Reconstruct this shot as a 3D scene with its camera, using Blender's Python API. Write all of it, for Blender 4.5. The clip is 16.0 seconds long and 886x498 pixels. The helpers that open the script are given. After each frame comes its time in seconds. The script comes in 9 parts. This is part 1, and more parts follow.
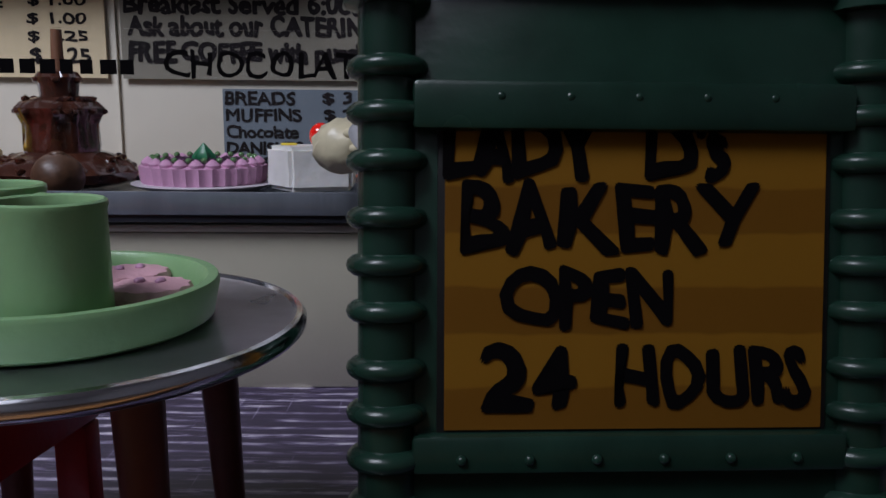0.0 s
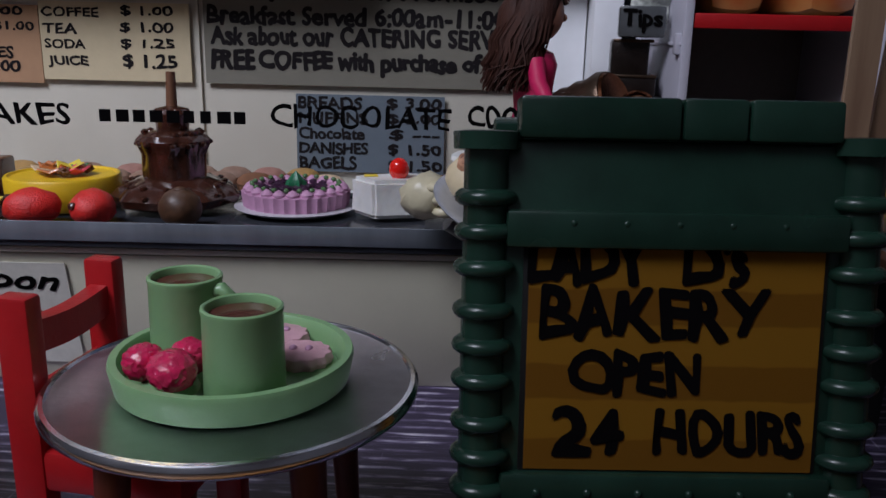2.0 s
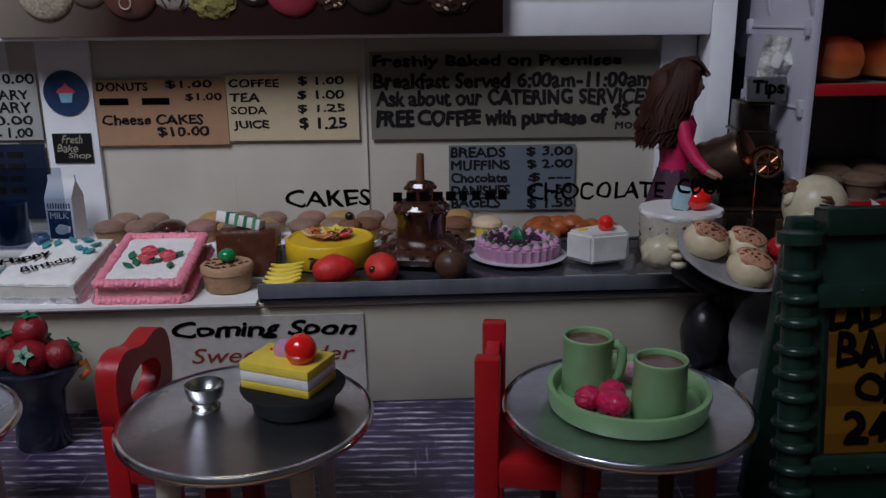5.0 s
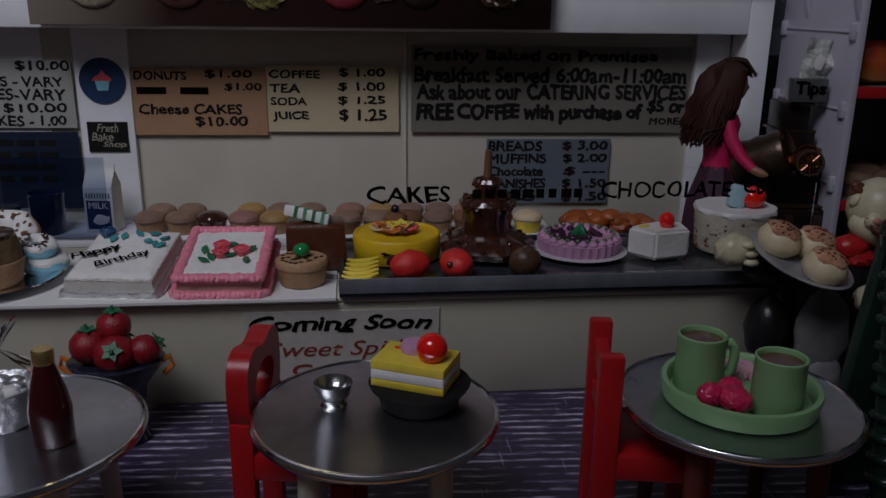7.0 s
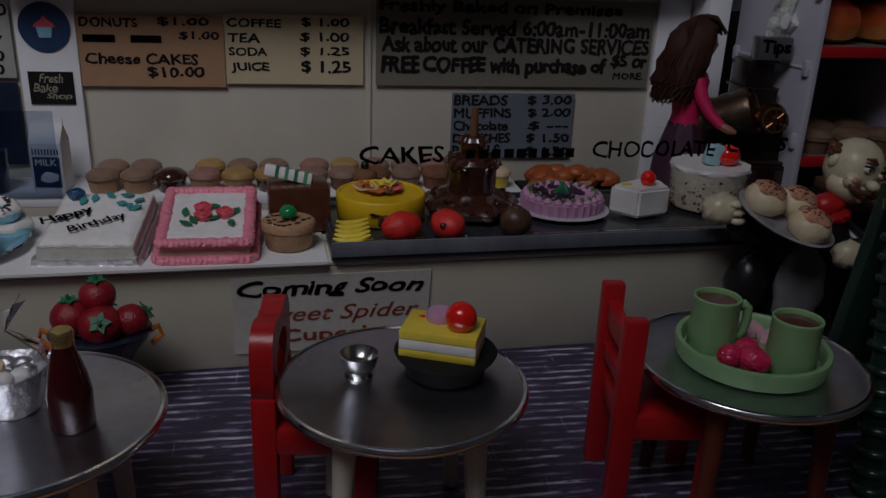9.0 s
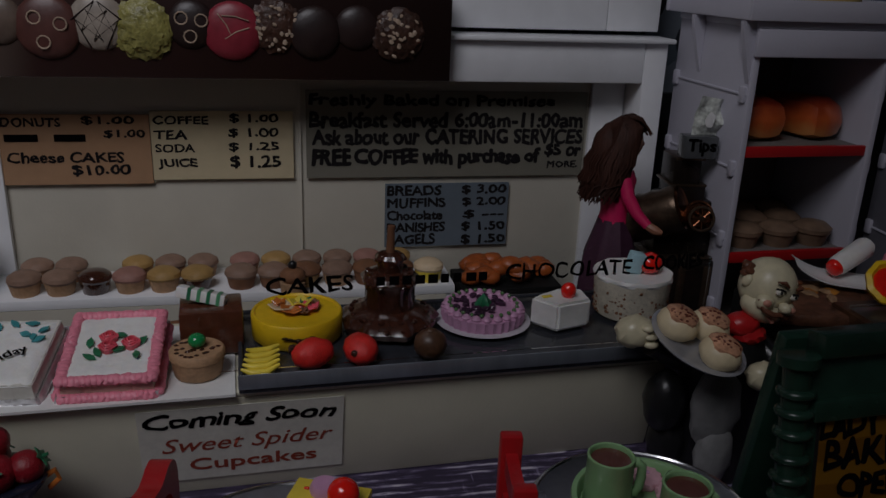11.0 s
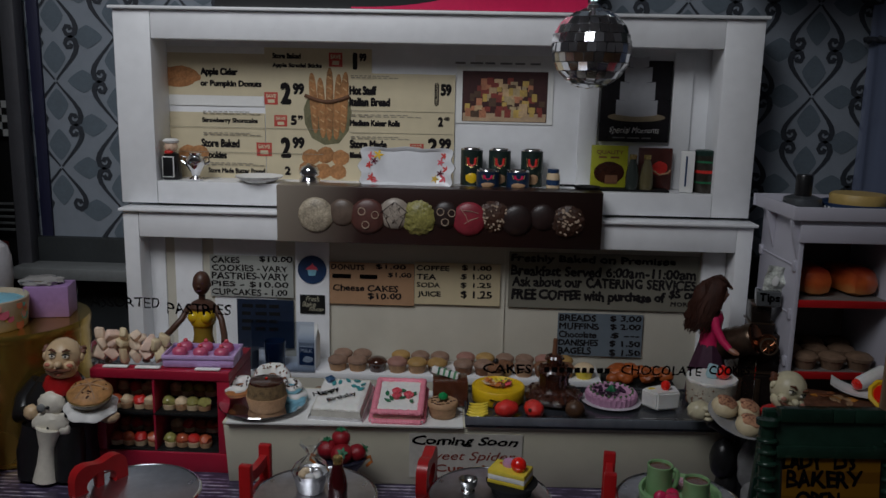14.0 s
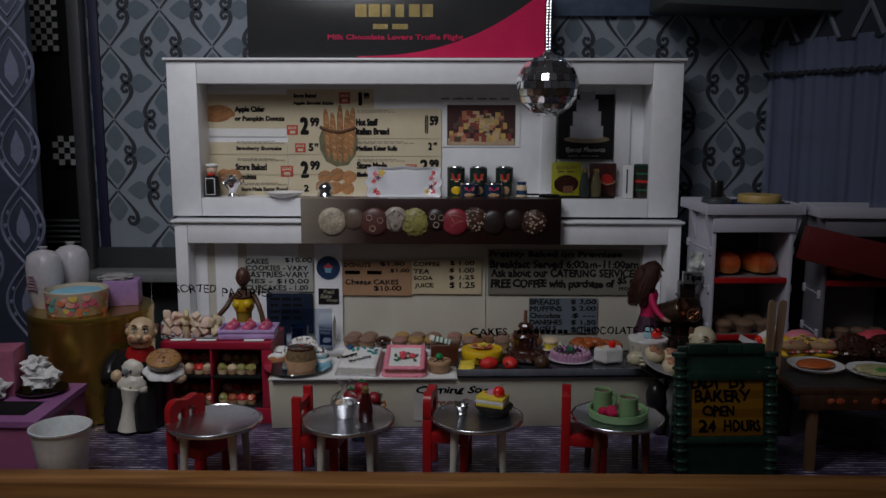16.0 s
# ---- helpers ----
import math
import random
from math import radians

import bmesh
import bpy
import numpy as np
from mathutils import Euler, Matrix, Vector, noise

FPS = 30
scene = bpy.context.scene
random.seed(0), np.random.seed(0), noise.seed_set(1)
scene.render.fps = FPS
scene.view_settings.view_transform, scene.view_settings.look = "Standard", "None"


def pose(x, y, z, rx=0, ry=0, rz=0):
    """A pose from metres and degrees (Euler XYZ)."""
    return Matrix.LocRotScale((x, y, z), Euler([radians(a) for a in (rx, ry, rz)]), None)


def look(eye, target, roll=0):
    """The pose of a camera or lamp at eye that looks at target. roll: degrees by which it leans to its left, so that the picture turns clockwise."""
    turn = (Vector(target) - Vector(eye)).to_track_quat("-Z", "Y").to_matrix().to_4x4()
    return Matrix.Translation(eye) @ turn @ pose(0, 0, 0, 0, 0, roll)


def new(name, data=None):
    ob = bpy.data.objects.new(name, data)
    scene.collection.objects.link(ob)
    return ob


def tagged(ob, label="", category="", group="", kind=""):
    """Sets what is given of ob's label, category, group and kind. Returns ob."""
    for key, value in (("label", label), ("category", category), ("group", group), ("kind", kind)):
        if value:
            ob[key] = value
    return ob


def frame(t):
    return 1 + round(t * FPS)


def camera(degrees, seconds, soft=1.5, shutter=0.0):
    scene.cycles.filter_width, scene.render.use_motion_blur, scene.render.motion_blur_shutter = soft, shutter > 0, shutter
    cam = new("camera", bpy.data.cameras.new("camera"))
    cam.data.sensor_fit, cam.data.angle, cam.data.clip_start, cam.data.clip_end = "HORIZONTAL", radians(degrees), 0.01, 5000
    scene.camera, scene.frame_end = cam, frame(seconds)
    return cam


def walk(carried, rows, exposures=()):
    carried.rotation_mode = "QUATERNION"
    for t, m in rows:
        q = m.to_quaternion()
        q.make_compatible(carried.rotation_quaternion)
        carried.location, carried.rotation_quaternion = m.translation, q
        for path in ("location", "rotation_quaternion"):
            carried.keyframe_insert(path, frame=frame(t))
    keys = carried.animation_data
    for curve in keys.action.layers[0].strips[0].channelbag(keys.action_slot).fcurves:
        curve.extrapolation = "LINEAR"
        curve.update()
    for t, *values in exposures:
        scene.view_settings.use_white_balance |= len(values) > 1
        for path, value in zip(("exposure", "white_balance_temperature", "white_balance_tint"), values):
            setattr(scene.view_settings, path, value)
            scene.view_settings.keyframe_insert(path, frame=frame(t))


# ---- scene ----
cam = camera(56.55, 16.0)
PATH = [
    (0, (0.10551, 0.12993, 0.06209), (0.10442, 0.62186, -0.02734), 0.64),
    (0.5, (0.10512, 0.13038, 0.06243), (0.10034, 0.62142, -0.03170), 0.64),
    (1, (0.09948, 0.12456, 0.06675), (0.09509, 0.61530, -0.02896), 0.81),
    (1.5, (0.09186, 0.11473, 0.07874), (0.08754, 0.60375, -0.02539), 0.72),
    (2, (0.09778, 0.10653, 0.08719), (0.07826, 0.59001, -0.03875), 1.26),
    (2.5, (0.09376, 0.10129, 0.09064), (0.05181, 0.58129, -0.04294), 1.48),
    (3, (0.08920, 0.08094, 0.09760), (0.05071, 0.56141, -0.03532), 0.41),
    (3.5, (0.06909, 0.06923, 0.10353), (0.03793, 0.55139, -0.02511), 0.56),
    (4, (0.05337, 0.06830, 0.10656), (0.02925, 0.54986, -0.02579), 0.05),
    (4.2, (0.04691, 0.06556, 0.10917), (0.03054, 0.54729, -0.02375), -0.12),
    (6.3, (-0.00469, 0.05263, 0.12198), (0.01865, 0.53217, -0.01763), 0.35),
    (6.5, (-0.00714, 0.05418, 0.12110), (0.02044, 0.53279, -0.02092), 0.75),
    (7, (-0.01502, 0.05444, 0.12238), (0.01866, 0.53226, -0.02097), 0.72),
    (7.5, (-0.01843, 0.05413, 0.12286), (0.02275, 0.52863, -0.02932), 1.45),
    (8, (-0.03039, 0.06043, 0.12288), (0.02640, 0.52790, -0.04518), 1.39),
    (8.2, (-0.03779, 0.06131, 0.12173), (0.03712, 0.52413, -0.05199), 1.89),
    (10.3, (-0.04006, 0.06796, 0.14364), (0.05464, 0.52781, -0.02831), 2.75),
    (10.5, (-0.03244, 0.07048, 0.14757), (0.06415, 0.53032, -0.02336), 2.89),
    (11, (-0.01766, 0.07165, 0.15571), (0.08125, 0.53367, -0.00786), 2.27),
    (11.5, (-0.01241, 0.06542, 0.16571), (0.08801, 0.53007, 0.01072), 2.35),
    (12, (-0.02935, 0.03637, 0.18008), (0.06153, 0.50631, 0.03550), -0.20),
    (12.5, (-0.02620, -0.00659, 0.18938), (0.03300, 0.47434, 0.06609), 0.38),
    (13, (-0.00996, -0.05477, 0.20345), (0.00658, 0.43251, 0.09263), 0.73),
    (13.5, (-0.01739, -0.08972, 0.20769), (-0.02853, 0.39967, 0.10583), 0.41),
    (14, (-0.02712, -0.11156, 0.20936), (-0.04621, 0.37860, 0.11252), 1.19),
    (14.5, (-0.03439, -0.13893, 0.20512), (-0.04596, 0.35241, 0.11320), 1.07),
    (15, (-0.03449, -0.17483, 0.20536), (-0.04481, 0.31836, 0.12380), 0.72),
    (15.5, (-0.03498, -0.20884, 0.20614), (-0.03774, 0.28472, 0.12620), 0.21),
    (16, (-0.03177, -0.24103, 0.20454), (-0.03854, 0.25324, 0.12938), 0.13),
]
EXPOSURES = [
    (0.0, 1.35, 5950, 14), (2.0, 1.2, 5930, 14), (3.5, 1.15, 5900, 13), (4.2, 0.98, 5900, 13), (6.3, -0.05, 6150, 15), (7.0, -0.22, 6150, 15), (8.2, -0.35, 6200, 15),
    (10.3, -0.45, 6500, 12), (11.5, -0.4, 6400, 12), (12.0, -0.3, 6450, 8), (13.0, 0.02, 6450, 4), (14.5, 0.0, 6450, 8), (16.0, -0.08, 6450, 10),
]
walk(cam, [(t, look(eye, target, roll)) for t, eye, target, roll in PATH], EXPOSURES)


# ---- light ----
world = bpy.data.worlds.new("room_air")
scene.world = world
world.use_nodes = True
world.node_tree.nodes["Background"].inputs[0].default_value = (0.55, 0.6, 0.75, 1)
world.node_tree.nodes["Background"].inputs[1].default_value = 0.02


def area_lamp(name, eye, target, size, watts, colour, spread=180):
    data = bpy.data.lights.new(name, "AREA")
    data.shape, data.size, data.energy, data.color, data.spread = "DISK", size, watts, colour, radians(spread)
    ob = new(name, data)
    ob.matrix_world = look(eye, target)
    return ob


area_lamp("ceiling_lamp", (-0.25, -0.45, 1.04), (-0.1, -0.25, 0.0), 0.9, 0.66, (0.955, 0.965, 1.035))
area_lamp("display_lamp", (-0.23, -0.03, 0.58), (-0.11, 0.40, 0.16), 0.30, 0.45, (0.965, 0.965, 1.02), 88)


# ---- materials ----
def nodes_of(name):
    m = bpy.data.materials.new(name)
    m.use_nodes = True
    return m, m.node_tree.nodes, m.node_tree.links, m.node_tree.nodes["Principled BSDF"]


def mat(name, colour, rough=0.5, metal=0.0, vary=0.12, scale=400.0, bump=0.15, bump_scale=900.0, coat=0.0, sss=0.0, spec=0.5, stretch=(1, 1, 1)):
    """A surface with colour variation at two scales, uneven gloss and fine relief."""
    m, n, l, b = nodes_of(name)
    co = n.new("ShaderNodeTexCoord")
    mp = n.new("ShaderNodeMapping")
    mp.inputs["Scale"].default_value = stretch
    l.new(co.outputs["Object"], mp.inputs[0])
    big, small = n.new("ShaderNodeTexNoise"), n.new("ShaderNodeTexNoise")
    big.inputs["Scale"].default_value, small.inputs["Scale"].default_value = scale * 0.22, scale
    small.inputs["Detail"].default_value = 6
    for t in (big, small):
        l.new(mp.outputs[0], t.inputs["Vector"])
    mix = n.new("ShaderNodeMath")
    mix.operation = "ADD"
    l.new(big.outputs["Fac"], mix.inputs[0])
    l.new(small.outputs["Fac"], mix.inputs[1])
    info = n.new("ShaderNodeObjectInfo")
    ran = n.new("ShaderNodeMath")
    ran.operation = "MULTIPLY_ADD"
    l.new(info.outputs["Random"], ran.inputs[0])
    ran.inputs[1].default_value = 0.25
    l.new(mix.outputs[0], ran.inputs[2])
    ramp = n.new("ShaderNodeValToRGB")
    ramp.color_ramp.elements[0].position, ramp.color_ramp.elements[1].position = 0.75, 1.0
    mr = n.new("ShaderNodeMapRange")
    mr.inputs["From Min"].default_value, mr.inputs["From Max"].default_value = 0.7, 1.5
    l.new(ran.outputs[0], mr.inputs["Value"])
    ramp.color_ramp.elements[0].position = 0.0
    lo = [max(0, c * (1 - vary)) for c in colour]
    hi = [min(1, c * (1 + vary)) for c in colour]
    ramp.color_ramp.elements[0].color, ramp.color_ramp.elements[1].color = (*lo, 1), (*hi, 1)
    l.new(mr.outputs[0], ramp.inputs[0])
    l.new(ramp.outputs[0], b.inputs["Base Color"])
    rr = n.new("ShaderNodeMapRange")
    rr.inputs["To Min"].default_value, rr.inputs["To Max"].default_value = max(0.02, rough * 0.8), min(1, rough * 1.25)
    l.new(big.outputs["Fac"], rr.inputs["Value"])
    l.new(rr.outputs[0], b.inputs["Roughness"])
    b.inputs["Metallic"].default_value = metal
    b.inputs["Coat Weight"].default_value = coat
    b.inputs["Specular IOR Level"].default_value = spec
    if sss:
        b.inputs["Subsurface Weight"].default_value = sss
        b.inputs["Subsurface Radius"].default_value = (0.003, 0.002, 0.0012)
        b.inputs["Subsurface Scale"].default_value = 0.5
    if bump:
        bn = n.new("ShaderNodeTexNoise")
        bn.inputs["Scale"].default_value, bn.inputs["Detail"].default_value = bump_scale, 5
        l.new(mp.outputs[0], bn.inputs["Vector"])
        bp = n.new("ShaderNodeBump")
        bp.inputs["Strength"].default_value, bp.inputs["Distance"].default_value = bump, 0.0005
        l.new(bn.outputs["Fac"], bp.inputs["Height"])
        l.new(bp.outputs[0], b.inputs["Normal"])
    return m


def clear_plastic(name, tint=(1, 1, 1), rough=0.03, alpha=0.12):
    """Thin clear sheet: mostly see-through with a gloss."""
    m, n, l, b = nodes_of(name)
    out = n["Material Output"]
    tr, gl, mx, fr = n.new("ShaderNodeBsdfTransparent"), n.new("ShaderNodeBsdfGlossy"), n.new("ShaderNodeMixShader"), n.new("ShaderNodeFresnel")
    tr.inputs[0].default_value = (*tint, 1)
    gl.inputs["Roughness"].default_value = rough
    fr.inputs["IOR"].default_value = 1.16
    l.new(fr.outputs[0], mx.inputs[0])
    l.new(tr.outputs[0], mx.inputs[1])
    l.new(gl.outputs[0], mx.inputs[2])
    l.new(mx.outputs[0], out.inputs[0])
    return m


def streaked_floor():
    """Printed dark planks: level rows with chalky worn streaks."""
    m, n, l, b = nodes_of("streaked_planks")
    co, sep = n.new("ShaderNodeTexCoord"), n.new("ShaderNodeSeparateXYZ")
    l.new(co.outputs["Object"], sep.inputs[0])
    warp = n.new("ShaderNodeTexNoise")
    warp.inputs["Scale"].default_value = 60
    l.new(co.outputs["Object"], warp.inputs["Vector"])

    def math_node(op, *values):
        q = n.new("ShaderNodeMath")
        q.operation = op
        for k, v in enumerate(values):
            if isinstance(v, (int, float)):
                q.inputs[k].default_value = v
            else:
                l.new(v, q.inputs[k])
        return q.outputs[0]

    def streaks(sx, sy, detail=5.0):
        mp, a = n.new("ShaderNodeMapping"), n.new("ShaderNodeTexNoise")
        mp.inputs["Scale"].default_value = (sx, sy, 100)
        l.new(co.outputs["Object"], mp.inputs[0])
        a.inputs["Scale"].default_value, a.inputs["Detail"].default_value, a.inputs["Roughness"].default_value = 1.0, detail, 0.6
        l.new(mp.outputs[0], a.inputs["Vector"])
        return a.outputs["Fac"]

    row = math_node("FRACT", math_node("MULTIPLY_ADD", warp.outputs["Fac"], 0.5, math_node("DIVIDE", sep.outputs["Y"], 0.0037)))
    edge = math_node("SMOOTH_MAX", math_node("SUBTRACT", 1.0, math_node("MULTIPLY", math_node("ABSOLUTE", math_node("SUBTRACT", row, 0.5)), 4.2)), 0.0, 0.1)
    chalk = math_node("MULTIPLY", edge, math_node("MULTIPLY", math_node("SUBTRACT", streaks(110, 420), 0.40), 7.5))
    fine = math_node("MULTIPLY", math_node("SUBTRACT", streaks(110, 1500), 0.54), 2.6)
    patch = math_node("MULTIPLY", math_node("MAXIMUM", math_node("SUBTRACT", streaks(45, 70, 3.0), 0.36), 0.0), 4.5)
    nick = math_node("MULTIPLY", math_node("MAXIMUM", math_node("SUBTRACT", streaks(700, 40, 2.0), 0.66), 0.0), 5.0)
    both = math_node("ADD", math_node("MULTIPLY", math_node("ADD", math_node("MAXIMUM", chalk, 0.0), math_node("MAXIMUM", fine, 0.0)), patch), nick)
    r = n.new("ShaderNodeValToRGB")
    e = r.color_ramp.elements
    e[0].position, e[0].color = 0.0, (0.044, 0.034, 0.066, 1)
    e[1].position, e[1].color = 0.95, (0.62, 0.58, 0.66, 1)
    x = e.new(0.18)
    x.color = (0.125, 0.10, 0.18, 1)
    x = e.new(0.5)
    x.color = (0.32, 0.28, 0.41, 1)
    l.new(both, r.inputs[0])
    l.new(r.outputs[0], b.inputs["Base Color"])
    b.inputs["Roughness"].default_value = 0.33
    bp = n.new("ShaderNodeBump")
    bp.inputs["Strength"].default_value, bp.inputs["Distance"].default_value = 0.25, 0.0005
    l.new(both, bp.inputs["Height"])
    l.new(bp.outputs[0], b.inputs["Normal"])
    return m


def wood(name, dark, light, rough=0.45, along=(8, 160, 160)):
    m, n, l, b = nodes_of(name)
    co, mp = n.new("ShaderNodeTexCoord"), n.new("ShaderNodeMapping")
    l.new(co.outputs["Object"], mp.inputs[0])
    mp.inputs["Scale"].default_value = along
    a = n.new("ShaderNodeTexNoise")
    a.inputs["Scale"].default_value, a.inputs["Detail"].default_value, a.inputs["Distortion"].default_value = 1.0, 7, 0.6
    l.new(mp.outputs[0], a.inputs["Vector"])
    r = n.new("ShaderNodeValToRGB")
    r.color_ramp.elements[0].position, r.color_ramp.elements[0].color = 0.32, (*dark, 1)
    r.color_ramp.elements[1].position, r.color_ramp.elements[1].color = 0.7, (*light, 1)
    l.new(a.outputs["Fac"], r.inputs[0])
    l.new(r.outputs[0], b.inputs["Base Color"])
    b.inputs["Roughness"].default_value = rough
    bp = n.new("ShaderNodeBump")
    bp.inputs["Strength"].default_value, bp.inputs["Distance"].default_value = 0.2, 0.0005
    l.new(a.outputs["Fac"], bp.inputs["Height"])
    l.new(bp.outputs[0], b.inputs["Normal"])
    return m


def banded(name, one, two, period, rough=0.7):
    """Printed card with broad level bands."""
    m, n, l, b = nodes_of(name)
    co, sep = n.new("ShaderNodeTexCoord"), n.new("ShaderNodeSeparateXYZ")
    l.new(co.outputs["Object"], sep.inputs[0])
    d = n.new("ShaderNodeMath")
    d.operation = "DIVIDE"
    d.inputs[1].default_value = period
    l.new(sep.outputs["Z"], d.inputs[0])
    nz = n.new("ShaderNodeTexNoise")
    nz.inputs["Scale"].default_value = 160
    l.new(co.outputs["Object"], nz.inputs["Vector"])
    ad = n.new("ShaderNodeMath")
    ad.operation = "MULTIPLY_ADD"
    ad.inputs[1].default_value = 0.10
    l.new(nz.outputs["Fac"], ad.inputs[0])
    l.new(d.outputs[0], ad.inputs[2])
    f = n.new("ShaderNodeMath")
    f.operation = "FRACT"
    l.new(ad.outputs[0], f.inputs[0])
    r = n.new("ShaderNodeValToRGB")
    e = r.color_ramp.elements
    e[0].position, e[0].color = 0.0, (*one, 1)
    e[1].position, e[1].color = 1.0, (*one, 1)
    for p, c in ((0.5, one), (0.53, two), (0.97, two)):
        x = e.new(p)
        x.color = (*c, 1)
    l.new(f.outputs[0], r.inputs[0])
    l.new(r.outputs[0], b.inputs["Base Color"])
    b.inputs["Roughness"].default_value = rough
    b.inputs["Specular IOR Level"].default_value = 0.12
    return m


WHITE = mat("white_paint", (0.83, 0.84, 0.86), 0.40, vary=0.06, scale=120, bump=0.12)
CREAM = mat("cream_paint", (0.71, 0.68, 0.53), 0.45, vary=0.06, scale=90)
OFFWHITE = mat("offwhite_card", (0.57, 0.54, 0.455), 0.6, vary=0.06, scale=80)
STEEL = mat("brushed_steel", (0.62, 0.63, 0.67), 0.29, metal=1.0, vary=0.14, scale=300, bump=0.14, bump_scale=500)
RIMSTEEL = mat("polished_rim_steel", (0.74, 0.75, 0.78), 0.16, metal=1.0, vary=0.06, bump=0.05)
CHROME = mat("chrome", (0.8, 0.8, 0.82), 0.07, metal=1.0, vary=0.03, bump=0.02)
SILVER = mat("silver_foil", (0.80, 0.80, 0.82), 0.36, metal=1.0, vary=0.1, scale=900, bump=0.6, bump_scale=700)
RED = mat("red_plastic", (0.42, 0.010, 0.013), 0.32, vary=0.1, sss=0.05)
MINT = mat("mint_plastic", (0.24, 0.42, 0.20), 0.33, vary=0.07, scale=200, sss=0.1)
SIGN_GREEN = mat("green_cast_resin", (0.0105, 0.032, 0.021), 0.25, vary=0.35, scale=160, bump=0.12, bump_scale=500, spec=0.45)
SIGN_CARD = banded("amber_banded_card", (0.205, 0.096, 0.0065), (0.145, 0.062, 0.0045), 0.0109)
CARDINK = mat("dull_marker", (0.014, 0.012, 0.013), 0.8, vary=0.4, scale=700, bump=0, spec=0.1)
INK = mat("black_marker", (0.0035, 0.003, 0.0035), 0.85, vary=0.2, bump=0, spec=0.03)
COCOA = mat("cocoa_gloss", (0.11, 0.036, 0.026), 0.12, vary=0.2, coat=0.4)
CHOC = mat("chocolate", (0.050, 0.017, 0.010), 0.16, vary=0.3, coat=0.7)
BROWN = mat("brown_cake", (0.20, 0.085, 0.038), 0.7, vary=0.3, scale=1500, bump=0.6, bump_scale=2500)
TAN = mat("tan_cake", (0.42, 0.25, 0.135), 0.65, vary=0.25, scale=900, bump=0.4)
PALE = mat("pale_dough", (0.68, 0.52, 0.33), 0.55, vary=0.15, scale=500, bump=0.25)
ICING = mat("white_icing", (0.80, 0.79, 0.76), 0.42, vary=0.07, scale=400, bump=0.5, bump_scale=500, sss=0.1)
PINK = mat("pink_icing", (0.80, 0.25, 0.33), 0.42, vary=0.12, bump=0.3)
ROSE = mat("rose_icing", (0.78, 0.10, 0.14), 0.4, vary=0.2)
LILAC = mat("lilac_cream", (0.56, 0.30, 0.46), 0.45, vary=0.12)
HOTPINK = mat("hot_pink_gloss", (0.66, 0.018, 0.10), 0.15, vary=0.3, scale=700, coat=0.5, bump=0.8, bump_scale=900)
CHERRY = mat("cherry_red", (0.80, 0.015, 0.008), 0.1, vary=0.1, coat=0.6, sss=0.2)
BERRY = mat("strawberry", (0.60, 0.025, 0.02), 0.3, vary=0.2, scale=1200, bump=0.7, bump_scale=1800)
YELLOW = mat("yellow_icing", (0.78, 0.50, 0.012), 0.4, vary=0.1)
LEMON = mat("lemon_yellow", (0.80, 0.62, 0.06), 0.4, vary=0.1)
ORANGE = mat("crust_orange", (0.58, 0.17, 0.03), 0.35, vary=0.35, scale=160, coat=0.2)
LEAF = mat("leaf_green", (0.02, 0.16, 0.07), 0.4, vary=0.3)
GREENBEAD = mat("green_bead", (0.01, 0.25, 0.07), 0.08, vary=0.1, coat=0.5)
SKY = mat("sky_blue", (0.25, 0.55, 0.68), 0.45, vary=0.15)
NAVY = mat("navy_print", (0.016, 0.045, 0.12), 0.45, vary=0.2)
BLACK = mat("black_plastic", (0.012, 0.012, 0.013), 0.3, vary=0.2)
BLACKMATT = mat("black_matt", (0.007, 0.007, 0.007), 0.6, vary=0.2, spec=0.25)
STRIP = mat("dark_slate_tray", (0.034, 0.037, 0.045), 0.22, vary=0.35, scale=60, coat=0.2)
FLOOR = streaked_floor()
LEDGE = wood("oak_ledge", (0.24, 0.10, 0.03), (0.50, 0.24, 0.075))
DARKWOOD = wood("dark_wood", (0.03, 0.012, 0.006), (0.10, 0.045, 0.02), along=(120, 120, 12))
LEGBROWN = mat("red_brown_leg", (0.13, 0.03, 0.018), 0.4, vary=0.2)
LEGCREAM = mat("cream_leg", (0.68, 0.64, 0.55), 0.4, vary=0.08)
KRAFT = mat("kraft_card", (0.38, 0.22, 0.12), 0.75, vary=0.1, scale=200)
BUFF = mat("buff_card", (0.56, 0.47, 0.30), 0.75, vary=0.07, scale=200)
GREYCARD = mat("olive_grey_card", (0.175, 0.165, 0.130), 0.75, vary=0.07, scale=200)
BLUECARD = mat("grey_blue_card", (0.12, 0.15, 0.18), 0.7, vary=0.08, scale=200)
NEWSPRINT = mat("newsprint", (0.62, 0.54, 0.37), 0.8, vary=0.06, scale=150)
GOLD = mat("gold_tin", (0.50, 0.33, 0.07), 0.25, metal=0.9, vary=0.12, scale=60)
GOLDFOIL = mat("gold_foil", (0.75, 0.58, 0.24), 0.25, metal=0.9, vary=0.1)
MAGENTA = mat("magenta_print", (0.62, 0.015, 0.09), 0.3, vary=0.08)
CASE_RED = mat("crimson_card", (0.36, 0.010, 0.036), 0.4, vary=0.1, scale=120)
PINKTOY = mat("pink_toy_plastic", (0.42, 0.13, 0.26), 0.4, vary=0.08)
SKIN = mat("doll_vinyl", (0.30, 0.13, 0.075), 0.42, vary=0.08)
SKINDARK = mat("dark_doll_vinyl", (0.07, 0.03, 0.018), 0.42, vary=0.1)
FACE = mat("resin_face", (0.72, 0.52, 0.38), 0.4, vary=0.12, scale=250)
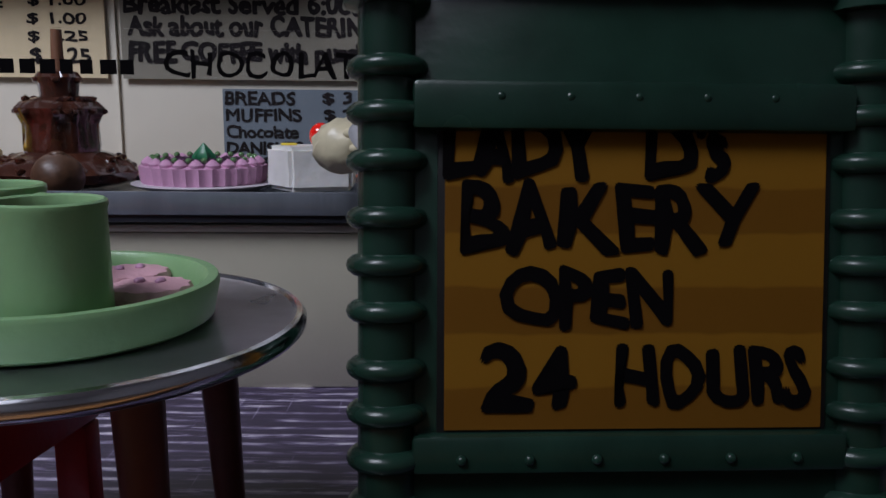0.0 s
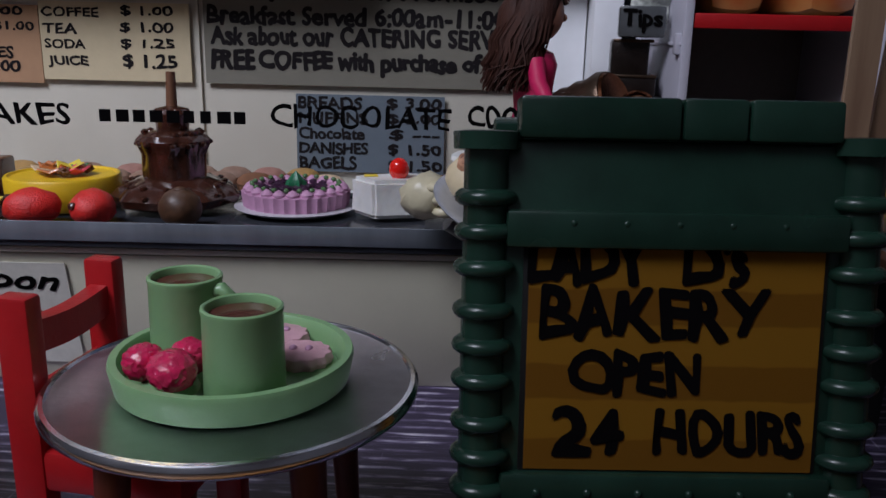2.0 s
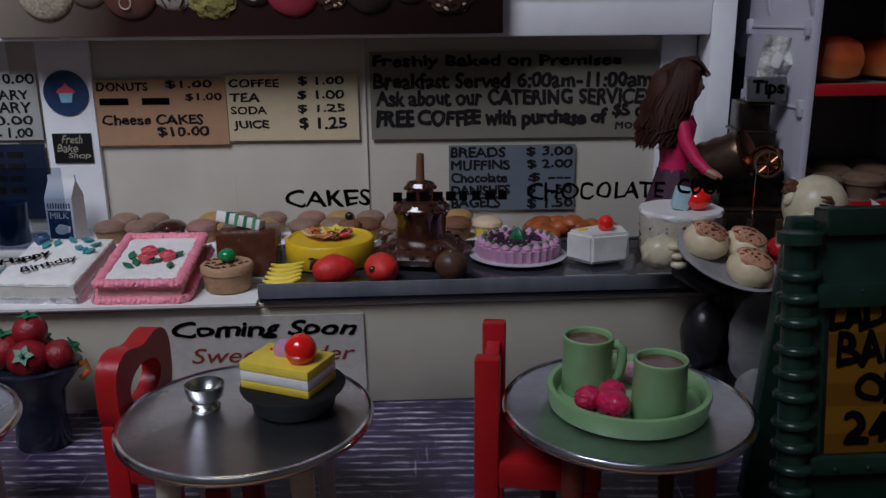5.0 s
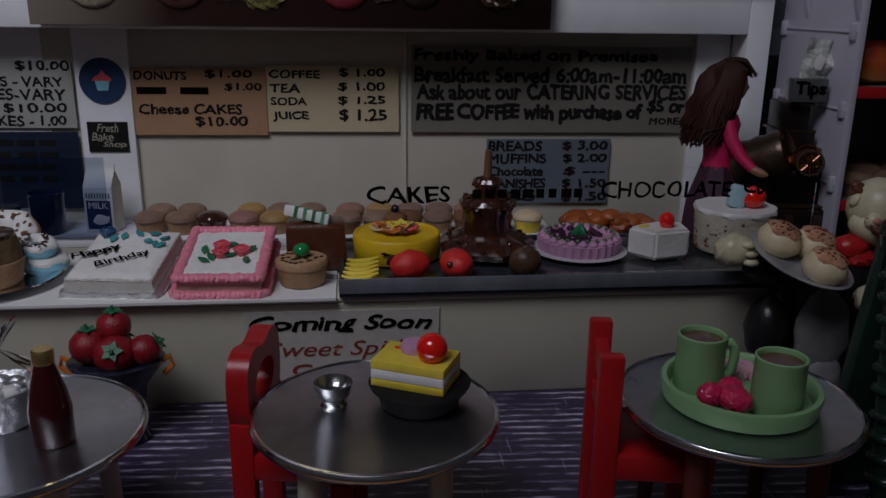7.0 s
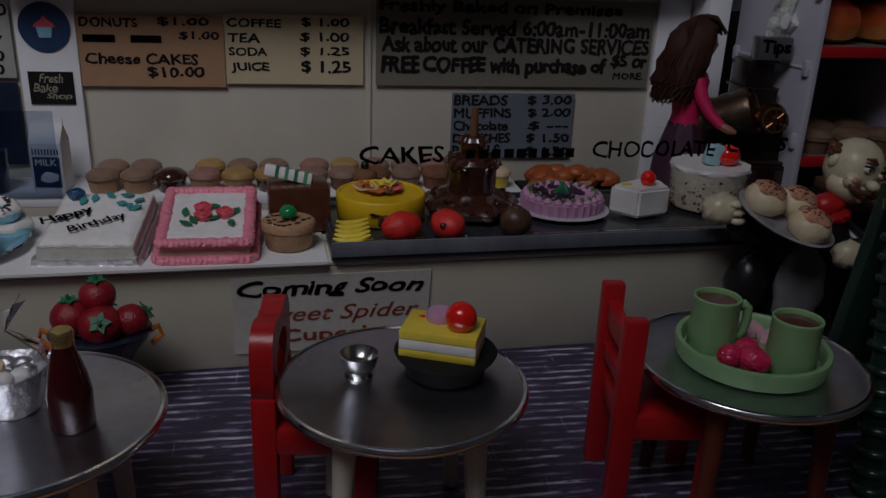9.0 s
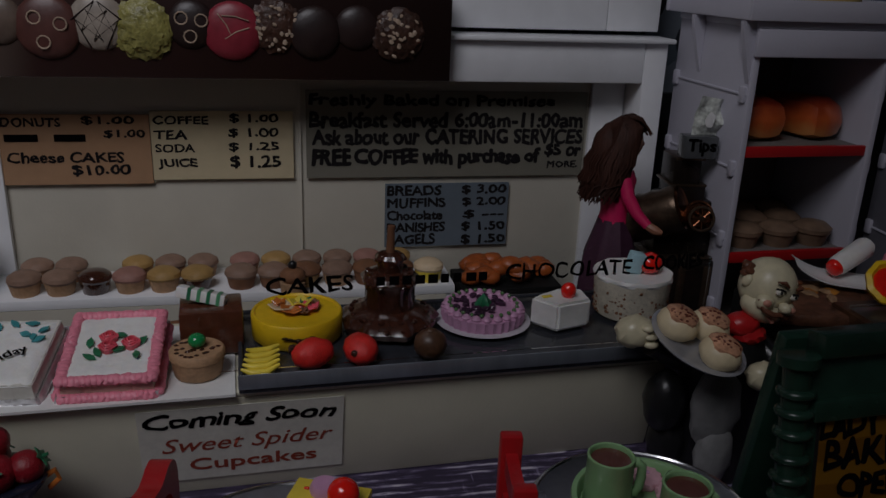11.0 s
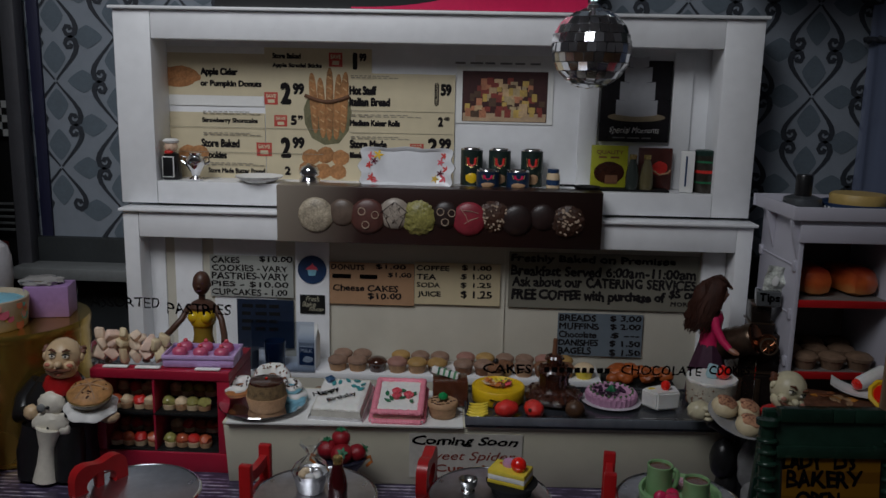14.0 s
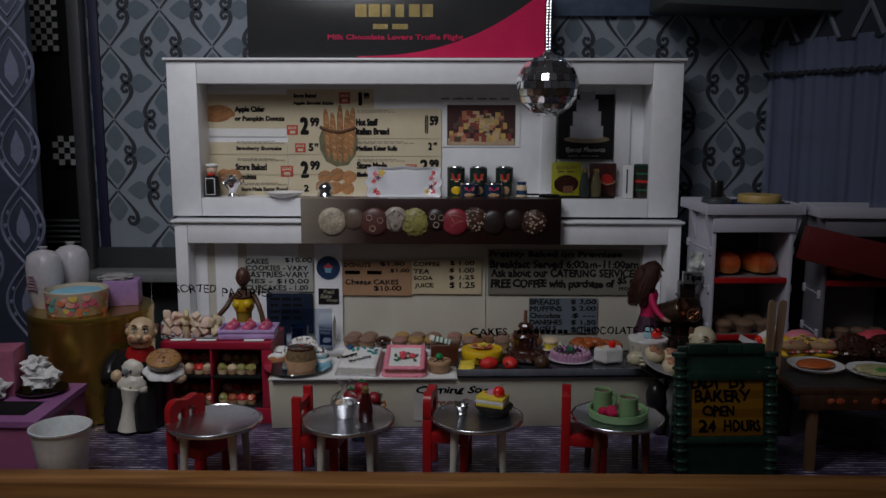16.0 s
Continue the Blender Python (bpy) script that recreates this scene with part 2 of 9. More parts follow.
HAIR = mat("doll_hair", (0.040, 0.015, 0.010), 0.6, spec=0.2, vary=0.5, scale=900, stretch=(1, 1, 0.06), bump=0.5, bump_scale=1500)
SHIRT = mat("pink_fabric", (0.60, 0.012, 0.10), 0.5, vary=0.12)
SKIRT = mat("plum_fabric", (0.05, 0.015, 0.035), 0.6, vary=0.3)
BRONZE = mat("antique_bronze", (0.10, 0.066, 0.044), 0.32, metal=0.8, vary=0.4, scale=500)
PAPER = mat("white_paper", (0.78, 0.78, 0.76), 0.7, vary=0.04)
GREYGREEN = mat("banknote_print", (0.46, 0.48, 0.44), 0.7, vary=0.75, scale=700)
WALLGREY = mat("wallpaper_ground", (0.22, 0.25, 0.29), 0.75, vary=0.08, scale=150)
WALLDARK = mat("wallpaper_scroll", (0.025, 0.030, 0.040), 0.7, vary=0.2)
WALLMID = mat("wallpaper_leaf", (0.11, 0.14, 0.17), 0.75, vary=0.14, scale=600)
ROOMPAINT = mat("room_paint", (0.75, 0.75, 0.78), 0.9, vary=0.04, scale=3, bump=0)
DARKROOM = mat("dark_panel", (0.022, 0.026, 0.028), 0.6, vary=0.2)
DADO = mat("dado_red", (0.13, 0.008, 0.008), 0.55, vary=0.15)
CLEAR = clear_plastic("clear_acetate")
GLASSY = clear_plastic("clear_tub", (0.93, 0.94, 0.95), 0.06)


# ---- mesh helpers ----
def box(bm, cx, cy, cz, sx, sy, sz, bevel=0.0, m=None, mi=0):
    r = bmesh.ops.create_cube(bm, size=1.0)
    vs = r["verts"]
    bmesh.ops.scale(bm, vec=(sx, sy, sz), verts=vs)
    fs = {f for v in vs for f in v.link_faces}
    if bevel:
        es = list({e for v in vs for e in v.link_edges})
        g = bmesh.ops.bevel(bm, geom=es, offset=bevel, segments=2, affect="EDGES", profile=0.5)
        fs = set(g["faces"]) | {f for f in fs if f.is_valid}
        vs = list({v for f in fs for v in f.verts})
    bmesh.ops.translate(bm, vec=(cx, cy, cz), verts=vs)
    if m is not None:
        bmesh.ops.transform(bm, matrix=m, verts=vs)
    for f in fs:
        if f.is_valid:
            f.material_index = mi
    return vs


def lathe(bm, profile, seg=32, at=(0, 0, 0), m=None, mi=0, wobble=None):
    """Turns (radius, height) pairs round z. wobble(angle, i) scales the radius."""
    rings = []
    for i, (r, z) in enumerate(profile):
        if r <= 1e-7:
            rings.append([bm.verts.new((at[0], at[1], at[2] + z))])
        else:
            ring = []
            for k in range(seg):
                a = 2 * math.pi * k / seg
                q = r * (wobble(a, i) if wobble else 1)
                ring.append(bm.verts.new((at[0] + q * math.cos(a), at[1] + q * math.sin(a), at[2] + z)))
            rings.append(ring)
    for p, q in zip(rings, rings[1:]):
        for k in range(seg):
            a, b2 = p[k % len(p)], p[(k + 1) % len(p)]
            c, d = q[(k + 1) % len(q)], q[k % len(q)]
            f = [v for i, v in enumerate((a, b2, c, d)) if v not in (a, b2, c, d)[:i]]
            if len(f) > 2:
                bm.faces.new(f).material_index = mi
    for ring, flip in ((rings[0], True), (rings[-1], False)):
        if len(ring) > 2:
            bm.faces.new(ring[::-1] if flip else ring).material_index = mi
    vs = [v for r in rings for v in r]
    if m is not None:
        bmesh.ops.transform(bm, matrix=m, verts=vs)
    return vs


def tube(bm, pts, r, seg=10, mi=0, taper=None):
    """A round bar along points; taper gives each point's radius."""
    pts = [Vector(p) for p in pts]
    rings = []
    ref = None
    for i, p in enumerate(pts):
        d = (pts[min(i + 1, len(pts) - 1)] - pts[max(i - 1, 0)]).normalized()
        if ref is None:
            ref = d.orthogonal().normalized()
        u = (ref - d * ref.dot(d)).normalized()
        ref = u
        w = d.cross(u)
        q = taper[i] if taper else r
        rings.append([bm.verts.new(p + q * (u * math.cos(2 * math.pi * k / seg) + w * math.sin(2 * math.pi * k / seg))) for k in range(seg)])
    for p, q in zip(rings, rings[1:]):
        for k in range(seg):
            bm.faces.new((p[k], p[(k + 1) % seg], q[(k + 1) % seg], q[k])).material_index = mi
    bm.faces.new(rings[0][::-1]).material_index = mi
    bm.faces.new(rings[-1]).material_index = mi
    return [v for r2 in rings for v in r2]


def blob(bm, at, radii, rough=0.0, freq=1.0, sub=3, mi=0, seed=0.0, m=None):
    """An uneven rounded lump."""
    vs = bmesh.ops.create_icosphere(bm, subdivisions=sub, radius=1.0)["verts"]
    for v in vs:
        n = v.co.normalized()
        k = 1 + rough * noise.noise(n * freq * 2 + Vector((seed, seed * 1.7, -seed)))
        v.co = Vector((n.x * radii[0], n.y * radii[1], n.z * radii[2])) * k
    if m is not None:
        bmesh.ops.transform(bm, matrix=m, verts=vs)
    bmesh.ops.translate(bm, vec=at, verts=vs)
    for f in {f for v in vs for f in v.link_faces}:
        f.material_index = mi
    return vs


def poly(bm, pts, thick, axis="y", mi=0):
    """A flat shape from (a, b) pairs, thickened along axis: 'y' stands in x and z, 'z' lies in x and y."""
    def place(a, b2, d):
        return (a, d, b2) if axis == "y" else (a, b2, d) if axis == "z" else (d, a, b2)
    lo = [bm.verts.new(place(a, b2, 0)) for a, b2 in pts]
    hi = [bm.verts.new(place(a, b2, thick)) for a, b2 in pts]
    n = len(pts)
    fs = [bm.faces.new(lo), bm.faces.new(hi[::-1])]
    for k in range(n):
        fs.append(bm.faces.new((lo[k], hi[k], hi[(k + 1) % n], lo[(k + 1) % n])))
    for f in fs:
        f.material_index = mi
    bmesh.ops.recalc_face_normals(bm, faces=fs)
    return lo + hi


def part(name, bm, material, parent=None, label="", at=(0, 0, 0), m=None, smooth=0.7):
    """Links a bmesh as one mesh object, under a thing or a part if one is given."""
    me = bpy.data.meshes.new(name)
    bmesh.ops.recalc_face_normals(bm, faces=bm.faces[:])
    bm.to_mesh(me)
    bm.free()
    for x in material if isinstance(material, (list, tuple)) else [material]:
        me.materials.append(x)
    if smooth:
        me.polygons.foreach_set("use_smooth", [True] * len(me.polygons))
        me.set_sharp_from_angle(angle=smooth)
    ob = new(name, me)
    ob.matrix_basis = m if m is not None else Matrix.Translation(at)
    if parent is not None:
        ob.parent = parent
    if label:
        ob["label"] = label
    return ob


def thing(name, label, category, at=(0, 0, 0), rz=0.0, group="", kind="", m=None):
    ob = new(name)
    ob.empty_display_size = 0.005
    ob.matrix_basis = m if m is not None else pose(at[0], at[1], at[2], 0, 0, rz)
    return tagged(ob, label, category, group, kind)


def solo(name, bm, material, label, category, at=(0, 0, 0), rz=0.0, group="", kind="", smooth=0.7, m=None):
    """A thing of one mesh."""
    return tagged(part(name, bm, material, None, "", m=m if m is not None else pose(at[0], at[1], at[2], 0, 0, rz), smooth=smooth), label, category, group, kind)


def lettering(words, x, z, w, h, parent, material=None, y=0.0, bold=0.012, wobble=0.0, flat=False, slant=0.0, name="lettering", thick=0.00008, seed=1.0):
    """Words fitted into a width and height with the lower left corner at x, z, facing -y (or lying, facing up)."""
    cu = bpy.data.curves.new("words", "FONT")
    pen = bold >= 0.015
    if words == "1":
        x, w = x + 0.34 * w, 0.62 * w
    cu.body, cu.offset, cu.shear, cu.resolution_u = words, 0.0 if pen else bold, slant, 3
    tmp = bpy.data.objects.new("words", cu)
    scene.collection.objects.link(tmp)
    me = bpy.data.meshes.new_from_object(tmp.evaluated_get(bpy.context.evaluated_depsgraph_get()))
    bpy.data.objects.remove(tmp)
    bpy.data.curves.remove(cu)
    bm = bmesh.new()
    bm.from_mesh(me)
    bpy.data.meshes.remove(me)
    xs, ys = [v.co.x for v in bm.verts], [v.co.y for v in bm.verts]
    x0, x1, y0, y1 = min(xs), max(xs), min(ys), max(ys)
    r = bold * h / 0.73 if pen else 0.0
    x, z, w, h = x + r, z + r, w - 2 * r, h - 2 * r
    for v in bm.verts:
        a, b2 = (v.co.x - x0) / (x1 - x0), (v.co.y - y0) / (y1 - y0)
        if wobble:
            q = Vector((a * w / h * 0.9, b2 * 0.9, seed))
            a += wobble * h / w * noise.noise(q * 1.7)
            b2 += wobble * noise.noise(q * 1.7 + Vector((7, 3, 1)))
        v.co = (x + a * w, z + b2 * h, thick) if flat else (x + a * w, -thick, z + b2 * h)
    if pen:
        # a round pen tip: the strokes grow evenly to all sides
        first = bm.faces[:]
        for k in range(8):
            dx, dz, up = r * math.cos(k * math.pi / 4), r * math.sin(k * math.pi / 4), 0.000003 * (k + 1)
            g = bmesh.ops.duplicate(bm, geom=first)["geom"]
            bmesh.ops.translate(bm, vec=(dx, dz, up) if flat else (dx, -up, dz), verts=[v for v in g if isinstance(v, bmesh.types.BMVert)])
    return part(name, bm, material or INK, parent, "", (0, 0, 0) if flat else (0, y, 0), smooth=0) if not flat else part(name, bm, material or INK, parent, "", (0, 0, y), smooth=0)


def bars(x, z, w, h, parent, material=None, y=0.0, count=1, seed=1, name="print_bar", flat=False):
    """Plain bars in place of small or unread writing."""
    rng = random.Random(seed)
    bm = bmesh.new()
    pos = 0.0
    total = w
    for k in range(count):
        length = total / count * rng.uniform(0.62, 0.86)
        if flat:
            box(bm, x + pos + length / 2, z + h / 2, 0.00005, length, h, 0.0001)
        else:
            box(bm, x + pos + length / 2, -0.00005, z + h / 2, length, 0.0001, h)
        pos += total / count
    return part(name, bm, material or INK, parent, "", (0, 0, y) if flat else (0, y, 0), smooth=0)


# ---- the setting ----
bm = bmesh.new()
box(bm, -0.06, 0.335, -0.006, 0.80, 0.31, 0.012)
tagged(part("floor", bm, FLOOR), "dark plank floor with pale worn streaks", "floor", kind="structure")
bm = bmesh.new()
box(bm, -0.06, 0.462, 0.24, 0.80, 0.02, 0.54)
tagged(part("wall_north", bm, WALLGREY), "grey papered back wall", "wall", kind="structure")
bm = bmesh.new()
box(bm, -0.06, 0.174, 0.004, 0.80, 0.018, 0.028, 0.0015)
tagged(part("trim", bm, LEDGE), "varnished oak front edge of the display shelf", "ledge", kind="structure")

# the room round the display: plain walls, floor and ceiling
bm = bmesh.new()
for c, s in (((0, -0.15, 1.10), (1.9, 1.9, 0.04)), ((-0.95, -0.15, 0.53), (0.04, 1.9, 1.1)), ((0.95, -0.15, 0.53), (0.04, 1.9, 1.1)), ((0, -1.10, 0.53), (1.86, 0.04, 1.1)), ((0, 0.80, 0.53), (1.86, 0.04, 1.1))):
    box(bm, *c, *s)
tagged(part("backdrop", bm, ROOMPAINT), "plain painted walls of the room beyond", "room", kind="structure")
bm = bmesh.new()
box(bm, 0, -0.15, -0.0330, 1.9, 1.9, 0.04)
tagged(part("ground", bm, wood("table_oak", (0.10, 0.05, 0.025), (0.22, 0.12, 0.06))), "plain wooden table under the display shelf", "table", kind="structure")

# ---- white crates that form the shop's back shelving ----
def crate(z0, z1, y0, back, x0, x1, post, low, high, lining):
    t = thing("shelf_crate", "white painted wooden crate shelf with framed front", "shelf", ((x0 + x1) / 2, y0, z0))
    w, h, d = x1 - x0, z1 - z0, back - y0
    def piece(name, cx, cy, cz, sx, sy, sz, material=WHITE):
        b = bmesh.new()
        box(b, cx, cy, cz, sx, sy, sz, 0.0007)
        return part(name, b, material, t)
    piece("stile", -w / 2 + post / 2, d / 2, h / 2, post, d, h)
    piece("stile", w / 2 - post / 2, d / 2, h / 2, post, d, h)
    if high:
        piece("top_rail", 0, 0.004, h - high / 2, w - 2 * post - 0.0004, 0.008, high)
        piece("top_board", 0, d / 2 + 0.004, h - 0.002, w - 2 * post - 0.0004, d - 0.0085, 0.004)
        piece("cap_moulding", 0, d / 2 - 0.0015, h + 0.0011, w + 0.004, d + 0.003, 0.002)
    if low:
        piece("bottom_rail", 0, 0.004, low / 2, w - 2 * post - 0.0004, 0.008, low)
        piece("shelf_board", 0, d / 2 + 0.004, low - 0.0015, w - 2 * post - 0.0004, d - 0.0085, 0.003)
    piece("back_board", 0, d + 0.0016, h / 2, w, 0.003, h, lining)
    return t


upper = crate(0.1315, 0.2525, 0.409, 0.437, -0.2562, 0.1448, 0.0235, 0.0145, 0.0175, WHITE)
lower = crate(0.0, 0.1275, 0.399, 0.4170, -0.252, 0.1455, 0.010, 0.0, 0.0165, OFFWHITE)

# ---- counter ----
counter = thing("counter", "low white painted shop counter with a taped paper notice", "counter", (-0.024, 0.2888, 0), 2.3)


def counter_piece(name, x0, x1, y0, y1, z0, z1, bev=0.0005, material=None, label=""):
    b = bmesh.new()
    box(b, (x0 + x1) / 2, (y0 + y1) / 2, (z0 + z1) / 2, x1 - x0, y1 - y0, z1 - z0, bev)
    for v in b.verts:
        v.co.y += 0.215 * (0.037 - v.co.z) * (v.co.y < 0.03)
    return part(name, b, material or CREAM, counter, label)


counter_piece("body", -0.1305, 0.1305, 0.0017, 0.052, 0.0, 0.0352, 0.0004)
counter_piece("top_board", -0.131, 0.131, 0.0, 0.052, 0.0353, 0.0370, 0.0005)
counter_piece("front_panel", -0.1305, 0.1305, 0.0, 0.0016, 0.0, 0.0352, 0.0003)
tray = thing("serving_tray", "long dark slate-coloured tray along the counter", "tray", (-0.024, 0.2888, 0.0004), 2.3)


def tray_piece(name, x0, x1, y0, y1, z0, z1):
    b = bmesh.new()
    box(b, (x0 + x1) / 2, (y0 + y1) / 2, (z0 + z1) / 2, x1 - x0, y1 - y0, z1 - z0, 0.0004)
    return part(name, b, STRIP, tray)


tray_piece("base", -0.0055, 0.1335, -0.0025, 0.0475, 0.0373, 0.0405)
tray_piece("front_rim", -0.0055, 0.1335, -0.0023, -0.0012, 0.0406, 0.0419)
b = bmesh.new()
box(b, 0.0640, -0.0029, 0.0412, 0.1392, 0.0006, 0.0046, 0.0002)
part("clear_strip", b, mat("grey_clear_strip", (0.30, 0.33, 0.38), 0.18, metal=0.6, vary=0.25, scale=200, stretch=(1, 1, 0.05)), tray, "shiny grey plastic strip")
tray_piece("back_rim", -0.0055, 0.1335, 0.0462, 0.0478, 0.0406, 0.0419)
for x in (-0.0055, 0.1321):
    tray_piece("end_rim", x, x + 0.0014, -0.0011, 0.0461, 0.0406, 0.0419)
bm = bmesh.new()
box(bm, -0.0675, 0.0225, 0.0375, 0.122, 0.05, 0.0008)
tagged(part("paper_liner", bm, PAPER, None, "", m=pose(-0.024, 0.2888, 0, 0, 0, 2.3)), "white paper liner lying on the counter", "paper")


# ---- tables and chairs ----
def bistro_table(x, y, legs, label, up=0.0026):
    t = thing("bistro_table", label, "table", (x, y, 0), group="tables along the front")
    b = bmesh.new()
    lathe(b, [(0, 0.0328), (0.0245, 0.0328), (0.0258, 0.0332), (0.0265, 0.0341), (0.0263, 0.0349), (0.0256, 0.0353), (0.0250, 0.0350), (0, 0.0350)], 64)
    part("tabletop", b, STEEL, t, at=(0, 0, up))
    b = bmesh.new()
    lathe(b, [(0.0254, 0.0352), (0.0257, 0.0356), (0.0263, 0.0355), (0.0268, 0.0349), (0.0268, 0.0341), (0.0263, 0.0335), (0.0257, 0.0333)], 72)
    bmesh.ops.delete(b, geom=[f for f in b.faces if len(f.verts) > 4], context="FACES_ONLY")
    part("rim", b, RIMSTEEL, t, "rolled polished steel rim", at=(0, 0, up))
    for k in range(4):
        a = math.pi / 4 + k * math.pi / 2
        b = bmesh.new()
        tube(b, [(0.0185 * math.cos(a), 0.0185 * math.sin(a), 0.033 + up), (0.0205 * math.cos(a), 0.0205 * math.sin(a), 0.0)], 0.002, 12, taper=[0.0026, 0.0017])
        part("leg", b, legs, t)
    return t


def red_chair(x, y, rz, loop, label, barred=False):
    t = thing("chair", label, "chair", (x, y, 0), rz, group="chairs at the tables")
    for s in (-1, 1):
        b = bmesh.new()
        top = 0.034 if loop else 0.0503
        box(b, 0, s * 0.0106, top / 2, 0.0054, 0.0036, top, 0.0007)
        part("back_post", b, RED, t)
        b = bmesh.new()
        box(b, 0.0215, s * 0.0100, 0.0100, 0.0048, 0.0036, 0.0200, 0.0006)
        part("leg", b, RED, t)
    if loop:
        b = bmesh.new()
        n = 48
        rings = []
        for dep in (-0.0024, 0.0024):
            outer, inner = [], []
            for k in range(n):
                a = 2 * math.pi * k / n
                c, s = math.cos(a), math.sin(a)
                q = 1 / (abs(c) ** 3.2 + abs(s) ** 3.2) ** (1 / 3.2)
                dip = 0.0022 * max(0.0, s) * math.exp(-(c / 0.42) ** 2)
                outer.append(b.verts.new((dep, 0.0128 * q * c, 0.0405 + 0.0100 * q * s - dip)))
                inner.append(b.verts.new((dep, 0.0072 * c, 0.0398 + 0.0046 * s)))
            rings.append((outer, inner))
        (o1, i1), (o2, i2) = rings
        for k in range(n):
            m = (k + 1) % n
            b.faces.new((o1[k], o1[m], i1[m], i1[k]))
            b.faces.new((o2[m], o2[k], i2[k], i2[m]))
            b.faces.new((o1[m], o1[k], o2[k], o2[m]))
            b.faces.new((i1[k], i1[m], i2[m], i2[k]))
        bmesh.ops.bevel(b, geom=[e for e in b.edges if len(e.link_faces) == 2 and e.calc_face_angle(0) > 1.0], offset=0.0006, segments=2, affect="EDGES")
        part("back_loop", b, RED, t, "rounded red back with an oval hole")
        if barred:
            b = bmesh.new()
            box(b, 0, 0, 0.0398, 0.0036, 0.0034, 0.0094, 0.0005)
            part("back_bar", b, RED, t)
    else:
        for z, hgt, sag in ((0.0435, 0.0050, 0.0008), (0.0335, 0.0030, 0.0)):
            b = bmesh.new()
            tops = [(-0.0090 + 0.018 * i / 10, z + hgt / 2 - sag * math.cos((i / 10 - 0.5) * math.pi)) for i in range(11)]
            lows = [(-0.0090 + 0.018 * i / 10, z - hgt / 2 - sag * math.cos((i / 10 - 0.5) * math.pi)) for i in range(11)]
            poly(b, tops + lows[::-1], 0.0030, "x")
            part("back_rail", b, RED, t, at=(-0.0015, 0, 0))
    b = bmesh.new()
    box(b, 0.0118, 0, 0.0234, 0.0250, 0.0240, 0.0066, 0.0010)
    part("seat", b, RED, t)
    return t


bistro_table(-0.1677, 0.2060, LEGCREAM, "round brushed steel bistro table with cream legs, bare top")
bistro_table(-0.0921, 0.2098, LEGCREAM, "round brushed steel bistro table with cream legs, condiments on it")
bistro_table(-0.0178, 0.2154, LEGCREAM, "round brushed steel bistro table with cream legs, cake on it")
bistro_table(0.0633, 0.2174, LEGBROWN, "round brushed steel bistro table with dark red-brown legs, tray on it")
red_chair(0.0346, 0.2253, -8, False, "glossy red toy chair with two square back posts")
red_chair(-0.0455, 0.2290, -8, True, "glossy red toy chair with a rounded open back")
red_chair(-0.1200, 0.2200, -8, False, "glossy red toy chair with two square back posts")
red_chair(-0.1860, 0.2110, -31, True, "glossy red toy chair with a barred rounded back", True)

# ---- sandwich-board sign ----
LEAN = 8.0
sign = thing("sandwich_board", "dark green cast sign board with handwritten amber card", "sign", m=pose(0.1262, 0.2097, 0, -LEAN, 0, 3))


def sign_piece(name, cx, cy, cz, sx, sy, sz, bev=0.0006, material=SIGN_GREEN, parent=sign):
    b = bmesh.new()
    box(b, cx, cy, cz, sx, sy, sz, bev)
    return part(name, b, material, parent)


sign_piece("panel", 0, 0.0035, 0.038, 0.050, 0.003, 0.073)
sign_piece("beam", 0, 0.0014, 0.0622, 0.0475, 0.0036, 0.0052)
sign_piece("beam", 0, 0.0016, 0.0250, 0.0475, 0.0032, 0.0042)
for x0, x1 in ((-0.02225, -0.0002), (0.0001, 0.0090), (0.0093, 0.02225)):
    sign_piece("cap", (x0 + x1) / 2, 0.0035, 0.0775, x1 - x0, 0.0065, 0.0058)
for s in (-1, 1):
    b = bmesh.new()
    lathe(b, [(0, 0), (0.0033, 0), (0.0033, 0.075), (0, 0.075)], 28, at=(s * 0.0264, 0.0035, 0))
    post = part("post", b, SIGN_GREEN, sign)
    for z in (0.0030, 0.0080, 0.0130, 0.0190, 0.0241, 0.0291, 0.0340, 0.0402, 0.0452, 0.0503, 0.0564, 0.0615, 0.0663):
        b = bmesh.new()
        lathe(b, [(0.0030, -0.0013), (0.0038, -0.0011), (0.0044, -0.0006), (0.0046, 0.0), (0.0044, 0.0006), (0.0038, 0.0011), (0.0030, 0.0013)], 24)
        part("rib", b, SIGN_GREEN, post, at=(s * 0.0264, 0.0035, z))
    b = bmesh.new()
    lathe(b, [(0.0034, -0.0014), (0.0048, -0.0012), (0.0049, 0.0012), (0.0034, 0.0014)], 24)
    part("collar", b, SIGN_GREEN, post, at=(s * 0.0264, 0.0035, 0.0742))
for z, n in ((0.0631, 5), (0.0245, 6)):
    for k in range(n):
        b = bmesh.new()
        blob(b, (0, 0, 0), (0.00065, 0.0006, 0.00065), sub=2)
        part("rivet", b, SIGN_GREEN, sign, at=(-0.0145 + 0.0073 * k - (0.004 if n == 6 else 0), 0.0, z))
# flat black plate: its edge draws the shadow round the inset card
sign_piece("recess", 0.0004, 0.0020, 0.0440, 0.0430, 0.0006, 0.0350, 0.0001, BLACKMATT)
b = bmesh.new()
box(b, 0.0005, 0.0018, 0.0443, 0.0416, 0.0006, 0.0338)
card = part("card", b, SIGN_CARD, sign, "amber card with black marker lettering")
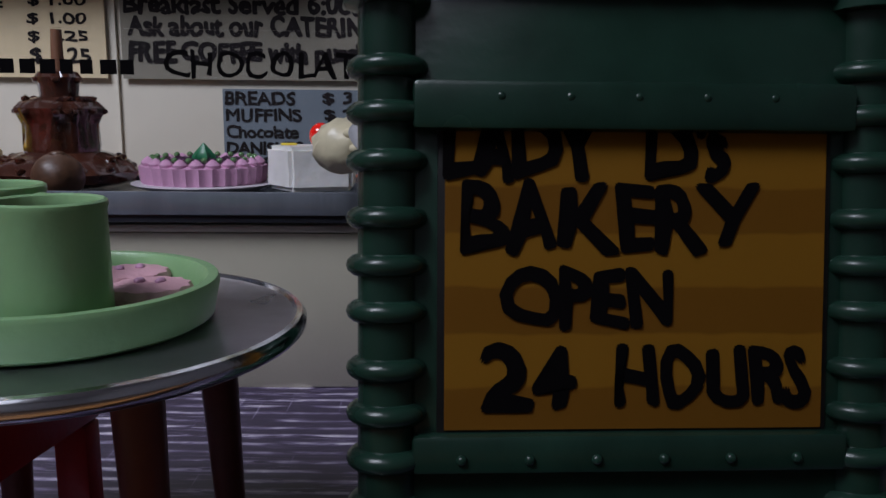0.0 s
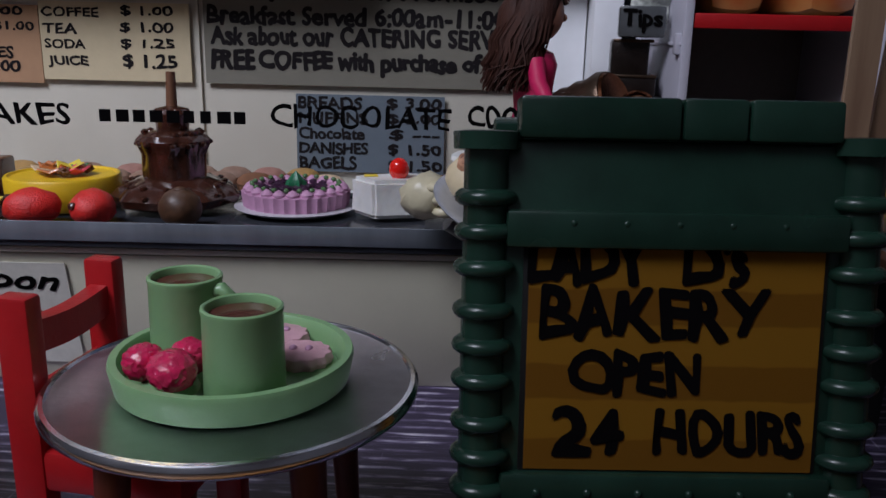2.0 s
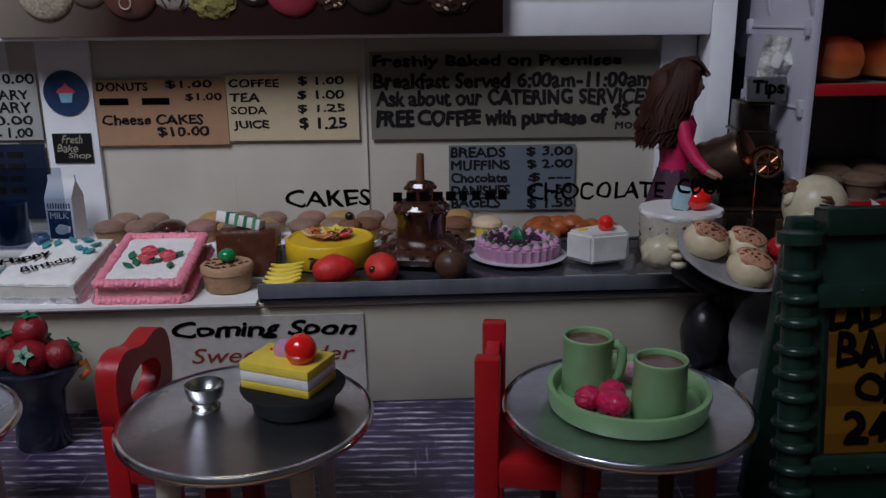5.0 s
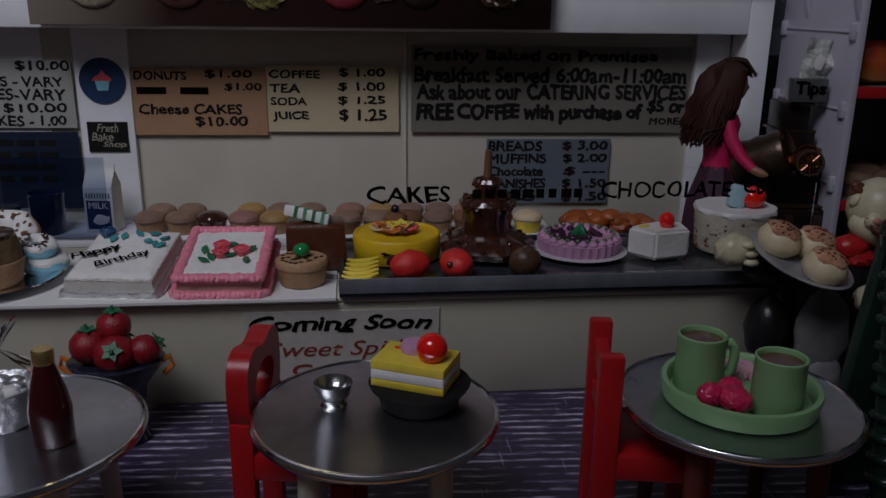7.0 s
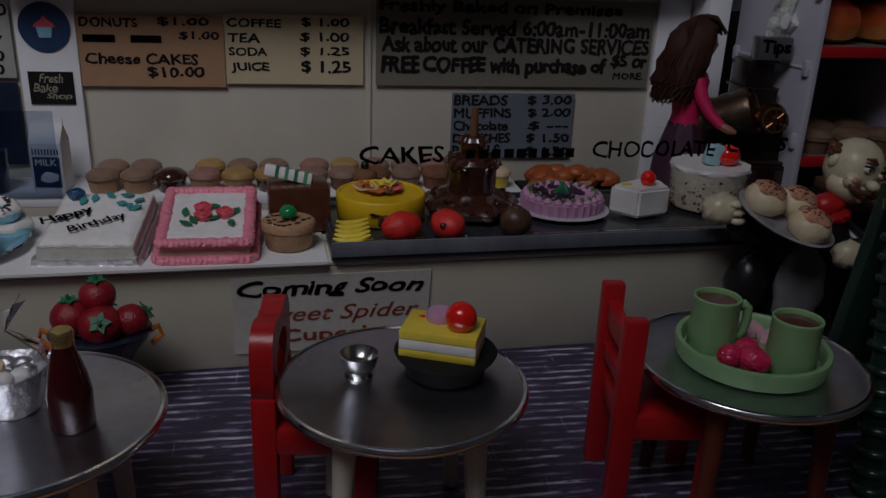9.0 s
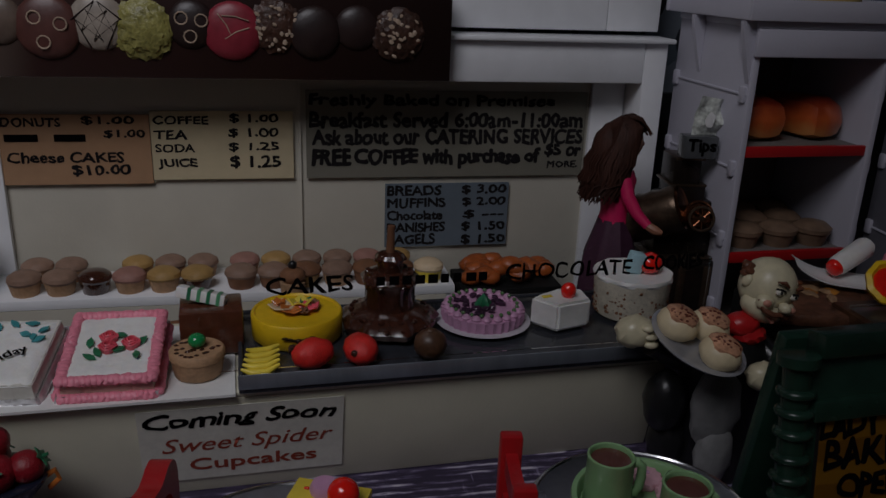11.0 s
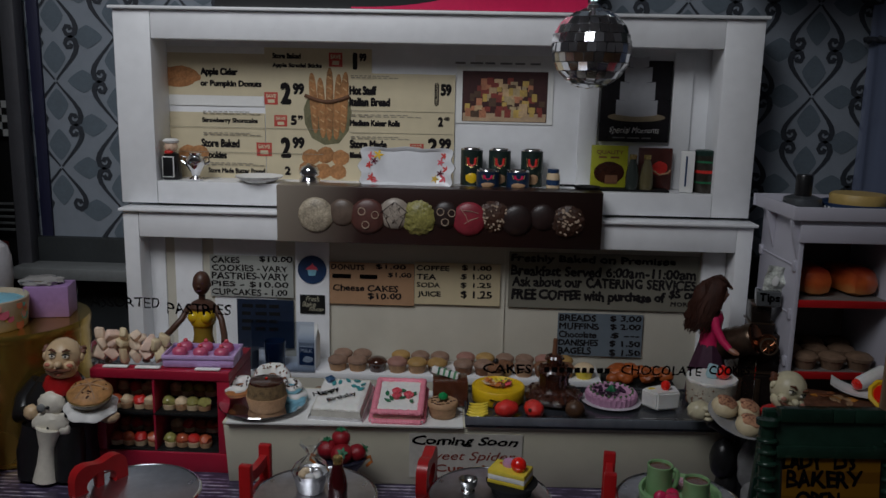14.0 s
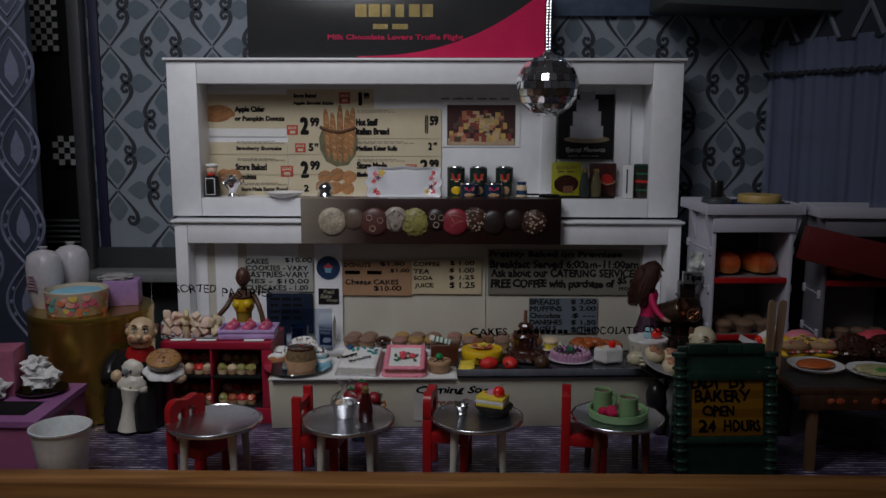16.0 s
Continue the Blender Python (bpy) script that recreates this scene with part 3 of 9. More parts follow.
for words, x, z, w, h in (("LADY", -0.0206, 0.0545, 0.0170, 0.0072), ("D's", 0.0012, 0.0545, 0.0096, 0.0072), ("BAKERY", -0.0187, 0.0466, 0.0322, 0.0076), ("OPEN", -0.0139, 0.0385, 0.0186, 0.0066), ("24", -0.0164, 0.0295, 0.0106, 0.0073), ("HOURS", -0.0018, 0.0298, 0.0219, 0.0068)):
    lettering(words, x, z, w, h, sign, y=0.0014, bold=0.034 if words == "BAKERY" else 0.042, wobble=0.16)
b = bmesh.new()
box(b, 0, 0.0, 0.038, 0.050, 0.004, 0.078, 0.0006)
part("rear_panel", b, SIGN_GREEN, sign, m=pose(0, 0.033, 0.0035, 2 * LEAN, 0, 0))


# ---- menu cards on the back of the lower shelf ----
def card_on_wall(name, label, category, x, z, w, h, y, material, thick=0.0006):
    """A flat card; its origin is the lower left corner."""
    t = thing(name, label, category, (x, y, z))
    b = bmesh.new()
    box(b, w / 2, thick / 2, h / 2, w, thick, h)
    part("card", b, material, t)
    return t


def lines_on(card, rows, y=-0.00005, bold=0.034, wobble=0.14, material=None, slant=0.0):
    """Rows of words, x, z, width and height, in the card's own corner frame."""
    for k, (words, x, z, w, h) in enumerate(rows):
        lettering(words, x, z, w, h, card, material or CARDINK, y, bold, wobble, seed=k + x * 100, slant=slant)

menu = card_on_wall("menu_card", "brown kraft menu card with handwritten prices", "sign", -0.1231, 0.0664, 0.0570, 0.0282, 0.4150, KRAFT)
lines_on(menu, [("DONUTS", 0.0019, 0.0232, 0.0222, 0.0037), ("$1.00", 0.0315, 0.0239, 0.0201, 0.0037), ("$1.00", 0.0396, 0.0186, 0.0156, 0.0037), ("Cheese CAKES", 0.0030, 0.0089, 0.0437, 0.0043), ("$10.00", 0.0264, 0.0032, 0.0223, 0.0048)])
bars(0.0028, 0.0174, 0.0363, 0.0029, menu, INK, -0.0001, 2, 4)
menu = card_on_wall("menu_card", "buff menu card with handwritten drink prices", "sign", -0.0658, 0.0679, 0.0562, 0.0282, 0.4150, BUFF)
lines_on(menu, [("COFFEE", 0.0009, 0.0227, 0.0218, 0.0035), ("$ 1.00", 0.0308, 0.0232, 0.0196, 0.0040), ("TEA", 0.0011, 0.0167, 0.0131, 0.0038), ("$ 1.00", 0.0302, 0.0172, 0.0202, 0.0043), ("SODA", 0.0014, 0.0113, 0.0155, 0.0035), ("$ 1.25", 0.0301, 0.0115, 0.0205, 0.0040), ("JUICE", 0.0021, 0.0043, 0.0153, 0.0046), ("$ 1.25", 0.0304, 0.0042, 0.0204, 0.0056)])
menu = card_on_wall("menu_card", "large olive-grey card with handwritten notices", "sign", -0.0043, 0.0678, 0.1225, 0.0371, 0.4150, GREYCARD)
lines_on(menu, [("Freshly Baked on Premises", 0.0011, 0.0294, 0.1064, 0.0062), ("Breakfast Served 6:00am-11:00am", 0.0012, 0.0214, 0.1199, 0.0069), ("Ask about our CATERING SERVICES", 0.0022, 0.0141, 0.1192, 0.0070), ("FREE COFFEE with purchase of", 0.0023, 0.0037, 0.1003, 0.0088), ("$5 or", 0.1044, 0.0080, 0.0174, 0.0067), ("MORE.", 0.1060, 0.0035, 0.0143, 0.0032)], bold=0.042)
menu = card_on_wall("menu_card", "grey-blue card with handwritten bakery prices", "sign", 0.0292, 0.0358, 0.0556, 0.0290, 0.4150, BLUECARD)
lines_on(menu, [("BREADS", 0.0006, 0.0235, 0.0243, 0.0047), ("$ 3.00", 0.0342, 0.0235, 0.0201, 0.0048), ("MUFFINS", 0.0009, 0.0180, 0.0260, 0.0045), ("$ 2.00", 0.0344, 0.0181, 0.0201, 0.0045), ("Chocolate", 0.0009, 0.0123, 0.0248, 0.0045), ("$ ---", 0.0351, 0.0123, 0.0189, 0.0042), ("DANISHES", 0.0009, 0.0068, 0.0262, 0.0045), ("$ 1.50", 0.0346, 0.0064, 0.0202, 0.0049), ("BAGELS", 0.0009, 0.0010, 0.0219, 0.0049), ("$ 1.50", 0.0347, 0.0002, 0.0203, 0.0049)], bold=0.04)
menu = card_on_wall("menu_card", "pale grey card with handwritten cake prices", "sign", -0.2021, 0.0693, 0.0558, 0.0278, 0.4150, mat("pale_grey_card", (0.36, 0.37, 0.34), 0.75, vary=0.07, scale=200))
lines_on(menu, [("CAKES", 0.0011, 0.0224, 0.0191, 0.0043), ("$10.00", 0.0335, 0.0234, 0.0217, 0.0047), ("COOKIES - VARY", 0.0013, 0.0171, 0.0507, 0.0044), ("PASTRIES-VARY", 0.0011, 0.0116, 0.0516, 0.0047), ("PIES - $10.00", 0.0009, 0.0060, 0.0517, 0.0044), ("CUPCAKES - 1.00", 0.0008, 0.0008, 0.0509, 0.0044)], bold=0.03)
poster = card_on_wall("poster", "navy blue poster with dark unreadable print", "poster", -0.1847, 0.0342, 0.0382, 0.0333, 0.4150, mat("dim_navy_poster", (0.009, 0.018, 0.040), 0.4, vary=0.3))
bars(0.0035, 0.0276, 0.0275, 0.0024, poster, BLACKMATT, -0.0001, 3, 0)
bars(0.0033, 0.0224, 0.0276, 0.0024, poster, BLACKMATT, -0.0001, 3, 1)
bars(0.0032, 0.0171, 0.0275, 0.0024, poster, BLACKMATT, -0.0001, 3, 2)
bars(0.0030, 0.0118, 0.0276, 0.0025, poster, BLACKMATT, -0.0001, 3, 3)

# the upright strip with a round badge and a small shop card
bm = bmesh.new()
box(bm, 0, 0, 0.0555, 0.0225, 0.003, 0.111, 0.0005)
tagged(part("upright_strip", bm, WHITE, None, "", (-0.1335, 0.4155, 0.0)), "white painted upright strip in the shelf", "strip")
badge = thing("badge", "round navy badge with a cupcake on it", "badge", (-0.1335, 0.4138, 0.0893))
b = bmesh.new()
lathe(b, [(0, 0), (0.0093, 0), (0.0095, 0.0002), (0.0095, 0.0005), (0, 0.0005)], 48, m=pose(0, 0, 0, 90, 0, 0))
part("disc", b, NAVY, badge)
b = bmesh.new()
poly(b, [(-0.0022, -0.004), (0.0022, -0.004), (0.003, 0.0), (-0.003, 0.0)], 0.0002)
part("cup", b, SKY, badge, at=(0, -0.0008, 0))
b = bmesh.new()
poly(b, [(-0.0042, 0.0), (0.0042, 0.0), (0.003, 0.0018), (0.0015, 0.0026), (0.0003, 0.0045), (-0.0012, 0.0026), (-0.003, 0.0017)], 0.0002)
part("frosting", b, ROSE, badge, at=(0, -0.0008, 0))
shop = card_on_wall("shop_card", "small dark card with chalk lettering", "sign", -0.1418, 0.0593, 0.0167, 0.0128, 0.4133, BLACKMATT)
CHALK = mat("chalk_letter", (0.35, 0.33, 0.24), 0.8)
lines_on(shop, [("Fresh", 0.004, 0.0085, 0.009, 0.0034), ("Bake", 0.0015, 0.0048, 0.009, 0.0034), ("Shop", 0.006, 0.0012, 0.0095, 0.0034)], material=CHALK, slant=0.2, bold=0.01)
for x, w in ((-0.2385, 0.0130), (-0.2165, 0.0185), (-0.1790, 0.0420)):
    bm = bmesh.new()
    box(bm, 0, 0, 0.0555, w, 0.0022, 0.111, 0.0004)
    tagged(part("back_slat", bm, WHITE, None, "", (x, 0.4168 if w < 0.04 else 0.4178, 0)), "white painted upright back slat", "slat", group="slats in the lower shelf")
bm = bmesh.new()
box(bm, 0, 0, 0.0555, 0.0009, 0.0012, 0.111)
tagged(part("panel_seam", bm, OFFWHITE, None, "", (-0.0068, 0.4162, 0)), "narrow seam strip between back panels", "seam")
bm = bmesh.new()
box(bm, 0, 0, 0.056, 0.0150, 0.003, 0.112, 0.0005)
tagged(part("upright_strip", bm, WHITE, None, "", (0.1275, 0.4160, 0.0)), "white painted upright strip in the shelf", "strip")


# ---- newspaper clippings and pictures on the back of the upper shelf ----
FLAG = mat("red_flag_print", (0.48, 0.06, 0.045), 0.75)


def price_flag(clip, x, z, w, h):
    b = bmesh.new()
    box(b, x + w / 2, -0.0001, z + h / 2, w, 0.0001, h)
    flag = part("price_flag", b, FLAG, clip, "red printed price flag")
    lettering("SAVE", x + w * 0.12, z + h * 0.56, w * 0.76, h * 0.30, clip, NEWSPRINT, -0.00018, 0.03, 0.0)
    bars(x + w * 0.25, z + h * 0.14, w * 0.66, h * 0.28, clip, NEWSPRINT, -0.00018, 1, 5)



def printed_lumps(clip, spots, material, depth=0.0004):
    """Food drawn in low relief print."""
    for x, z, a, c, turn in spots:
        b = bmesh.new()
        blob(b, (0, 0, 0), (a, depth, c), 0.12, 2.0, 2, m=pose(0, 0, 0, 0, turn, 0), seed=x * 300)
        part("printed_food", b, material, clip, at=(x, -0.0001, z))


CRUSTPRINT = mat("printed_crust", (0.36, 0.16, 0.06), 0.8, vary=0.45, scale=700)
LOAFPRINT = mat("printed_loaf", (0.38, 0.18, 0.07), 0.8, vary=0.5, scale=500)

clip = card_on_wall("newspaper_clipping", "yellowed newspaper clipping with donut prices", "clipping", -0.2378, 0.2005, 0.0704, 0.0272, 0.4362, NEWSPRINT, 0.0002)
lines_on(clip, [("Apple Cider", 0.0269, 0.0118, 0.0249, 0.0061), ("or Pumpkin Donuts", 0.0266, 0.0047, 0.0409, 0.0053)], bold=0.05, wobble=0)
printed_lumps(clip, [(0.0045, 0.0135, 0.0075, 0.0032, 0), (0.014, 0.0145, 0.0115, 0.0042, 4), (0.013, 0.0085, 0.0105, 0.0034, -3), (0.022, 0.0115, 0.0055, 0.0030, 0)], CRUSTPRINT)
clip = card_on_wall("newspaper_clipping", "yellowed newspaper clipping with bakery prices", "clipping", -0.2389, 0.1421, 0.0703, 0.0472, 0.4362, NEWSPRINT, 0.0002)
lines_on(clip, [("Strawberry Shortcake", 0.0280, 0.0397, 0.0376, 0.0042), ("Store Baked", 0.0270, 0.0241, 0.0260, 0.0058), ("Cookies", 0.0283, 0.0166, 0.0158, 0.0051), ("Store Made Butter Pound Cake", 0.0311, 0.0070, 0.0475, 0.0036)], bold=0.045, wobble=0)
printed_lumps(clip, [(0.0175, 0.0195, 0.0065, 0.0058, 0), (0.026, 0.020, 0.0060, 0.0055, 20)], LOAFPRINT)
clip = card_on_wall("newspaper_clipping", "yellowed newspaper clipping with price columns", "clipping", -0.1680, 0.1433, 0.0706, 0.0887, 0.4359, NEWSPRINT, 0.0002)
lines_on(clip, [("Store Baked", 0.0052, 0.0817, 0.0189, 0.0037), ("Apple Strudel Sticks", 0.0050, 0.0754, 0.0329, 0.0037), ("1", 0.0564, 0.0755, 0.0050, 0.0109), ("99", 0.0622, 0.0808, 0.0050, 0.0053), ("2", 0.0101, 0.0521, 0.0074, 0.0145), ("99", 0.0183, 0.0587, 0.0078, 0.0076), ("5", 0.0167, 0.0387, 0.0043, 0.0066), ("99", 0.0215, 0.0423, 0.0035, 0.0031), ("2", 0.0097, 0.0169, 0.0071, 0.0140), ("99", 0.0176, 0.0233, 0.0083, 0.0078), ("2", 0.0122, 0.0055, 0.0043, 0.0059)], bold=0.055, wobble=0)
price_flag(clip, 0.0425, 0.0772, 0.0089, 0.0090)
price_flag(clip, -0.0005, 0.0520, 0.0089, 0.0080)
price_flag(clip, 0.0058, 0.0378, 0.0086, 0.0074)
price_flag(clip, -0.0065, 0.0179, 0.0103, 0.0089)
b = bmesh.new()
poly(b, [(0.0255, 0.050), (0.0262, 0.040), (0.0310, 0.0305), (0.0395, 0.0262), (0.0490, 0.0275), (0.0555, 0.0360), (0.0575, 0.048), (0.0560, 0.0550), (0.0280, 0.0560)], 0.0001)
part("printed_basket", b, mat("printed_basket", (0.17, 0.16, 0.085), 0.8, vary=0.4, scale=500), clip, at=(0, -0.0001, 0))
PALEPRINT = mat("printed_pale_crust", (0.52, 0.32, 0.15), 0.8, vary=0.3, scale=700)
for k, (x0, x1, z0, z1) in enumerate(((0.0335, 0.0310, 0.0340, 0.0730), (0.0385, 0.0365, 0.0310, 0.0700), (0.0425, 0.0430, 0.0295, 0.0765), (0.0470, 0.0490, 0.0300, 0.0725), (0.0515, 0.0535, 0.0345, 0.0740))):
    b = bmesh.new()
    tube(b, [(x0 + (x1 - x0) * u, -0.0001, z0 + (z1 - z0) * u) for u in (0, 0.06, 0.2, 0.5, 0.8, 0.94, 1)], 0.002, 10, taper=[0.0006, 0.0017, 0.0023, 0.0026, 0.0024, 0.0017, 0.0006])
    for v in b.verts:
        v.co.y = -0.0002 - 0.12 * max(0.0, -v.co.y)
    part("printed_loaf", b, LOAFPRINT, clip)
    for q in range(6):
        b = bmesh.new()
        u = 0.14 + 0.145 * q
        box(b, 0, 0, 0, 0.0030, 0.0001, 0.0009, m=pose(x0 + (x1 - x0) * u, -0.0007, z0 + (z1 - z0) * u, 0, 35, 0))
        part("printed_slash", b, PALEPRINT, clip)
b = bmesh.new()
tube(b, [(0.0265 + 0.0295 * u, -0.0006, 0.0585 - 0.0040 * math.sin(math.pi * u)) for u in [q / 10 for q in range(11)]], 0.0012, 8)
part("printed_band", b, mat("printed_wicker", (0.13, 0.06, 0.03), 0.8, vary=0.4, scale=900), clip)
printed_lumps(clip, [(0.030, 0.018, 0.0062, 0.0052, 0), (0.040, 0.0195, 0.0062, 0.0055, 0), (0.050, 0.018, 0.0062, 0.0052, 0), (0.0275, 0.010, 0.0058, 0.0050, 0), (0.038, 0.009, 0.0062, 0.0052, 0), (0.048, 0.0085, 0.0060, 0.0052, 0)], LOAFPRINT)
clip = card_on_wall("newspaper_clipping", "yellowed newspaper clipping with bread prices", "clipping", -0.0975, 0.1443, 0.0549, 0.0724, 0.4356, NEWSPRINT, 0.0002)
lines_on(clip, [("Hot Stuff", -0.0147, 0.0583, 0.0182, 0.0061), ("Italian Bread", -0.0147, 0.0511, 0.0272, 0.0058), ("1", 0.0399, 0.0521, 0.0046, 0.0152), ("59", 0.0453, 0.0587, 0.0073, 0.0080), ("Medium Kaiser Rolls", -0.0144, 0.0381, 0.0335, 0.0043), ("2", 0.0440, 0.0388, 0.0035, 0.0065), ("48", 0.0478, 0.0427, 0.0039, 0.0027), ("Store Made", -0.0145, 0.0234, 0.0251, 0.0058), ("Blueberry", -0.0145, 0.0159, 0.0149, 0.0051), ("2", 0.0375, 0.0213, 0.0067, 0.0101), ("99", 0.0449, 0.0238, 0.0082, 0.0077)], bold=0.055, wobble=0)
price_flag(clip, 0.0258, 0.0235, 0.0090, 0.0039)
FINEPRINT = mat("fine_grey_print", (0.30, 0.27, 0.21), 0.8)
for x0, z0, wide in ((-0.2100, 0.1885, 0.0400), (-0.2100, 0.1745, 0.0400), (-0.2100, 0.1545, 0.0420), (-0.1110, 0.2135, 0.0320), (-0.1110, 0.1885, 0.0480), (-0.1110, 0.1740, 0.0400)):
    fine = thing("print_line", "narrow strip of grey fine print on newsprint", "print", (x0, 0.43545, z0), group="fine print strips")
    for q in range(2):
        bars(0, 0.0012 * q, wide * (1 - 0.2 * q), 0.0006, fine, FINEPRINT, 0.0, 9, q + 3)
for x0, z0, wide in ((-0.2375, 0.1797, 0.1080), (-0.2375, 0.1632, 0.1080), (-0.1120, 0.1925, 0.0690), (-0.1120, 0.1782, 0.0690)):
    b = bmesh.new()
    box(b, wide / 2, 0, 0, wide, 0.0001, 0.0003)
    solo("rule_line", b, FINEPRINT, "thin grey rule printed between the offers", "print", (x0, 0.43535, z0), group="rule lines")
clip = card_on_wall("picture", "small colour print of many food packages", "picture", -0.0418, 0.1860, 0.0631, 0.0364, 0.4362, PAPER, 0.0003)
px, pz, pw, ph = 0.0039, 0.0012, 0.0554, 0.0325
b = bmesh.new()
box(b, px + pw / 2, -0.0001, pz + ph / 2, pw, 0.0001, ph)
part("print", b, mat("maroon_print", (0.04, 0.010, 0.010), 0.6, vary=0.4), clip)
b = bmesh.new()
box(b, px + pw / 2, -0.00016, pz + ph * 0.09, pw * 0.98, 0.0001, ph * 0.16)
part("print", b, mat("tan_print", (0.45, 0.32, 0.2), 0.6, vary=0.2), clip)
rng = random.Random(11)
TINTS = [mat("packet_print", c, 0.6, vary=0.3, scale=900) for c in ((0.50, 0.34, 0.09), (0.22, 0.04, 0.03), (0.42, 0.32, 0.18), (0.09, 0.05, 0.03), (0.46, 0.19, 0.10), (0.52, 0.36, 0.20))]
for row in range(7):
    for k in range(15):
        if rng.random() < 0.15 or abs(k - 7) > 8 - row * 0.5:
            continue
        b = bmesh.new()
        w2, h2 = pw * rng.uniform(0.05, 0.10), ph * rng.uniform(0.09, 0.17)
        box(b, px + pw * (0.08 + 0.84 * (k + rng.uniform(-0.4, 0.4)) / 14), -0.0002 - 0.00002 * (6 - row) - 0.000003 * k, pz + ph * (0.10 + 0.10 * row + rng.uniform(-0.02, 0.02)) + h2 / 2, w2, 0.0001, h2, m=None)
        part("printed_packet", b, TINTS[rng.randrange(6)], clip, smooth=0)
bars(-0.001, ph + 0.0055, pw * 1.05, 0.0012, clip, mat("grey_print", (0.22, 0.22, 0.22), 0.8), -0.0002, 6, 8)

cover = card_on_wall("catalogue_cover", "black picture card of a tall white tiered cake", "poster", 0.0518, 0.1763, 0.0450, 0.0519, 0.4340, mat("black_gloss_print", (0.014, 0.013, 0.015), 0.25, vary=0.5, scale=120), 0.0004)
CAKEPRINT = mat("white_cake_print", (0.42, 0.43, 0.46), 0.5, vary=0.12, scale=200)
for x0, x1, z0, z1 in ((0.0100, 0.0365, 0.0175, 0.0270), (0.0120, 0.0345, 0.0270, 0.0385), (0.0145, 0.0320, 0.0385, 0.0480), (0.0170, 0.0295, 0.0480, 0.0545)):
    b = bmesh.new()
    n = 12
    pts = [(x0 + (x1 - x0) * i / n, z0 - 0.0012 * math.sin(math.pi * i / n)) for i in range(n + 1)] + [(x1 - (x1 - x0) * i / n, z1 - 0.0010 * math.sin(math.pi * i / n)) for i in range(n + 1)]
    poly(b, pts, 0.0001)
    part("printed_tier", b, CAKEPRINT, cover, at=(0, -0.0001 - x0 * 0.002, 0))
b = bmesh.new()
poly(b, [(0.0235 + 0.0185 * math.cos(a * math.pi / 16), 0.0160 + 0.0030 * math.sin(a * math.pi / 16)) for a in range(32)], 0.0001)
part("printed_stand", b, mat("tan_stand_print", (0.30, 0.24, 0.15), 0.5), cover, at=(0, -0.00007, 0))
lines_on(cover, [("Special Moments", 0.0065, 0.0045, 0.0325, 0.0052)], material=PAPER, slant=0.3, bold=0.0)
bars(0.009, 0.0022, 0.028, 0.0008, cover, mat("grey_print", (0.22, 0.22, 0.22), 0.8), -0.0001, 3, 2)


# ---- counter front: taped notice and case glass ----
notice = thing("paper_notice", "white paper notice taped to the counter front", "notice", m=pose(-0.0290, 0.29490, 0.0055, 12.1, 0, 2.3))
b = bmesh.new()
box(b, 0, 0, 0.0140, 0.0590, 0.0003, 0.0280)
part("sheet", b, mat("notice_paper", (0.70, 0.68, 0.60), 0.7), notice)
RUST = mat("rust_print", (0.30, 0.045, 0.02), 0.7)
lettering("Coming Soon", -0.0275, 0.0195, 0.0545, 0.0070, notice, INK, -0.0002, 0.028, 0.14, slant=0.25)
lettering("Sweet Spider", -0.0235, 0.0098, 0.0500, 0.0072, notice, RUST, -0.0002, 0.004, 0.0, slant=0.3)
lettering("Cupcakes", -0.0160, 0.0024, 0.0375, 0.0062, notice, RUST, -0.0002, 0.018, 0.0)

case_glass = thing("case_glass", "clear plastic sheet over the counter, hand lettered in black", "sheet", m=pose(0.0400, 0.2950, 0.0420, 0, 0, 2.3))
b = bmesh.new()
box(b, 0.002, 0.0003, 0.0165, 0.1540, 0.0004, 0.033)
part("sheet", b, CLEAR, case_glass).visible_shadow = False
lettering("CAKES", -0.0607, 0.0232, 0.0245, 0.0050, case_glass, INK, 0.0, 0.022, 0.15)
bars(-0.0296, 0.0242, 0.0349, 0.0028, case_glass, INK, 0.0, 9, 3)
lettering("CHOCOLATE", 0.0103, 0.0238, 0.0407, 0.0052, case_glass, INK, 0.0, 0.018, 0.15)
lettering("COOKIES", 0.0555, 0.0246, 0.0205, 0.0050, case_glass, INK, 0.0, 0.03, 0.15)


# ---- on the tables ----
tray = thing("serving_tray", "round mint green plastic tray on the steel table", "tray", (0.0633, 0.2170, 0.03765))
b = bmesh.new()
lathe(b, [(0, 0.0), (0.0150, 0.0), (0.0151, 0.0018), (0, 0.0018)], 64)
part("base", b, MINT, tray)
b = bmesh.new()
lathe(b, [(0.0151, 0.0), (0.0156, 0.0), (0.0166, 0.0006), (0.0173, 0.0042), (0.0171, 0.0048), (0.0160, 0.0048), (0.0156, 0.0042), (0.0152, 0.0019), (0.0151, 0.0)], 64)
part("rim", b, MINT, tray)


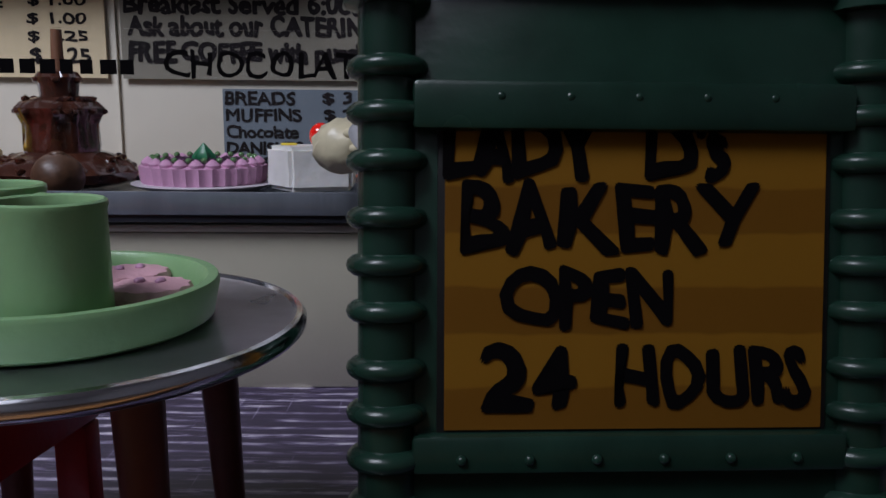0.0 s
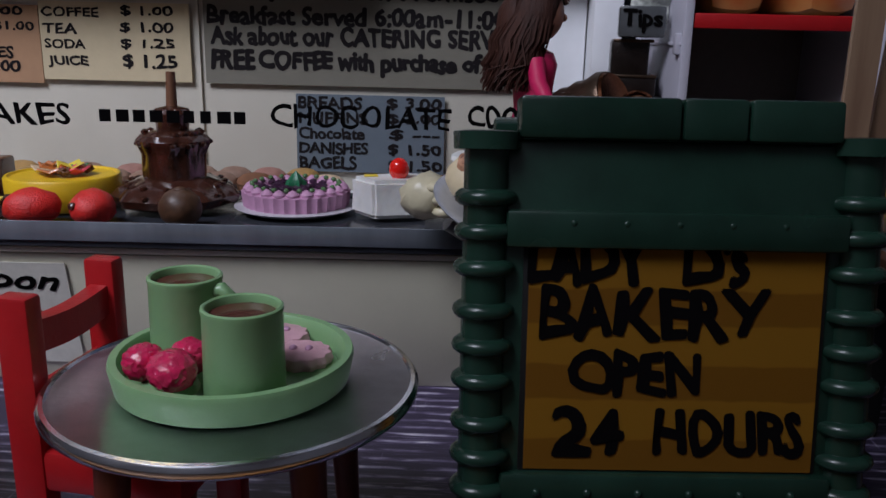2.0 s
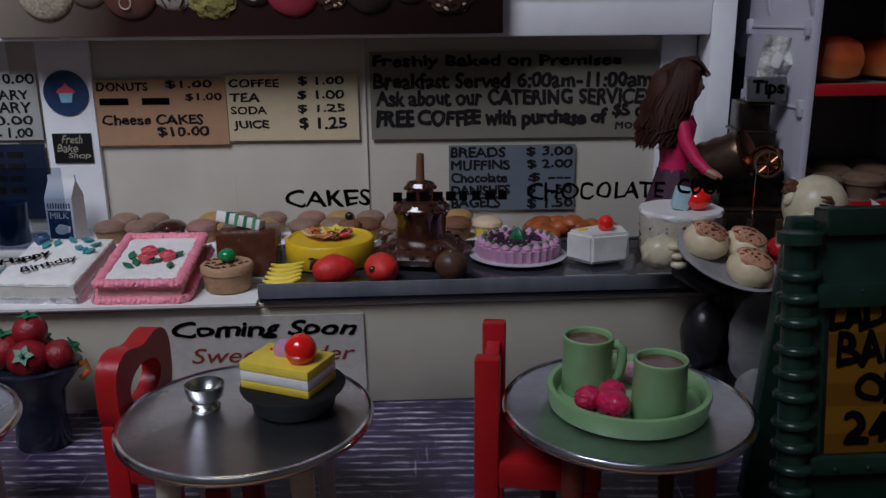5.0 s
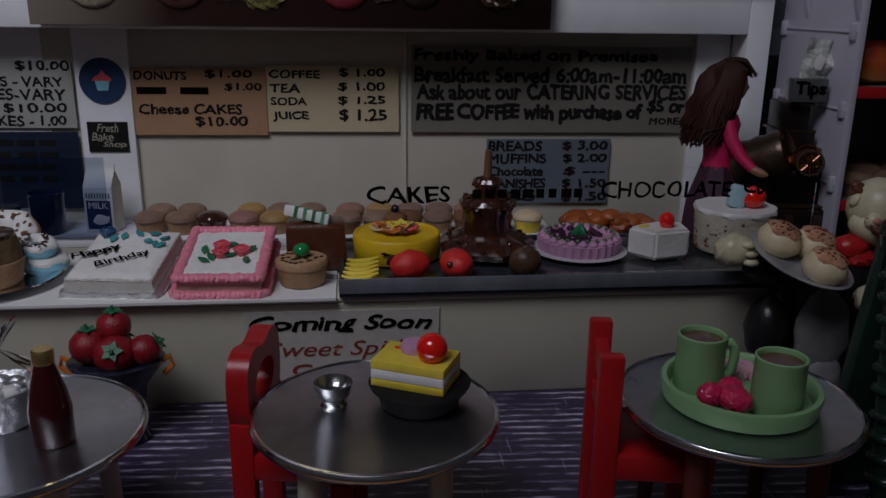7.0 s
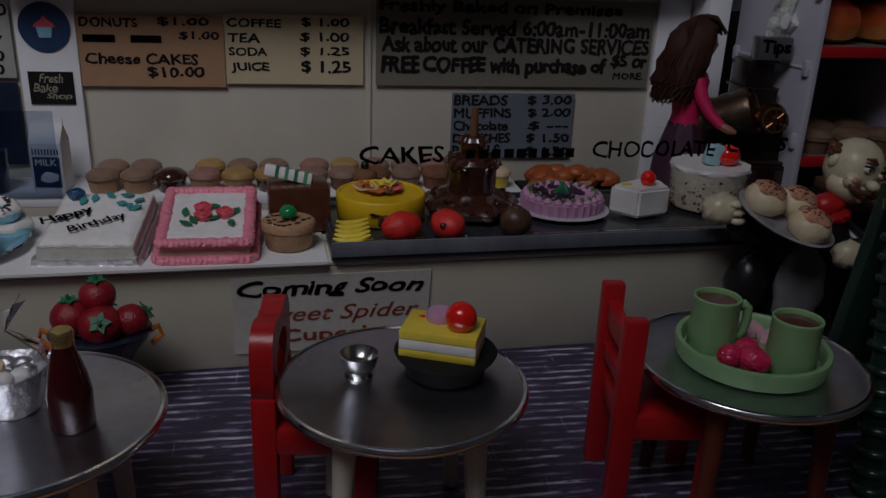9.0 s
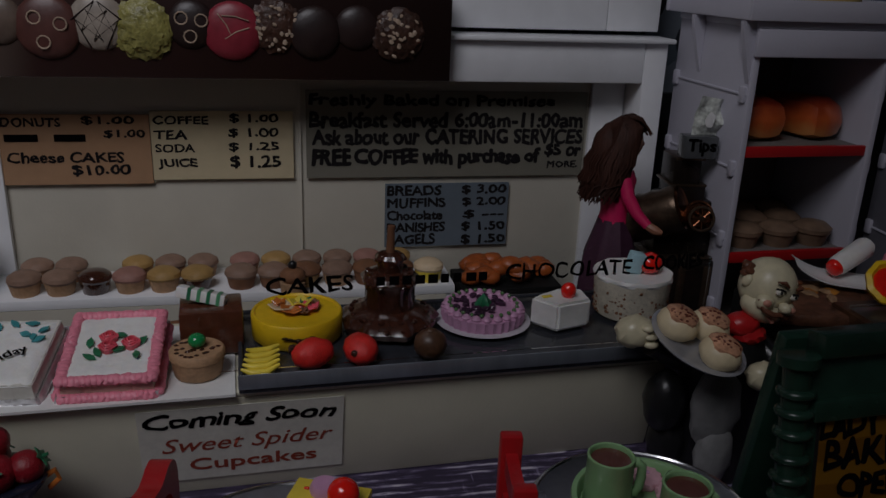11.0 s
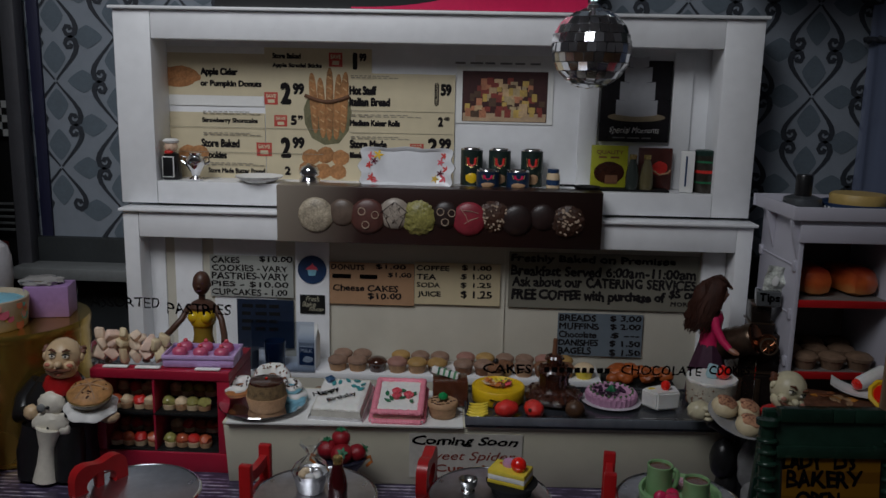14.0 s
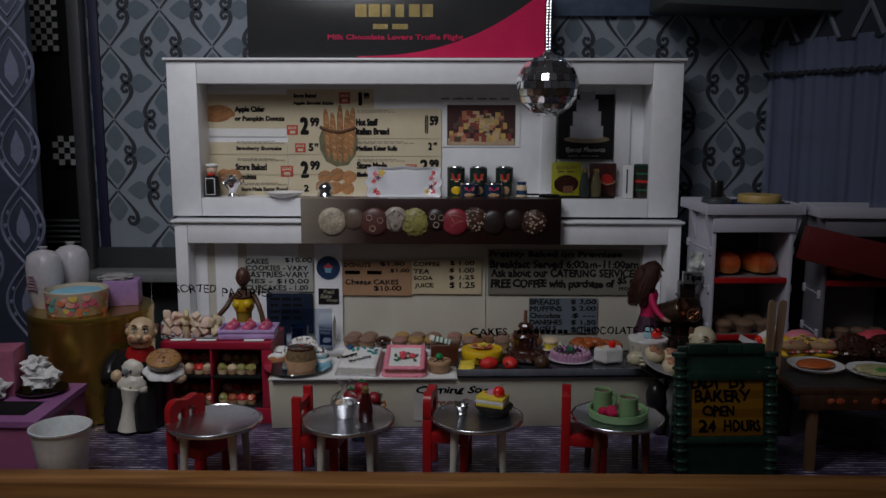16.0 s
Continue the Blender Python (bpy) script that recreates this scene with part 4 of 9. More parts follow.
def mug(x, y, rz):
    t = thing("mug", "straight mint green mug full of cocoa on the tray", "mug", (x, y, 0.0394), rz, group="mugs on the tray")
    b = bmesh.new()
    lathe(b, [(0, 0.0), (0.0052, 0.0), (0.0055, 0.0004), (0.0054, 0.0040), (0.0053, 0.0118), (0.00545, 0.0123), (0.0054, 0.0127), (0.0051, 0.0129), (0.0048, 0.0127), (0.0046, 0.0120), (0.0046, 0.0112), (0, 0.0112)], 56)
    part("cup", b, MINT, t)
    b = bmesh.new()
    lathe(b, [(0, 0.0113), (0.00455, 0.0113), (0.0045, 0.0117), (0.003, 0.0116), (0, 0.0117)], 40, wobble=lambda a, i: 1 + (0.03 * math.cos(3 * a + x * 400) if i == 3 else 0))
    part("cocoa", b, COCOA, t, "dark glossy cocoa")
    b = bmesh.new()
    tube(b, [(0.0048, 0, 0.0108), (0.0062, 0, 0.0112), (0.0071, 0, 0.0104), (0.0073, 0, 0.0075), (0.0069, 0, 0.0048), (0.0060, 0, 0.0034), (0.0048, 0, 0.0032)], 0.0011, 12)
    part("handle", b, MINT, t)
    return t


mug(0.0674, 0.2082, 90)
mug(0.0552, 0.2211, -14)
heart = thing("candy_heart", "crinkled glossy hot pink candy heart on a green base", "candy", (0.0566, 0.2092, 0.0394), 25)
b = bmesh.new()
lathe(b, [(0, 0), (0.0042, 0), (0.0036, 0.0014), (0, 0.0016)], 24)
part("base", b, MINT, heart)
b = bmesh.new()
for s in (-1, 1):
    blob(b, (s * 0.0030, 0.0014, 0.0038), (0.0029, 0.0027, 0.0026), 0.12, 4, 4, seed=s)
blob(b, (0.0003, -0.0022, 0.0036), (0.0033, 0.0040, 0.0028), 0.12, 4, 4, seed=4)
part("sugar_heart", b, HOTPINK, heart)
for k, (x, y) in enumerate(((0.0723, 0.2205), (0.0673, 0.2277))):
    c = thing("cookie", "scalloped pale pink cookie lying in the tray", "cookie", (x, y, 0.0395), 30 * k, group="cookies on the tray")
    b = bmesh.new()
    lathe(b, [(0, 0), (0.0044, 0), (0.0047, 0.0008), (0.0043, 0.0017), (0.0020, 0.0021), (0, 0.0019)], 96, wobble=lambda a, i: 1 + 0.05 * math.cos(12 * a))
    part("biscuit", b, mat("pink_biscuit", (0.70, 0.40, 0.46), 0.6, bump=0.5), c)
    for s in (-1, 1):
        b = bmesh.new()
        blob(b, (s * 0.0012, 0, 0.0021), (0.0006, 0.0009, 0.0004), 0.1, 2, 2)
        part("icing_dot", b, LILAC, c)

stand = thing("cake_stand", "matt black footed dish on the steel table", "dish", (-0.0082, 0.2186, 0.0377))
b = bmesh.new()
lathe(b, [(0, 0), (0.0078, 0), (0.0086, 0.0006), (0.0094, 0.0040), (0.0108, 0.0046), (0.0112, 0.0054), (0.0106, 0.0058), (0, 0.0054)], 48)
part("dish", b, BLACKMATT, stand)
slice_ = thing("cake_slice", "yellow and white layered cake slice with a red berry", "cake", (-0.0090, 0.2184, 0.0433), -23)
for z, hgt, material, name in ((0.0, 0.0018, LEMON, "sponge"), (0.0018, 0.0022, ICING, "cream"), (0.0040, 0.0020, LEMON, "sponge")):
    b = bmesh.new()
    box(b, 0, 0, z + hgt / 2, 0.0166, 0.0115, hgt, 0.0003)
    part(name, b, material, slice_)
b = bmesh.new()
blob(b, (0.0040, -0.0010, 0.0086), (0.0034, 0.0034, 0.0034), sub=3)
part("berry", b, CHERRY, slice_, "shiny orange-red berry")
b = bmesh.new()
lathe(b, [(0, 0), (0.0030, 0), (0.0032, 0.0012), (0.0026, 0.0024), (0, 0.0024)], 24, at=(-0.0012, 0.0022, 0.0058))
part("sweet", b, LILAC, slice_)
b = bmesh.new()
blob(b, (-0.0052, 0.0022, 0.0061), (0.0007, 0.0005, 0.0003), sub=2)
part("sprinkle", b, CHERRY, slice_)

cup = thing("egg_cup", "small footed silver cup on the steel table", "cup", (-0.0270, 0.2180, 0.0377))
b = bmesh.new()
lathe(b, [(0, 0), (0.0030, 0), (0.0031, 0.0008), (0.0026, 0.0014), (0.0027, 0.0021), (0.0036, 0.0029), (0.0041, 0.0048), (0.0042, 0.0058), (0.0039, 0.0059), (0.0034, 0.0046), (0.0024, 0.0036), (0, 0.0034)], 40)
part("bowl", b, mat("dull_silver", (0.55, 0.56, 0.55), 0.22, metal=1.0, vary=0.2), cup)

bottle = thing("sauce_bottle", "dark red glass sauce bottle with a gold cap", "bottle", (-0.0815, 0.2055, 0.0377))
b = bmesh.new()
lathe(b, [(0, 0), (0.0036, 0), (0.0040, 0.0005), (0.0041, 0.0075), (0.0035, 0.0110), (0.0022, 0.0155), (0.0018, 0.0172), (0, 0.0172)], 32)
part("glass", b, mat("ketchup_glass", (0.05, 0.004, 0.006), 0.2, coat=0.2, bump=0), bottle)
b = bmesh.new()
lathe(b, [(0, 0.0170), (0.0020, 0.0170), (0.0021, 0.0195), (0.0018, 0.0200), (0, 0.0200)], 24)
part("cap", b, GOLDFOIL, bottle)

basket = thing("wrapped_basket", "silver foil cup of treats under gathered cellophane", "basket", (-0.0945, 0.2135, 0.0377))
b = bmesh.new()
lathe(b, [(0, 0), (0.0052, 0), (0.0056, 0.0005), (0.0072, 0.0080), (0.0074, 0.0088), (0.0070, 0.0084), (0.0052, 0.0060), (0, 0.0060)], 36, wobble=lambda a, i: 1 + 0.10 * noise.noise(Vector((6 * math.cos(a), 6 * math.sin(a), i * 1.3))))
part("foil_cup", b, SILVER, basket)
b = bmesh.new()
lathe(b, [(0.0072, 0.0070), (0.0078, 0.0095), (0.0062, 0.0125), (0.0030, 0.0150), (0.0010, 0.0165), (0.0026, 0.0195), (0.0046, 0.0225)], 40, wobble=lambda a, i: 1 + 0.16 * math.cos(7 * a + i) * (0.4 + 0.1 * i))
bmesh.ops.delete(b, geom=[f for f in b.faces if len(f.verts) > 4], context="FACES_ONLY")
part("cellophane", b, GLASSY, basket, "crinkled clear cellophane").visible_shadow = False
for k in range(7):
    b = bmesh.new()
    a = k * 2.4
    blob(b, (0.0034 * math.cos(a), 0.0034 * math.sin(a), 0.0078), (0.0022, 0.0018, 0.0016), 0.2, 3, 2, seed=k)
    part("treat", b, (SILVER, PALE, ICING)[k % 3], basket)

CRIMSON = mat("crimson_berry", (0.26, 0.010, 0.018), 0.35, vary=0.25, scale=900, bump=0.6, bump_scale=1500)
# fruit bowl on the floor in front of the counter
urn = thing("fruit_bowl", "dark blue footed bowl heaped with strawberries", "bowl", (-0.0915, 0.2735, 0.0))
urn.scale = (0.99, 0.84, 1.32)
b = bmesh.new()
lathe(b, [(0, 0), (0.0072, 0), (0.0078, 0.0010), (0.0070, 0.0080), (0.0078, 0.0130), (0.0125, 0.0175), (0.0134, 0.0190), (0.0128, 0.0193), (0, 0.0175)], 40)
part("bowl", b, mat("dark_blue_glaze", (0.012, 0.015, 0.03), 0.2, coat=0.4), urn)
for s in (-1, 1):
    b = bmesh.new()
    tube(b, [(s * 0.0128, 0, 0.0185), (s * 0.0150, 0, 0.0195), (s * 0.0158, 0, 0.0175), (s * 0.0130, 0, 0.0155)], 0.0007, 8)
    part("handle", b, ORANGE, urn)
for k, (x, y, z, r) in enumerate(((-0.0066, -0.0012, 0.0296, 0.0047), (0.0012, -0.0042, 0.0284, 0.0050), (0.0084, -0.0012, 0.0282, 0.0041), (0.0000, 0.0010, 0.0346, 0.0042), (-0.0015, 0.0052, 0.0275, 0.0040))):
    s = thing("strawberry", "plump red strawberry with a green leaf cap", "strawberry", (-0.0915 + x, 0.2735 + y, z), (200, -80, 10, 120, 60)[k], group="strawberries in the bowl")
    b = bmesh.new()
    blob(b, (0, 0, 0), (r * 1.12, r * 1.12, r * 1.05), 0.05, 3, 3, seed=k)
    part("fruit", b, CRIMSON, s)
    b = bmesh.new()
    for q in range(5):
        a = q * 1.257
        poly_pts = [(0, 0.0003), (0.0010, 0.0014), (0, 0.0031), (-0.0010, 0.0014)]
        vs = poly(b, poly_pts, 0.0003, "z")
        bmesh.ops.rotate(b, verts=vs, cent=(0, 0, 0), matrix=Matrix.Rotation(a, 3, "Z"))
        bmesh.ops.translate(b, verts=vs, vec=(0, 0, 0))
    tube(b, [(0, 0, 0), (0.0004, 0, 0.0016)], 0.0005, 6)
    part("leaf_cap", b, LEAF, s, m=pose(0, 0, r * 1.05, 0, 0, 0) if k in (3, 0) else Matrix.Translation((r * 0.95, 0, r * 0.55)) @ pose(0, 0, 0, 0, 55, 0))


# ---- cakes along the counter ----
TOP = 0.0382
TRAYTOP = 0.0420


def iced_block(name, label, x, y, z, w, d, h, rz, body, top, foil):
    t = thing(name, label, "cake", m=pose(x, y, z + 0.0034, 12.5, 0, rz))
    b = bmesh.new()
    box(b, 0, 0, 0.0006, w + 0.0030, d + 0.0030, 0.0012, 0.0003)
    vs = b.verts
    n = 90
    ring = []
    for k in range(n):
        a = k / n * 4
        side, u = int(a), (a - int(a)) * 2 - 1
        px, py = ((u, -1), (1, u), (-u, 1), (-1, -u))[side]
        ring.append([b.verts.new(((px * (w / 2 + g)) + 0.0005 * noise.noise(Vector((k * 0.9, g * 9000, 1))), py * (d / 2 + g) + 0.0005 * noise.noise(Vector((k * 0.9, g * 9000, 5))), z + 0.0007 * noise.noise(Vector((k * 0.7, z * 5000, 9))))) for g, z in ((0.0016, 0.0004), (0.0012, 0.0016), (0.0009, 0.0030), (0.0002, 0.0024))])
    for k in range(n):
        m = (k + 1) % n
        for q in range(3):
            b.faces.new((ring[k][q], ring[m][q], ring[m][q + 1], ring[k][q + 1]))
    part("foil_board", b, foil, t, "crumpled silver foil board", smooth=0.3)
    b = bmesh.new()
    bmesh.ops.create_grid(b, x_segments=22, y_segments=18, size=0.5)
    g = bmesh.ops.extrude_face_region(b, geom=b.faces[:])
    up = [v for v in g["geom"] if isinstance(v, bmesh.types.BMVert)]
    for v in b.verts:
        isup = v in up
        v.co.x *= w * (0.95 if isup else 1)
        v.co.y *= d * (0.95 if isup else 1)
        v.co.z = 0.0010
    for v in up:
        v.co.z = h + 0.00022 * noise.noise(v.co * 700)
    part("body", b, [body], t)
    b = bmesh.new()
    bmesh.ops.create_grid(b, x_segments=26, y_segments=22, size=0.5)
    for v in b.verts:
        v.co.x *= w * 0.965
        v.co.y *= d * 0.965
        e = max(abs(v.co.x) / (w * 0.4825), abs(v.co.y) / (d * 0.4825))
        v.co.z = h + 0.0007 - 0.0011 * max(0, e - 0.86) / 0.14 + 0.0004 * noise.noise(v.co * 420) + 0.0002 * noise.noise(v.co * 1300)
    part("icing", b, top, t)
    return t


def rose(parent, x, y, z, r, material):
    b = bmesh.new()
    for k in range(3):
        lathe(b, [(r * (1 - 0.25 * k) * 0.8, 0.0003 * k), (r * (1 - 0.25 * k), r * 0.8 + 0.0003 * k), (r * (0.85 - 0.25 * k), r * 0.9 + 0.0003 * k), (r * (0.5 - 0.14 * k), 0.0005)], 14, at=(x, y, z), wobble=lambda a, i, k=k: 1 + 0.12 * math.cos(4 * a + k))
    part("icing_rose", b, material, parent)


def leaf(parent, x, y, z, r, turn, material):
    b = bmesh.new()
    poly(b, [(0, -r), (r * 0.5, -r * 0.3), (r * 0.45, r * 0.3), (0, r), (-r * 0.45, r * 0.3), (-r * 0.5, -r * 0.3)], 0.0005, "z")
    part("icing_leaf", b, material, parent, m=pose(x, y, z, 8, 10, turn))


white_cake = iced_block("birthday_cake", "white iced birthday sheet cake on a foil board", -0.0957, 0.3045, TOP - 0.0012, 0.0268, 0.0310, 0.0065, -4, mat("cake_crumb_white", (0.62, 0.60, 0.54), 0.6, bump=0.5), ICING, SILVER)
lettering("Happy", -0.0100, 0.0005, 0.0140, 0.0052, white_cake, INK, 0.0079, 0.028, 0.12, flat=True).matrix_basis = pose(-0.0040, -0.0020, 0.0079, 0, 0, 32)
lettering("Birthday", -0.0075, -0.0055, 0.0160, 0.0044, white_cake, INK, 0.0079, 0.02, 0.12, flat=True).matrix_basis = pose(-0.0010, -0.0020, 0.0079, 0, 0, 32)
AQUA = mat("aqua_icing", (0.05, 0.28, 0.30), 0.4)
for k, (x, y) in enumerate(((-0.0030, 0.0095), (0.0010, 0.0115), (0.0060, 0.0115), (0.0100, 0.0085), (0.0080, 0.0050), (0.0055, 0.0065), (0.0098, 0.0040), (-0.0060, 0.0080))):
    leaf(white_cake, x, y, 0.0077, 0.0020, 50 * k, AQUA)
rose(white_cake, -0.0088, 0.0110, 0.0070, 0.0026, mat("blue_icing", (0.03, 0.10, 0.22), 0.4))

pink_cake = iced_block("sheet_cake", "white sheet cake with pink piped border on foil", -0.0648, 0.3040, TOP - 0.0012, 0.0252, 0.0315, 0.0067, 0, mat("cake_crumb_pink", (0.66, 0.45, 0.38), 0.6, bump=0.5), ICING, SILVER)
for sx, sy, n, ln, ver in ((0, -1, 17, 0.0235, False), (0, 1, 17, 0.0235, False), (-1, 0, 21, 0.0295, True), (1, 0, 21, 0.0295, True)):
    for z, rr in ((0.0069, 0.0014), (0.0018, 0.0014)):
        if z < 0.005 and sy == 1:
            continue
        b = bmesh.new()
        for k in range(n):
            u = -ln / 2 + ln * k / (n - 1)
            off = 0.0 if z > 0.005 else 0.0012
            c = (sx * (0.0120 + off), u, z) if ver else (u, sy * (0.0150 + off), z)
            blob(b, c, (rr * 1.3, rr * 1.3, rr), 0.3, 2.5, 2, seed=k)
        part("piped_border", b, PINK, pink_cake, "pink piped icing border")
for x, y in ((-0.0015, 0.0020), (-0.0012, -0.0025), (0.0050, -0.0010)):
    rose(pink_cake, x, y, 0.0073, 0.0025, ROSE)
for k, (x, y) in enumerate(((-0.0065, 0.0005), (-0.0058, -0.0060), (0.0020, -0.0030), (0.0070, -0.0060), (0.0015, 0.0035), (0.0078, 0.0005), (-0.0040, -0.0040))):
    leaf(pink_cake, x, y, 0.0079, 0.0021, 65 * k, LEAF)

pot = thing("mousse_cup", "tan cup cake with crumbs and a green bead", "cupcake", (-0.0415, 0.3000, TOP))
pot.scale = (1.07, 1.07, 0.82)
b = bmesh.new()
lathe(b, [(0, 0), (0.0060, 0), (0.0064, 0.0005), (0.0072, 0.0068), (0.0075, 0.0070), (0.0075, 0.0094), (0.0070, 0.0100), (0, 0.0098)], 40)
part("cup", b, TAN, pot)
b = bmesh.new()
blob(b, (0, 0.0008, 0.0125), (0.0025, 0.0025, 0.0027), sub=3)
part("bead", b, GREENBEAD, pot, "shiny green bead")
rng = random.Random(3)
b = bmesh.new()
for k in range(26):
    a, r = rng.uniform(0, 6.28), 0.0062 * math.sqrt(rng.random())
    blob(b, (r * math.cos(a), r * math.sin(a), 0.0100), (0.0008, 0.0006, 0.0005), 0.3, 3, 1, seed=k)
part("crumbs", b, CHOC, pot)

log_cake = thing("chocolate_cake", "square dark chocolate cake with a wafer on top", "cake", (-0.0384, 0.3185, TOP), 4)
log_cake.scale = (1, 1, 1.12)
b = bmesh.new()
box(b, 0, 0, 0.0065, 0.0190, 0.0150, 0.0130, 0.0008)
part("body", b, mat("reddish_chocolate", (0.09, 0.028, 0.014), 0.25, vary=0.35, coat=0.3), log_cake)
b = bmesh.new()
box(b, 0, 0, 0, 0.0150, 0.0055, 0.0032, 0.0004)
wafer = part("wafer", b, ICING, log_cake, m=pose(-0.0025, 0.0012, 0.0150, -12, 10, -14))
for k in range(4):
    b = bmesh.new()
    box(b, -0.0035 + 0.0030 * k, -0.0002, 0.0001, 0.0011, 0.0054, 0.0034, m=None)
    part("stripe", b, (LEAF, mat("mint_stripe", (0.08, 0.30, 0.14), 0.4))[k % 2], wafer)

yellow = thing("round_cake", "round yellow iced cake with fruit on top", "cake", (-0.0119, 0.3180, TRAYTOP - 0.0006))
yellow.scale = (1.10, 1.10, 0.78)
b = bmesh.new()
lathe(b, [(0, 0), (0.0126, 0), (0.0130, 0.0005), (0.0132, 0.0096), (0.0128, 0.0104), (0.0122, 0.0105), (0.0118, 0.0098), (0, 0.0096)], 56)
part("body", b, YELLOW, yellow)
for k, (x, y, material, s) in enumerate(((-0.0040, 0.0010, PALE, 0.0030), (-0.0015, -0.0020, ORANGE, 0.0028), (0.0035, -0.0008, ROSE, 0.0026), (0.0010, 0.0020, LEMON, 0.0032), (0.0028, 0.0032, LEAF, 0.0022), (-0.0052, 0.0028, ORANGE, 0.0024), (0.0050, 0.0018, BROWN, 0.0022), (0.0020, -0.0035, BROWN, 0.0020))):
    b = bmesh.new()
    s *= 1.7
    for q in range(4):
        vs = poly(b, [(0, 0), (s * 0.45, s * 0.5), (0, s), (-s * 0.45, s * 0.5)], 0.0005, "z")
        bmesh.ops.transform(b, verts=vs, matrix=Matrix.Rotation(q * 1.57 + k, 4, "Z") @ Matrix.Rotation(0.5 + 0.1 * k, 4, "X"))
    part("fruit_piece", b, material, yellow, at=(x, y, 0.0100))
b = bmesh.new()
for s in (-1, 1):
    for q in range(3):
        blob(b, (s * (0.0012 + 0.0013 * q), -0.0133, 0.0052 + 0.0005 * q), (0.0010, 0.0005, 0.0006), 0.2, 2, 1)
blob(b, (0, -0.0133, 0.0048), (0.0010, 0.0007, 0.0012), 0.1, 2, 2)
part("ornament", b, BRONZE, yellow, "small dark winged ornament")

ban = thing("bananas", "small bunch of yellow bananas on the tray", "bananas", (-0.0228, 0.2950, TRAYTOP - 0.0008))
for k in range(5):
    b = bmesh.new()
    tube(b, [(-0.0060 + 0.0004 * k, -0.0046 + 0.0016 * k, 0.0022 + 0.0008 * k), (-0.0028, -0.0056 + 0.0021 * k, 0.0013 + 0.0007 * k), (0.0014, -0.0054 + 0.0022 * k, 0.0013 + 0.0007 * k), (0.0050, -0.0034 + 0.0020 * k, 0.0026 + 0.0006 * k)], 0.0011, 10, taper=[0.0004, 0.0011, 0.0011, 0.0005])
    part("banana", b, LEMON, ban)
for k, (x, y) in enumerate(((-0.0081, 0.2945), (0.0062, 0.2955))):
    s = thing("strawberry", "large red strawberry lying on the tray", "strawberry", (x, y, TRAYTOP + 0.0034), 30 + 70 * k, group="strawberries on the tray")
    b = bmesh.new()
    blob(b, (0, 0, 0), (0.0066, 0.0052, 0.0045), 0.10, 2, 3, seed=k + 4)
    part("fruit", b, BERRY, s)
    b = bmesh.new()
    r = 0.0018 if k == 0 else 0.0011
    blob(b, (-0.0045, 0.0032, 0.0012), (r * 1.1, r, r * 0.9), 0.3, 3, 2)
    part("leaf_cap", b, CHOC, s)
b = bmesh.new()
blob(b, (0, 0, 0.0047), (0.0051, 0.0051, 0.0048), 0.06, 3, 3)
blob(b, (0, 0.0, 0.0092), (0.0016, 0.0016, 0.0007), 0.1, 3, 2)
solo("truffle", b, mat("cocoa_truffle", (0.075, 0.034, 0.016), 0.45, vary=0.4, scale=800), "round dark brown truffle on the tray", "truffle", (0.0275, 0.2955, TRAYTOP - 0.0008))

fountain = thing("chocolate_fountain", "tiered glossy chocolate fountain with a wooden stick", "fountain", (0.0180, 0.3190, TRAYTOP))
b = bmesh.new()
drip = lambda a, i: 1 + (0.05 * math.cos(9 * a) + 0.03 * math.sin(14 * a + 1)) * (1 if i in (2, 3, 4) else 0.2)
lathe(b, [(0, 0), (0.0125, 0), (0.0150, 0.0010), (0.0158, 0.0030), (0.0140, 0.0052), (0.0095, 0.0072), (0.0085, 0.0075), (0, 0.0075)], 60, wobble=drip)
part("basin", b, CHOC, fountain)
b = bmesh.new()
lathe(b, [(0.0078, 0.006), (0.0082, 0.0085), (0.0078, 0.0135), (0.0088, 0.0158), (0.0092, 0.0172), (0.0082, 0.0186), (0.0050, 0.0196), (0, 0.0198)], 48, wobble=drip)
part("tier", b, CHOC, fountain)
b = bmesh.new()
lathe(b, [(0.0040, 0.019), (0.0044, 0.0225), (0.0048, 0.0240), (0.0040, 0.0252), (0.0016, 0.0258), (0, 0.0258)], 36, wobble=drip)
part("tier", b, CHOC, fountain)
b = bmesh.new()
tube(b, [(0, 0, 0.0245), (0.0002, 0, 0.0345)], 0.0011, 10, taper=[0.0015, 0.0012])
part("stick", b, mat("stick_wood", (0.16, 0.07, 0.035), 0.5), fountain)
rng = random.Random(5)
b = bmesh.new()
for k in range(70):
    a = rng.uniform(0, 6.28)
    r, z = rng.choice(((0.0148, 0.0040), (0.0125, 0.0060), (0.0090, 0.0165), (0.0070, 0.0192), (0.0045, 0.0235)))
    blob(b, (r * math.cos(a), r * math.sin(a), z), (0.0011, 0.0011, 0.0008), 0.3, 3, 1, seed=k)
part("drips", b, CHOC, fountain)

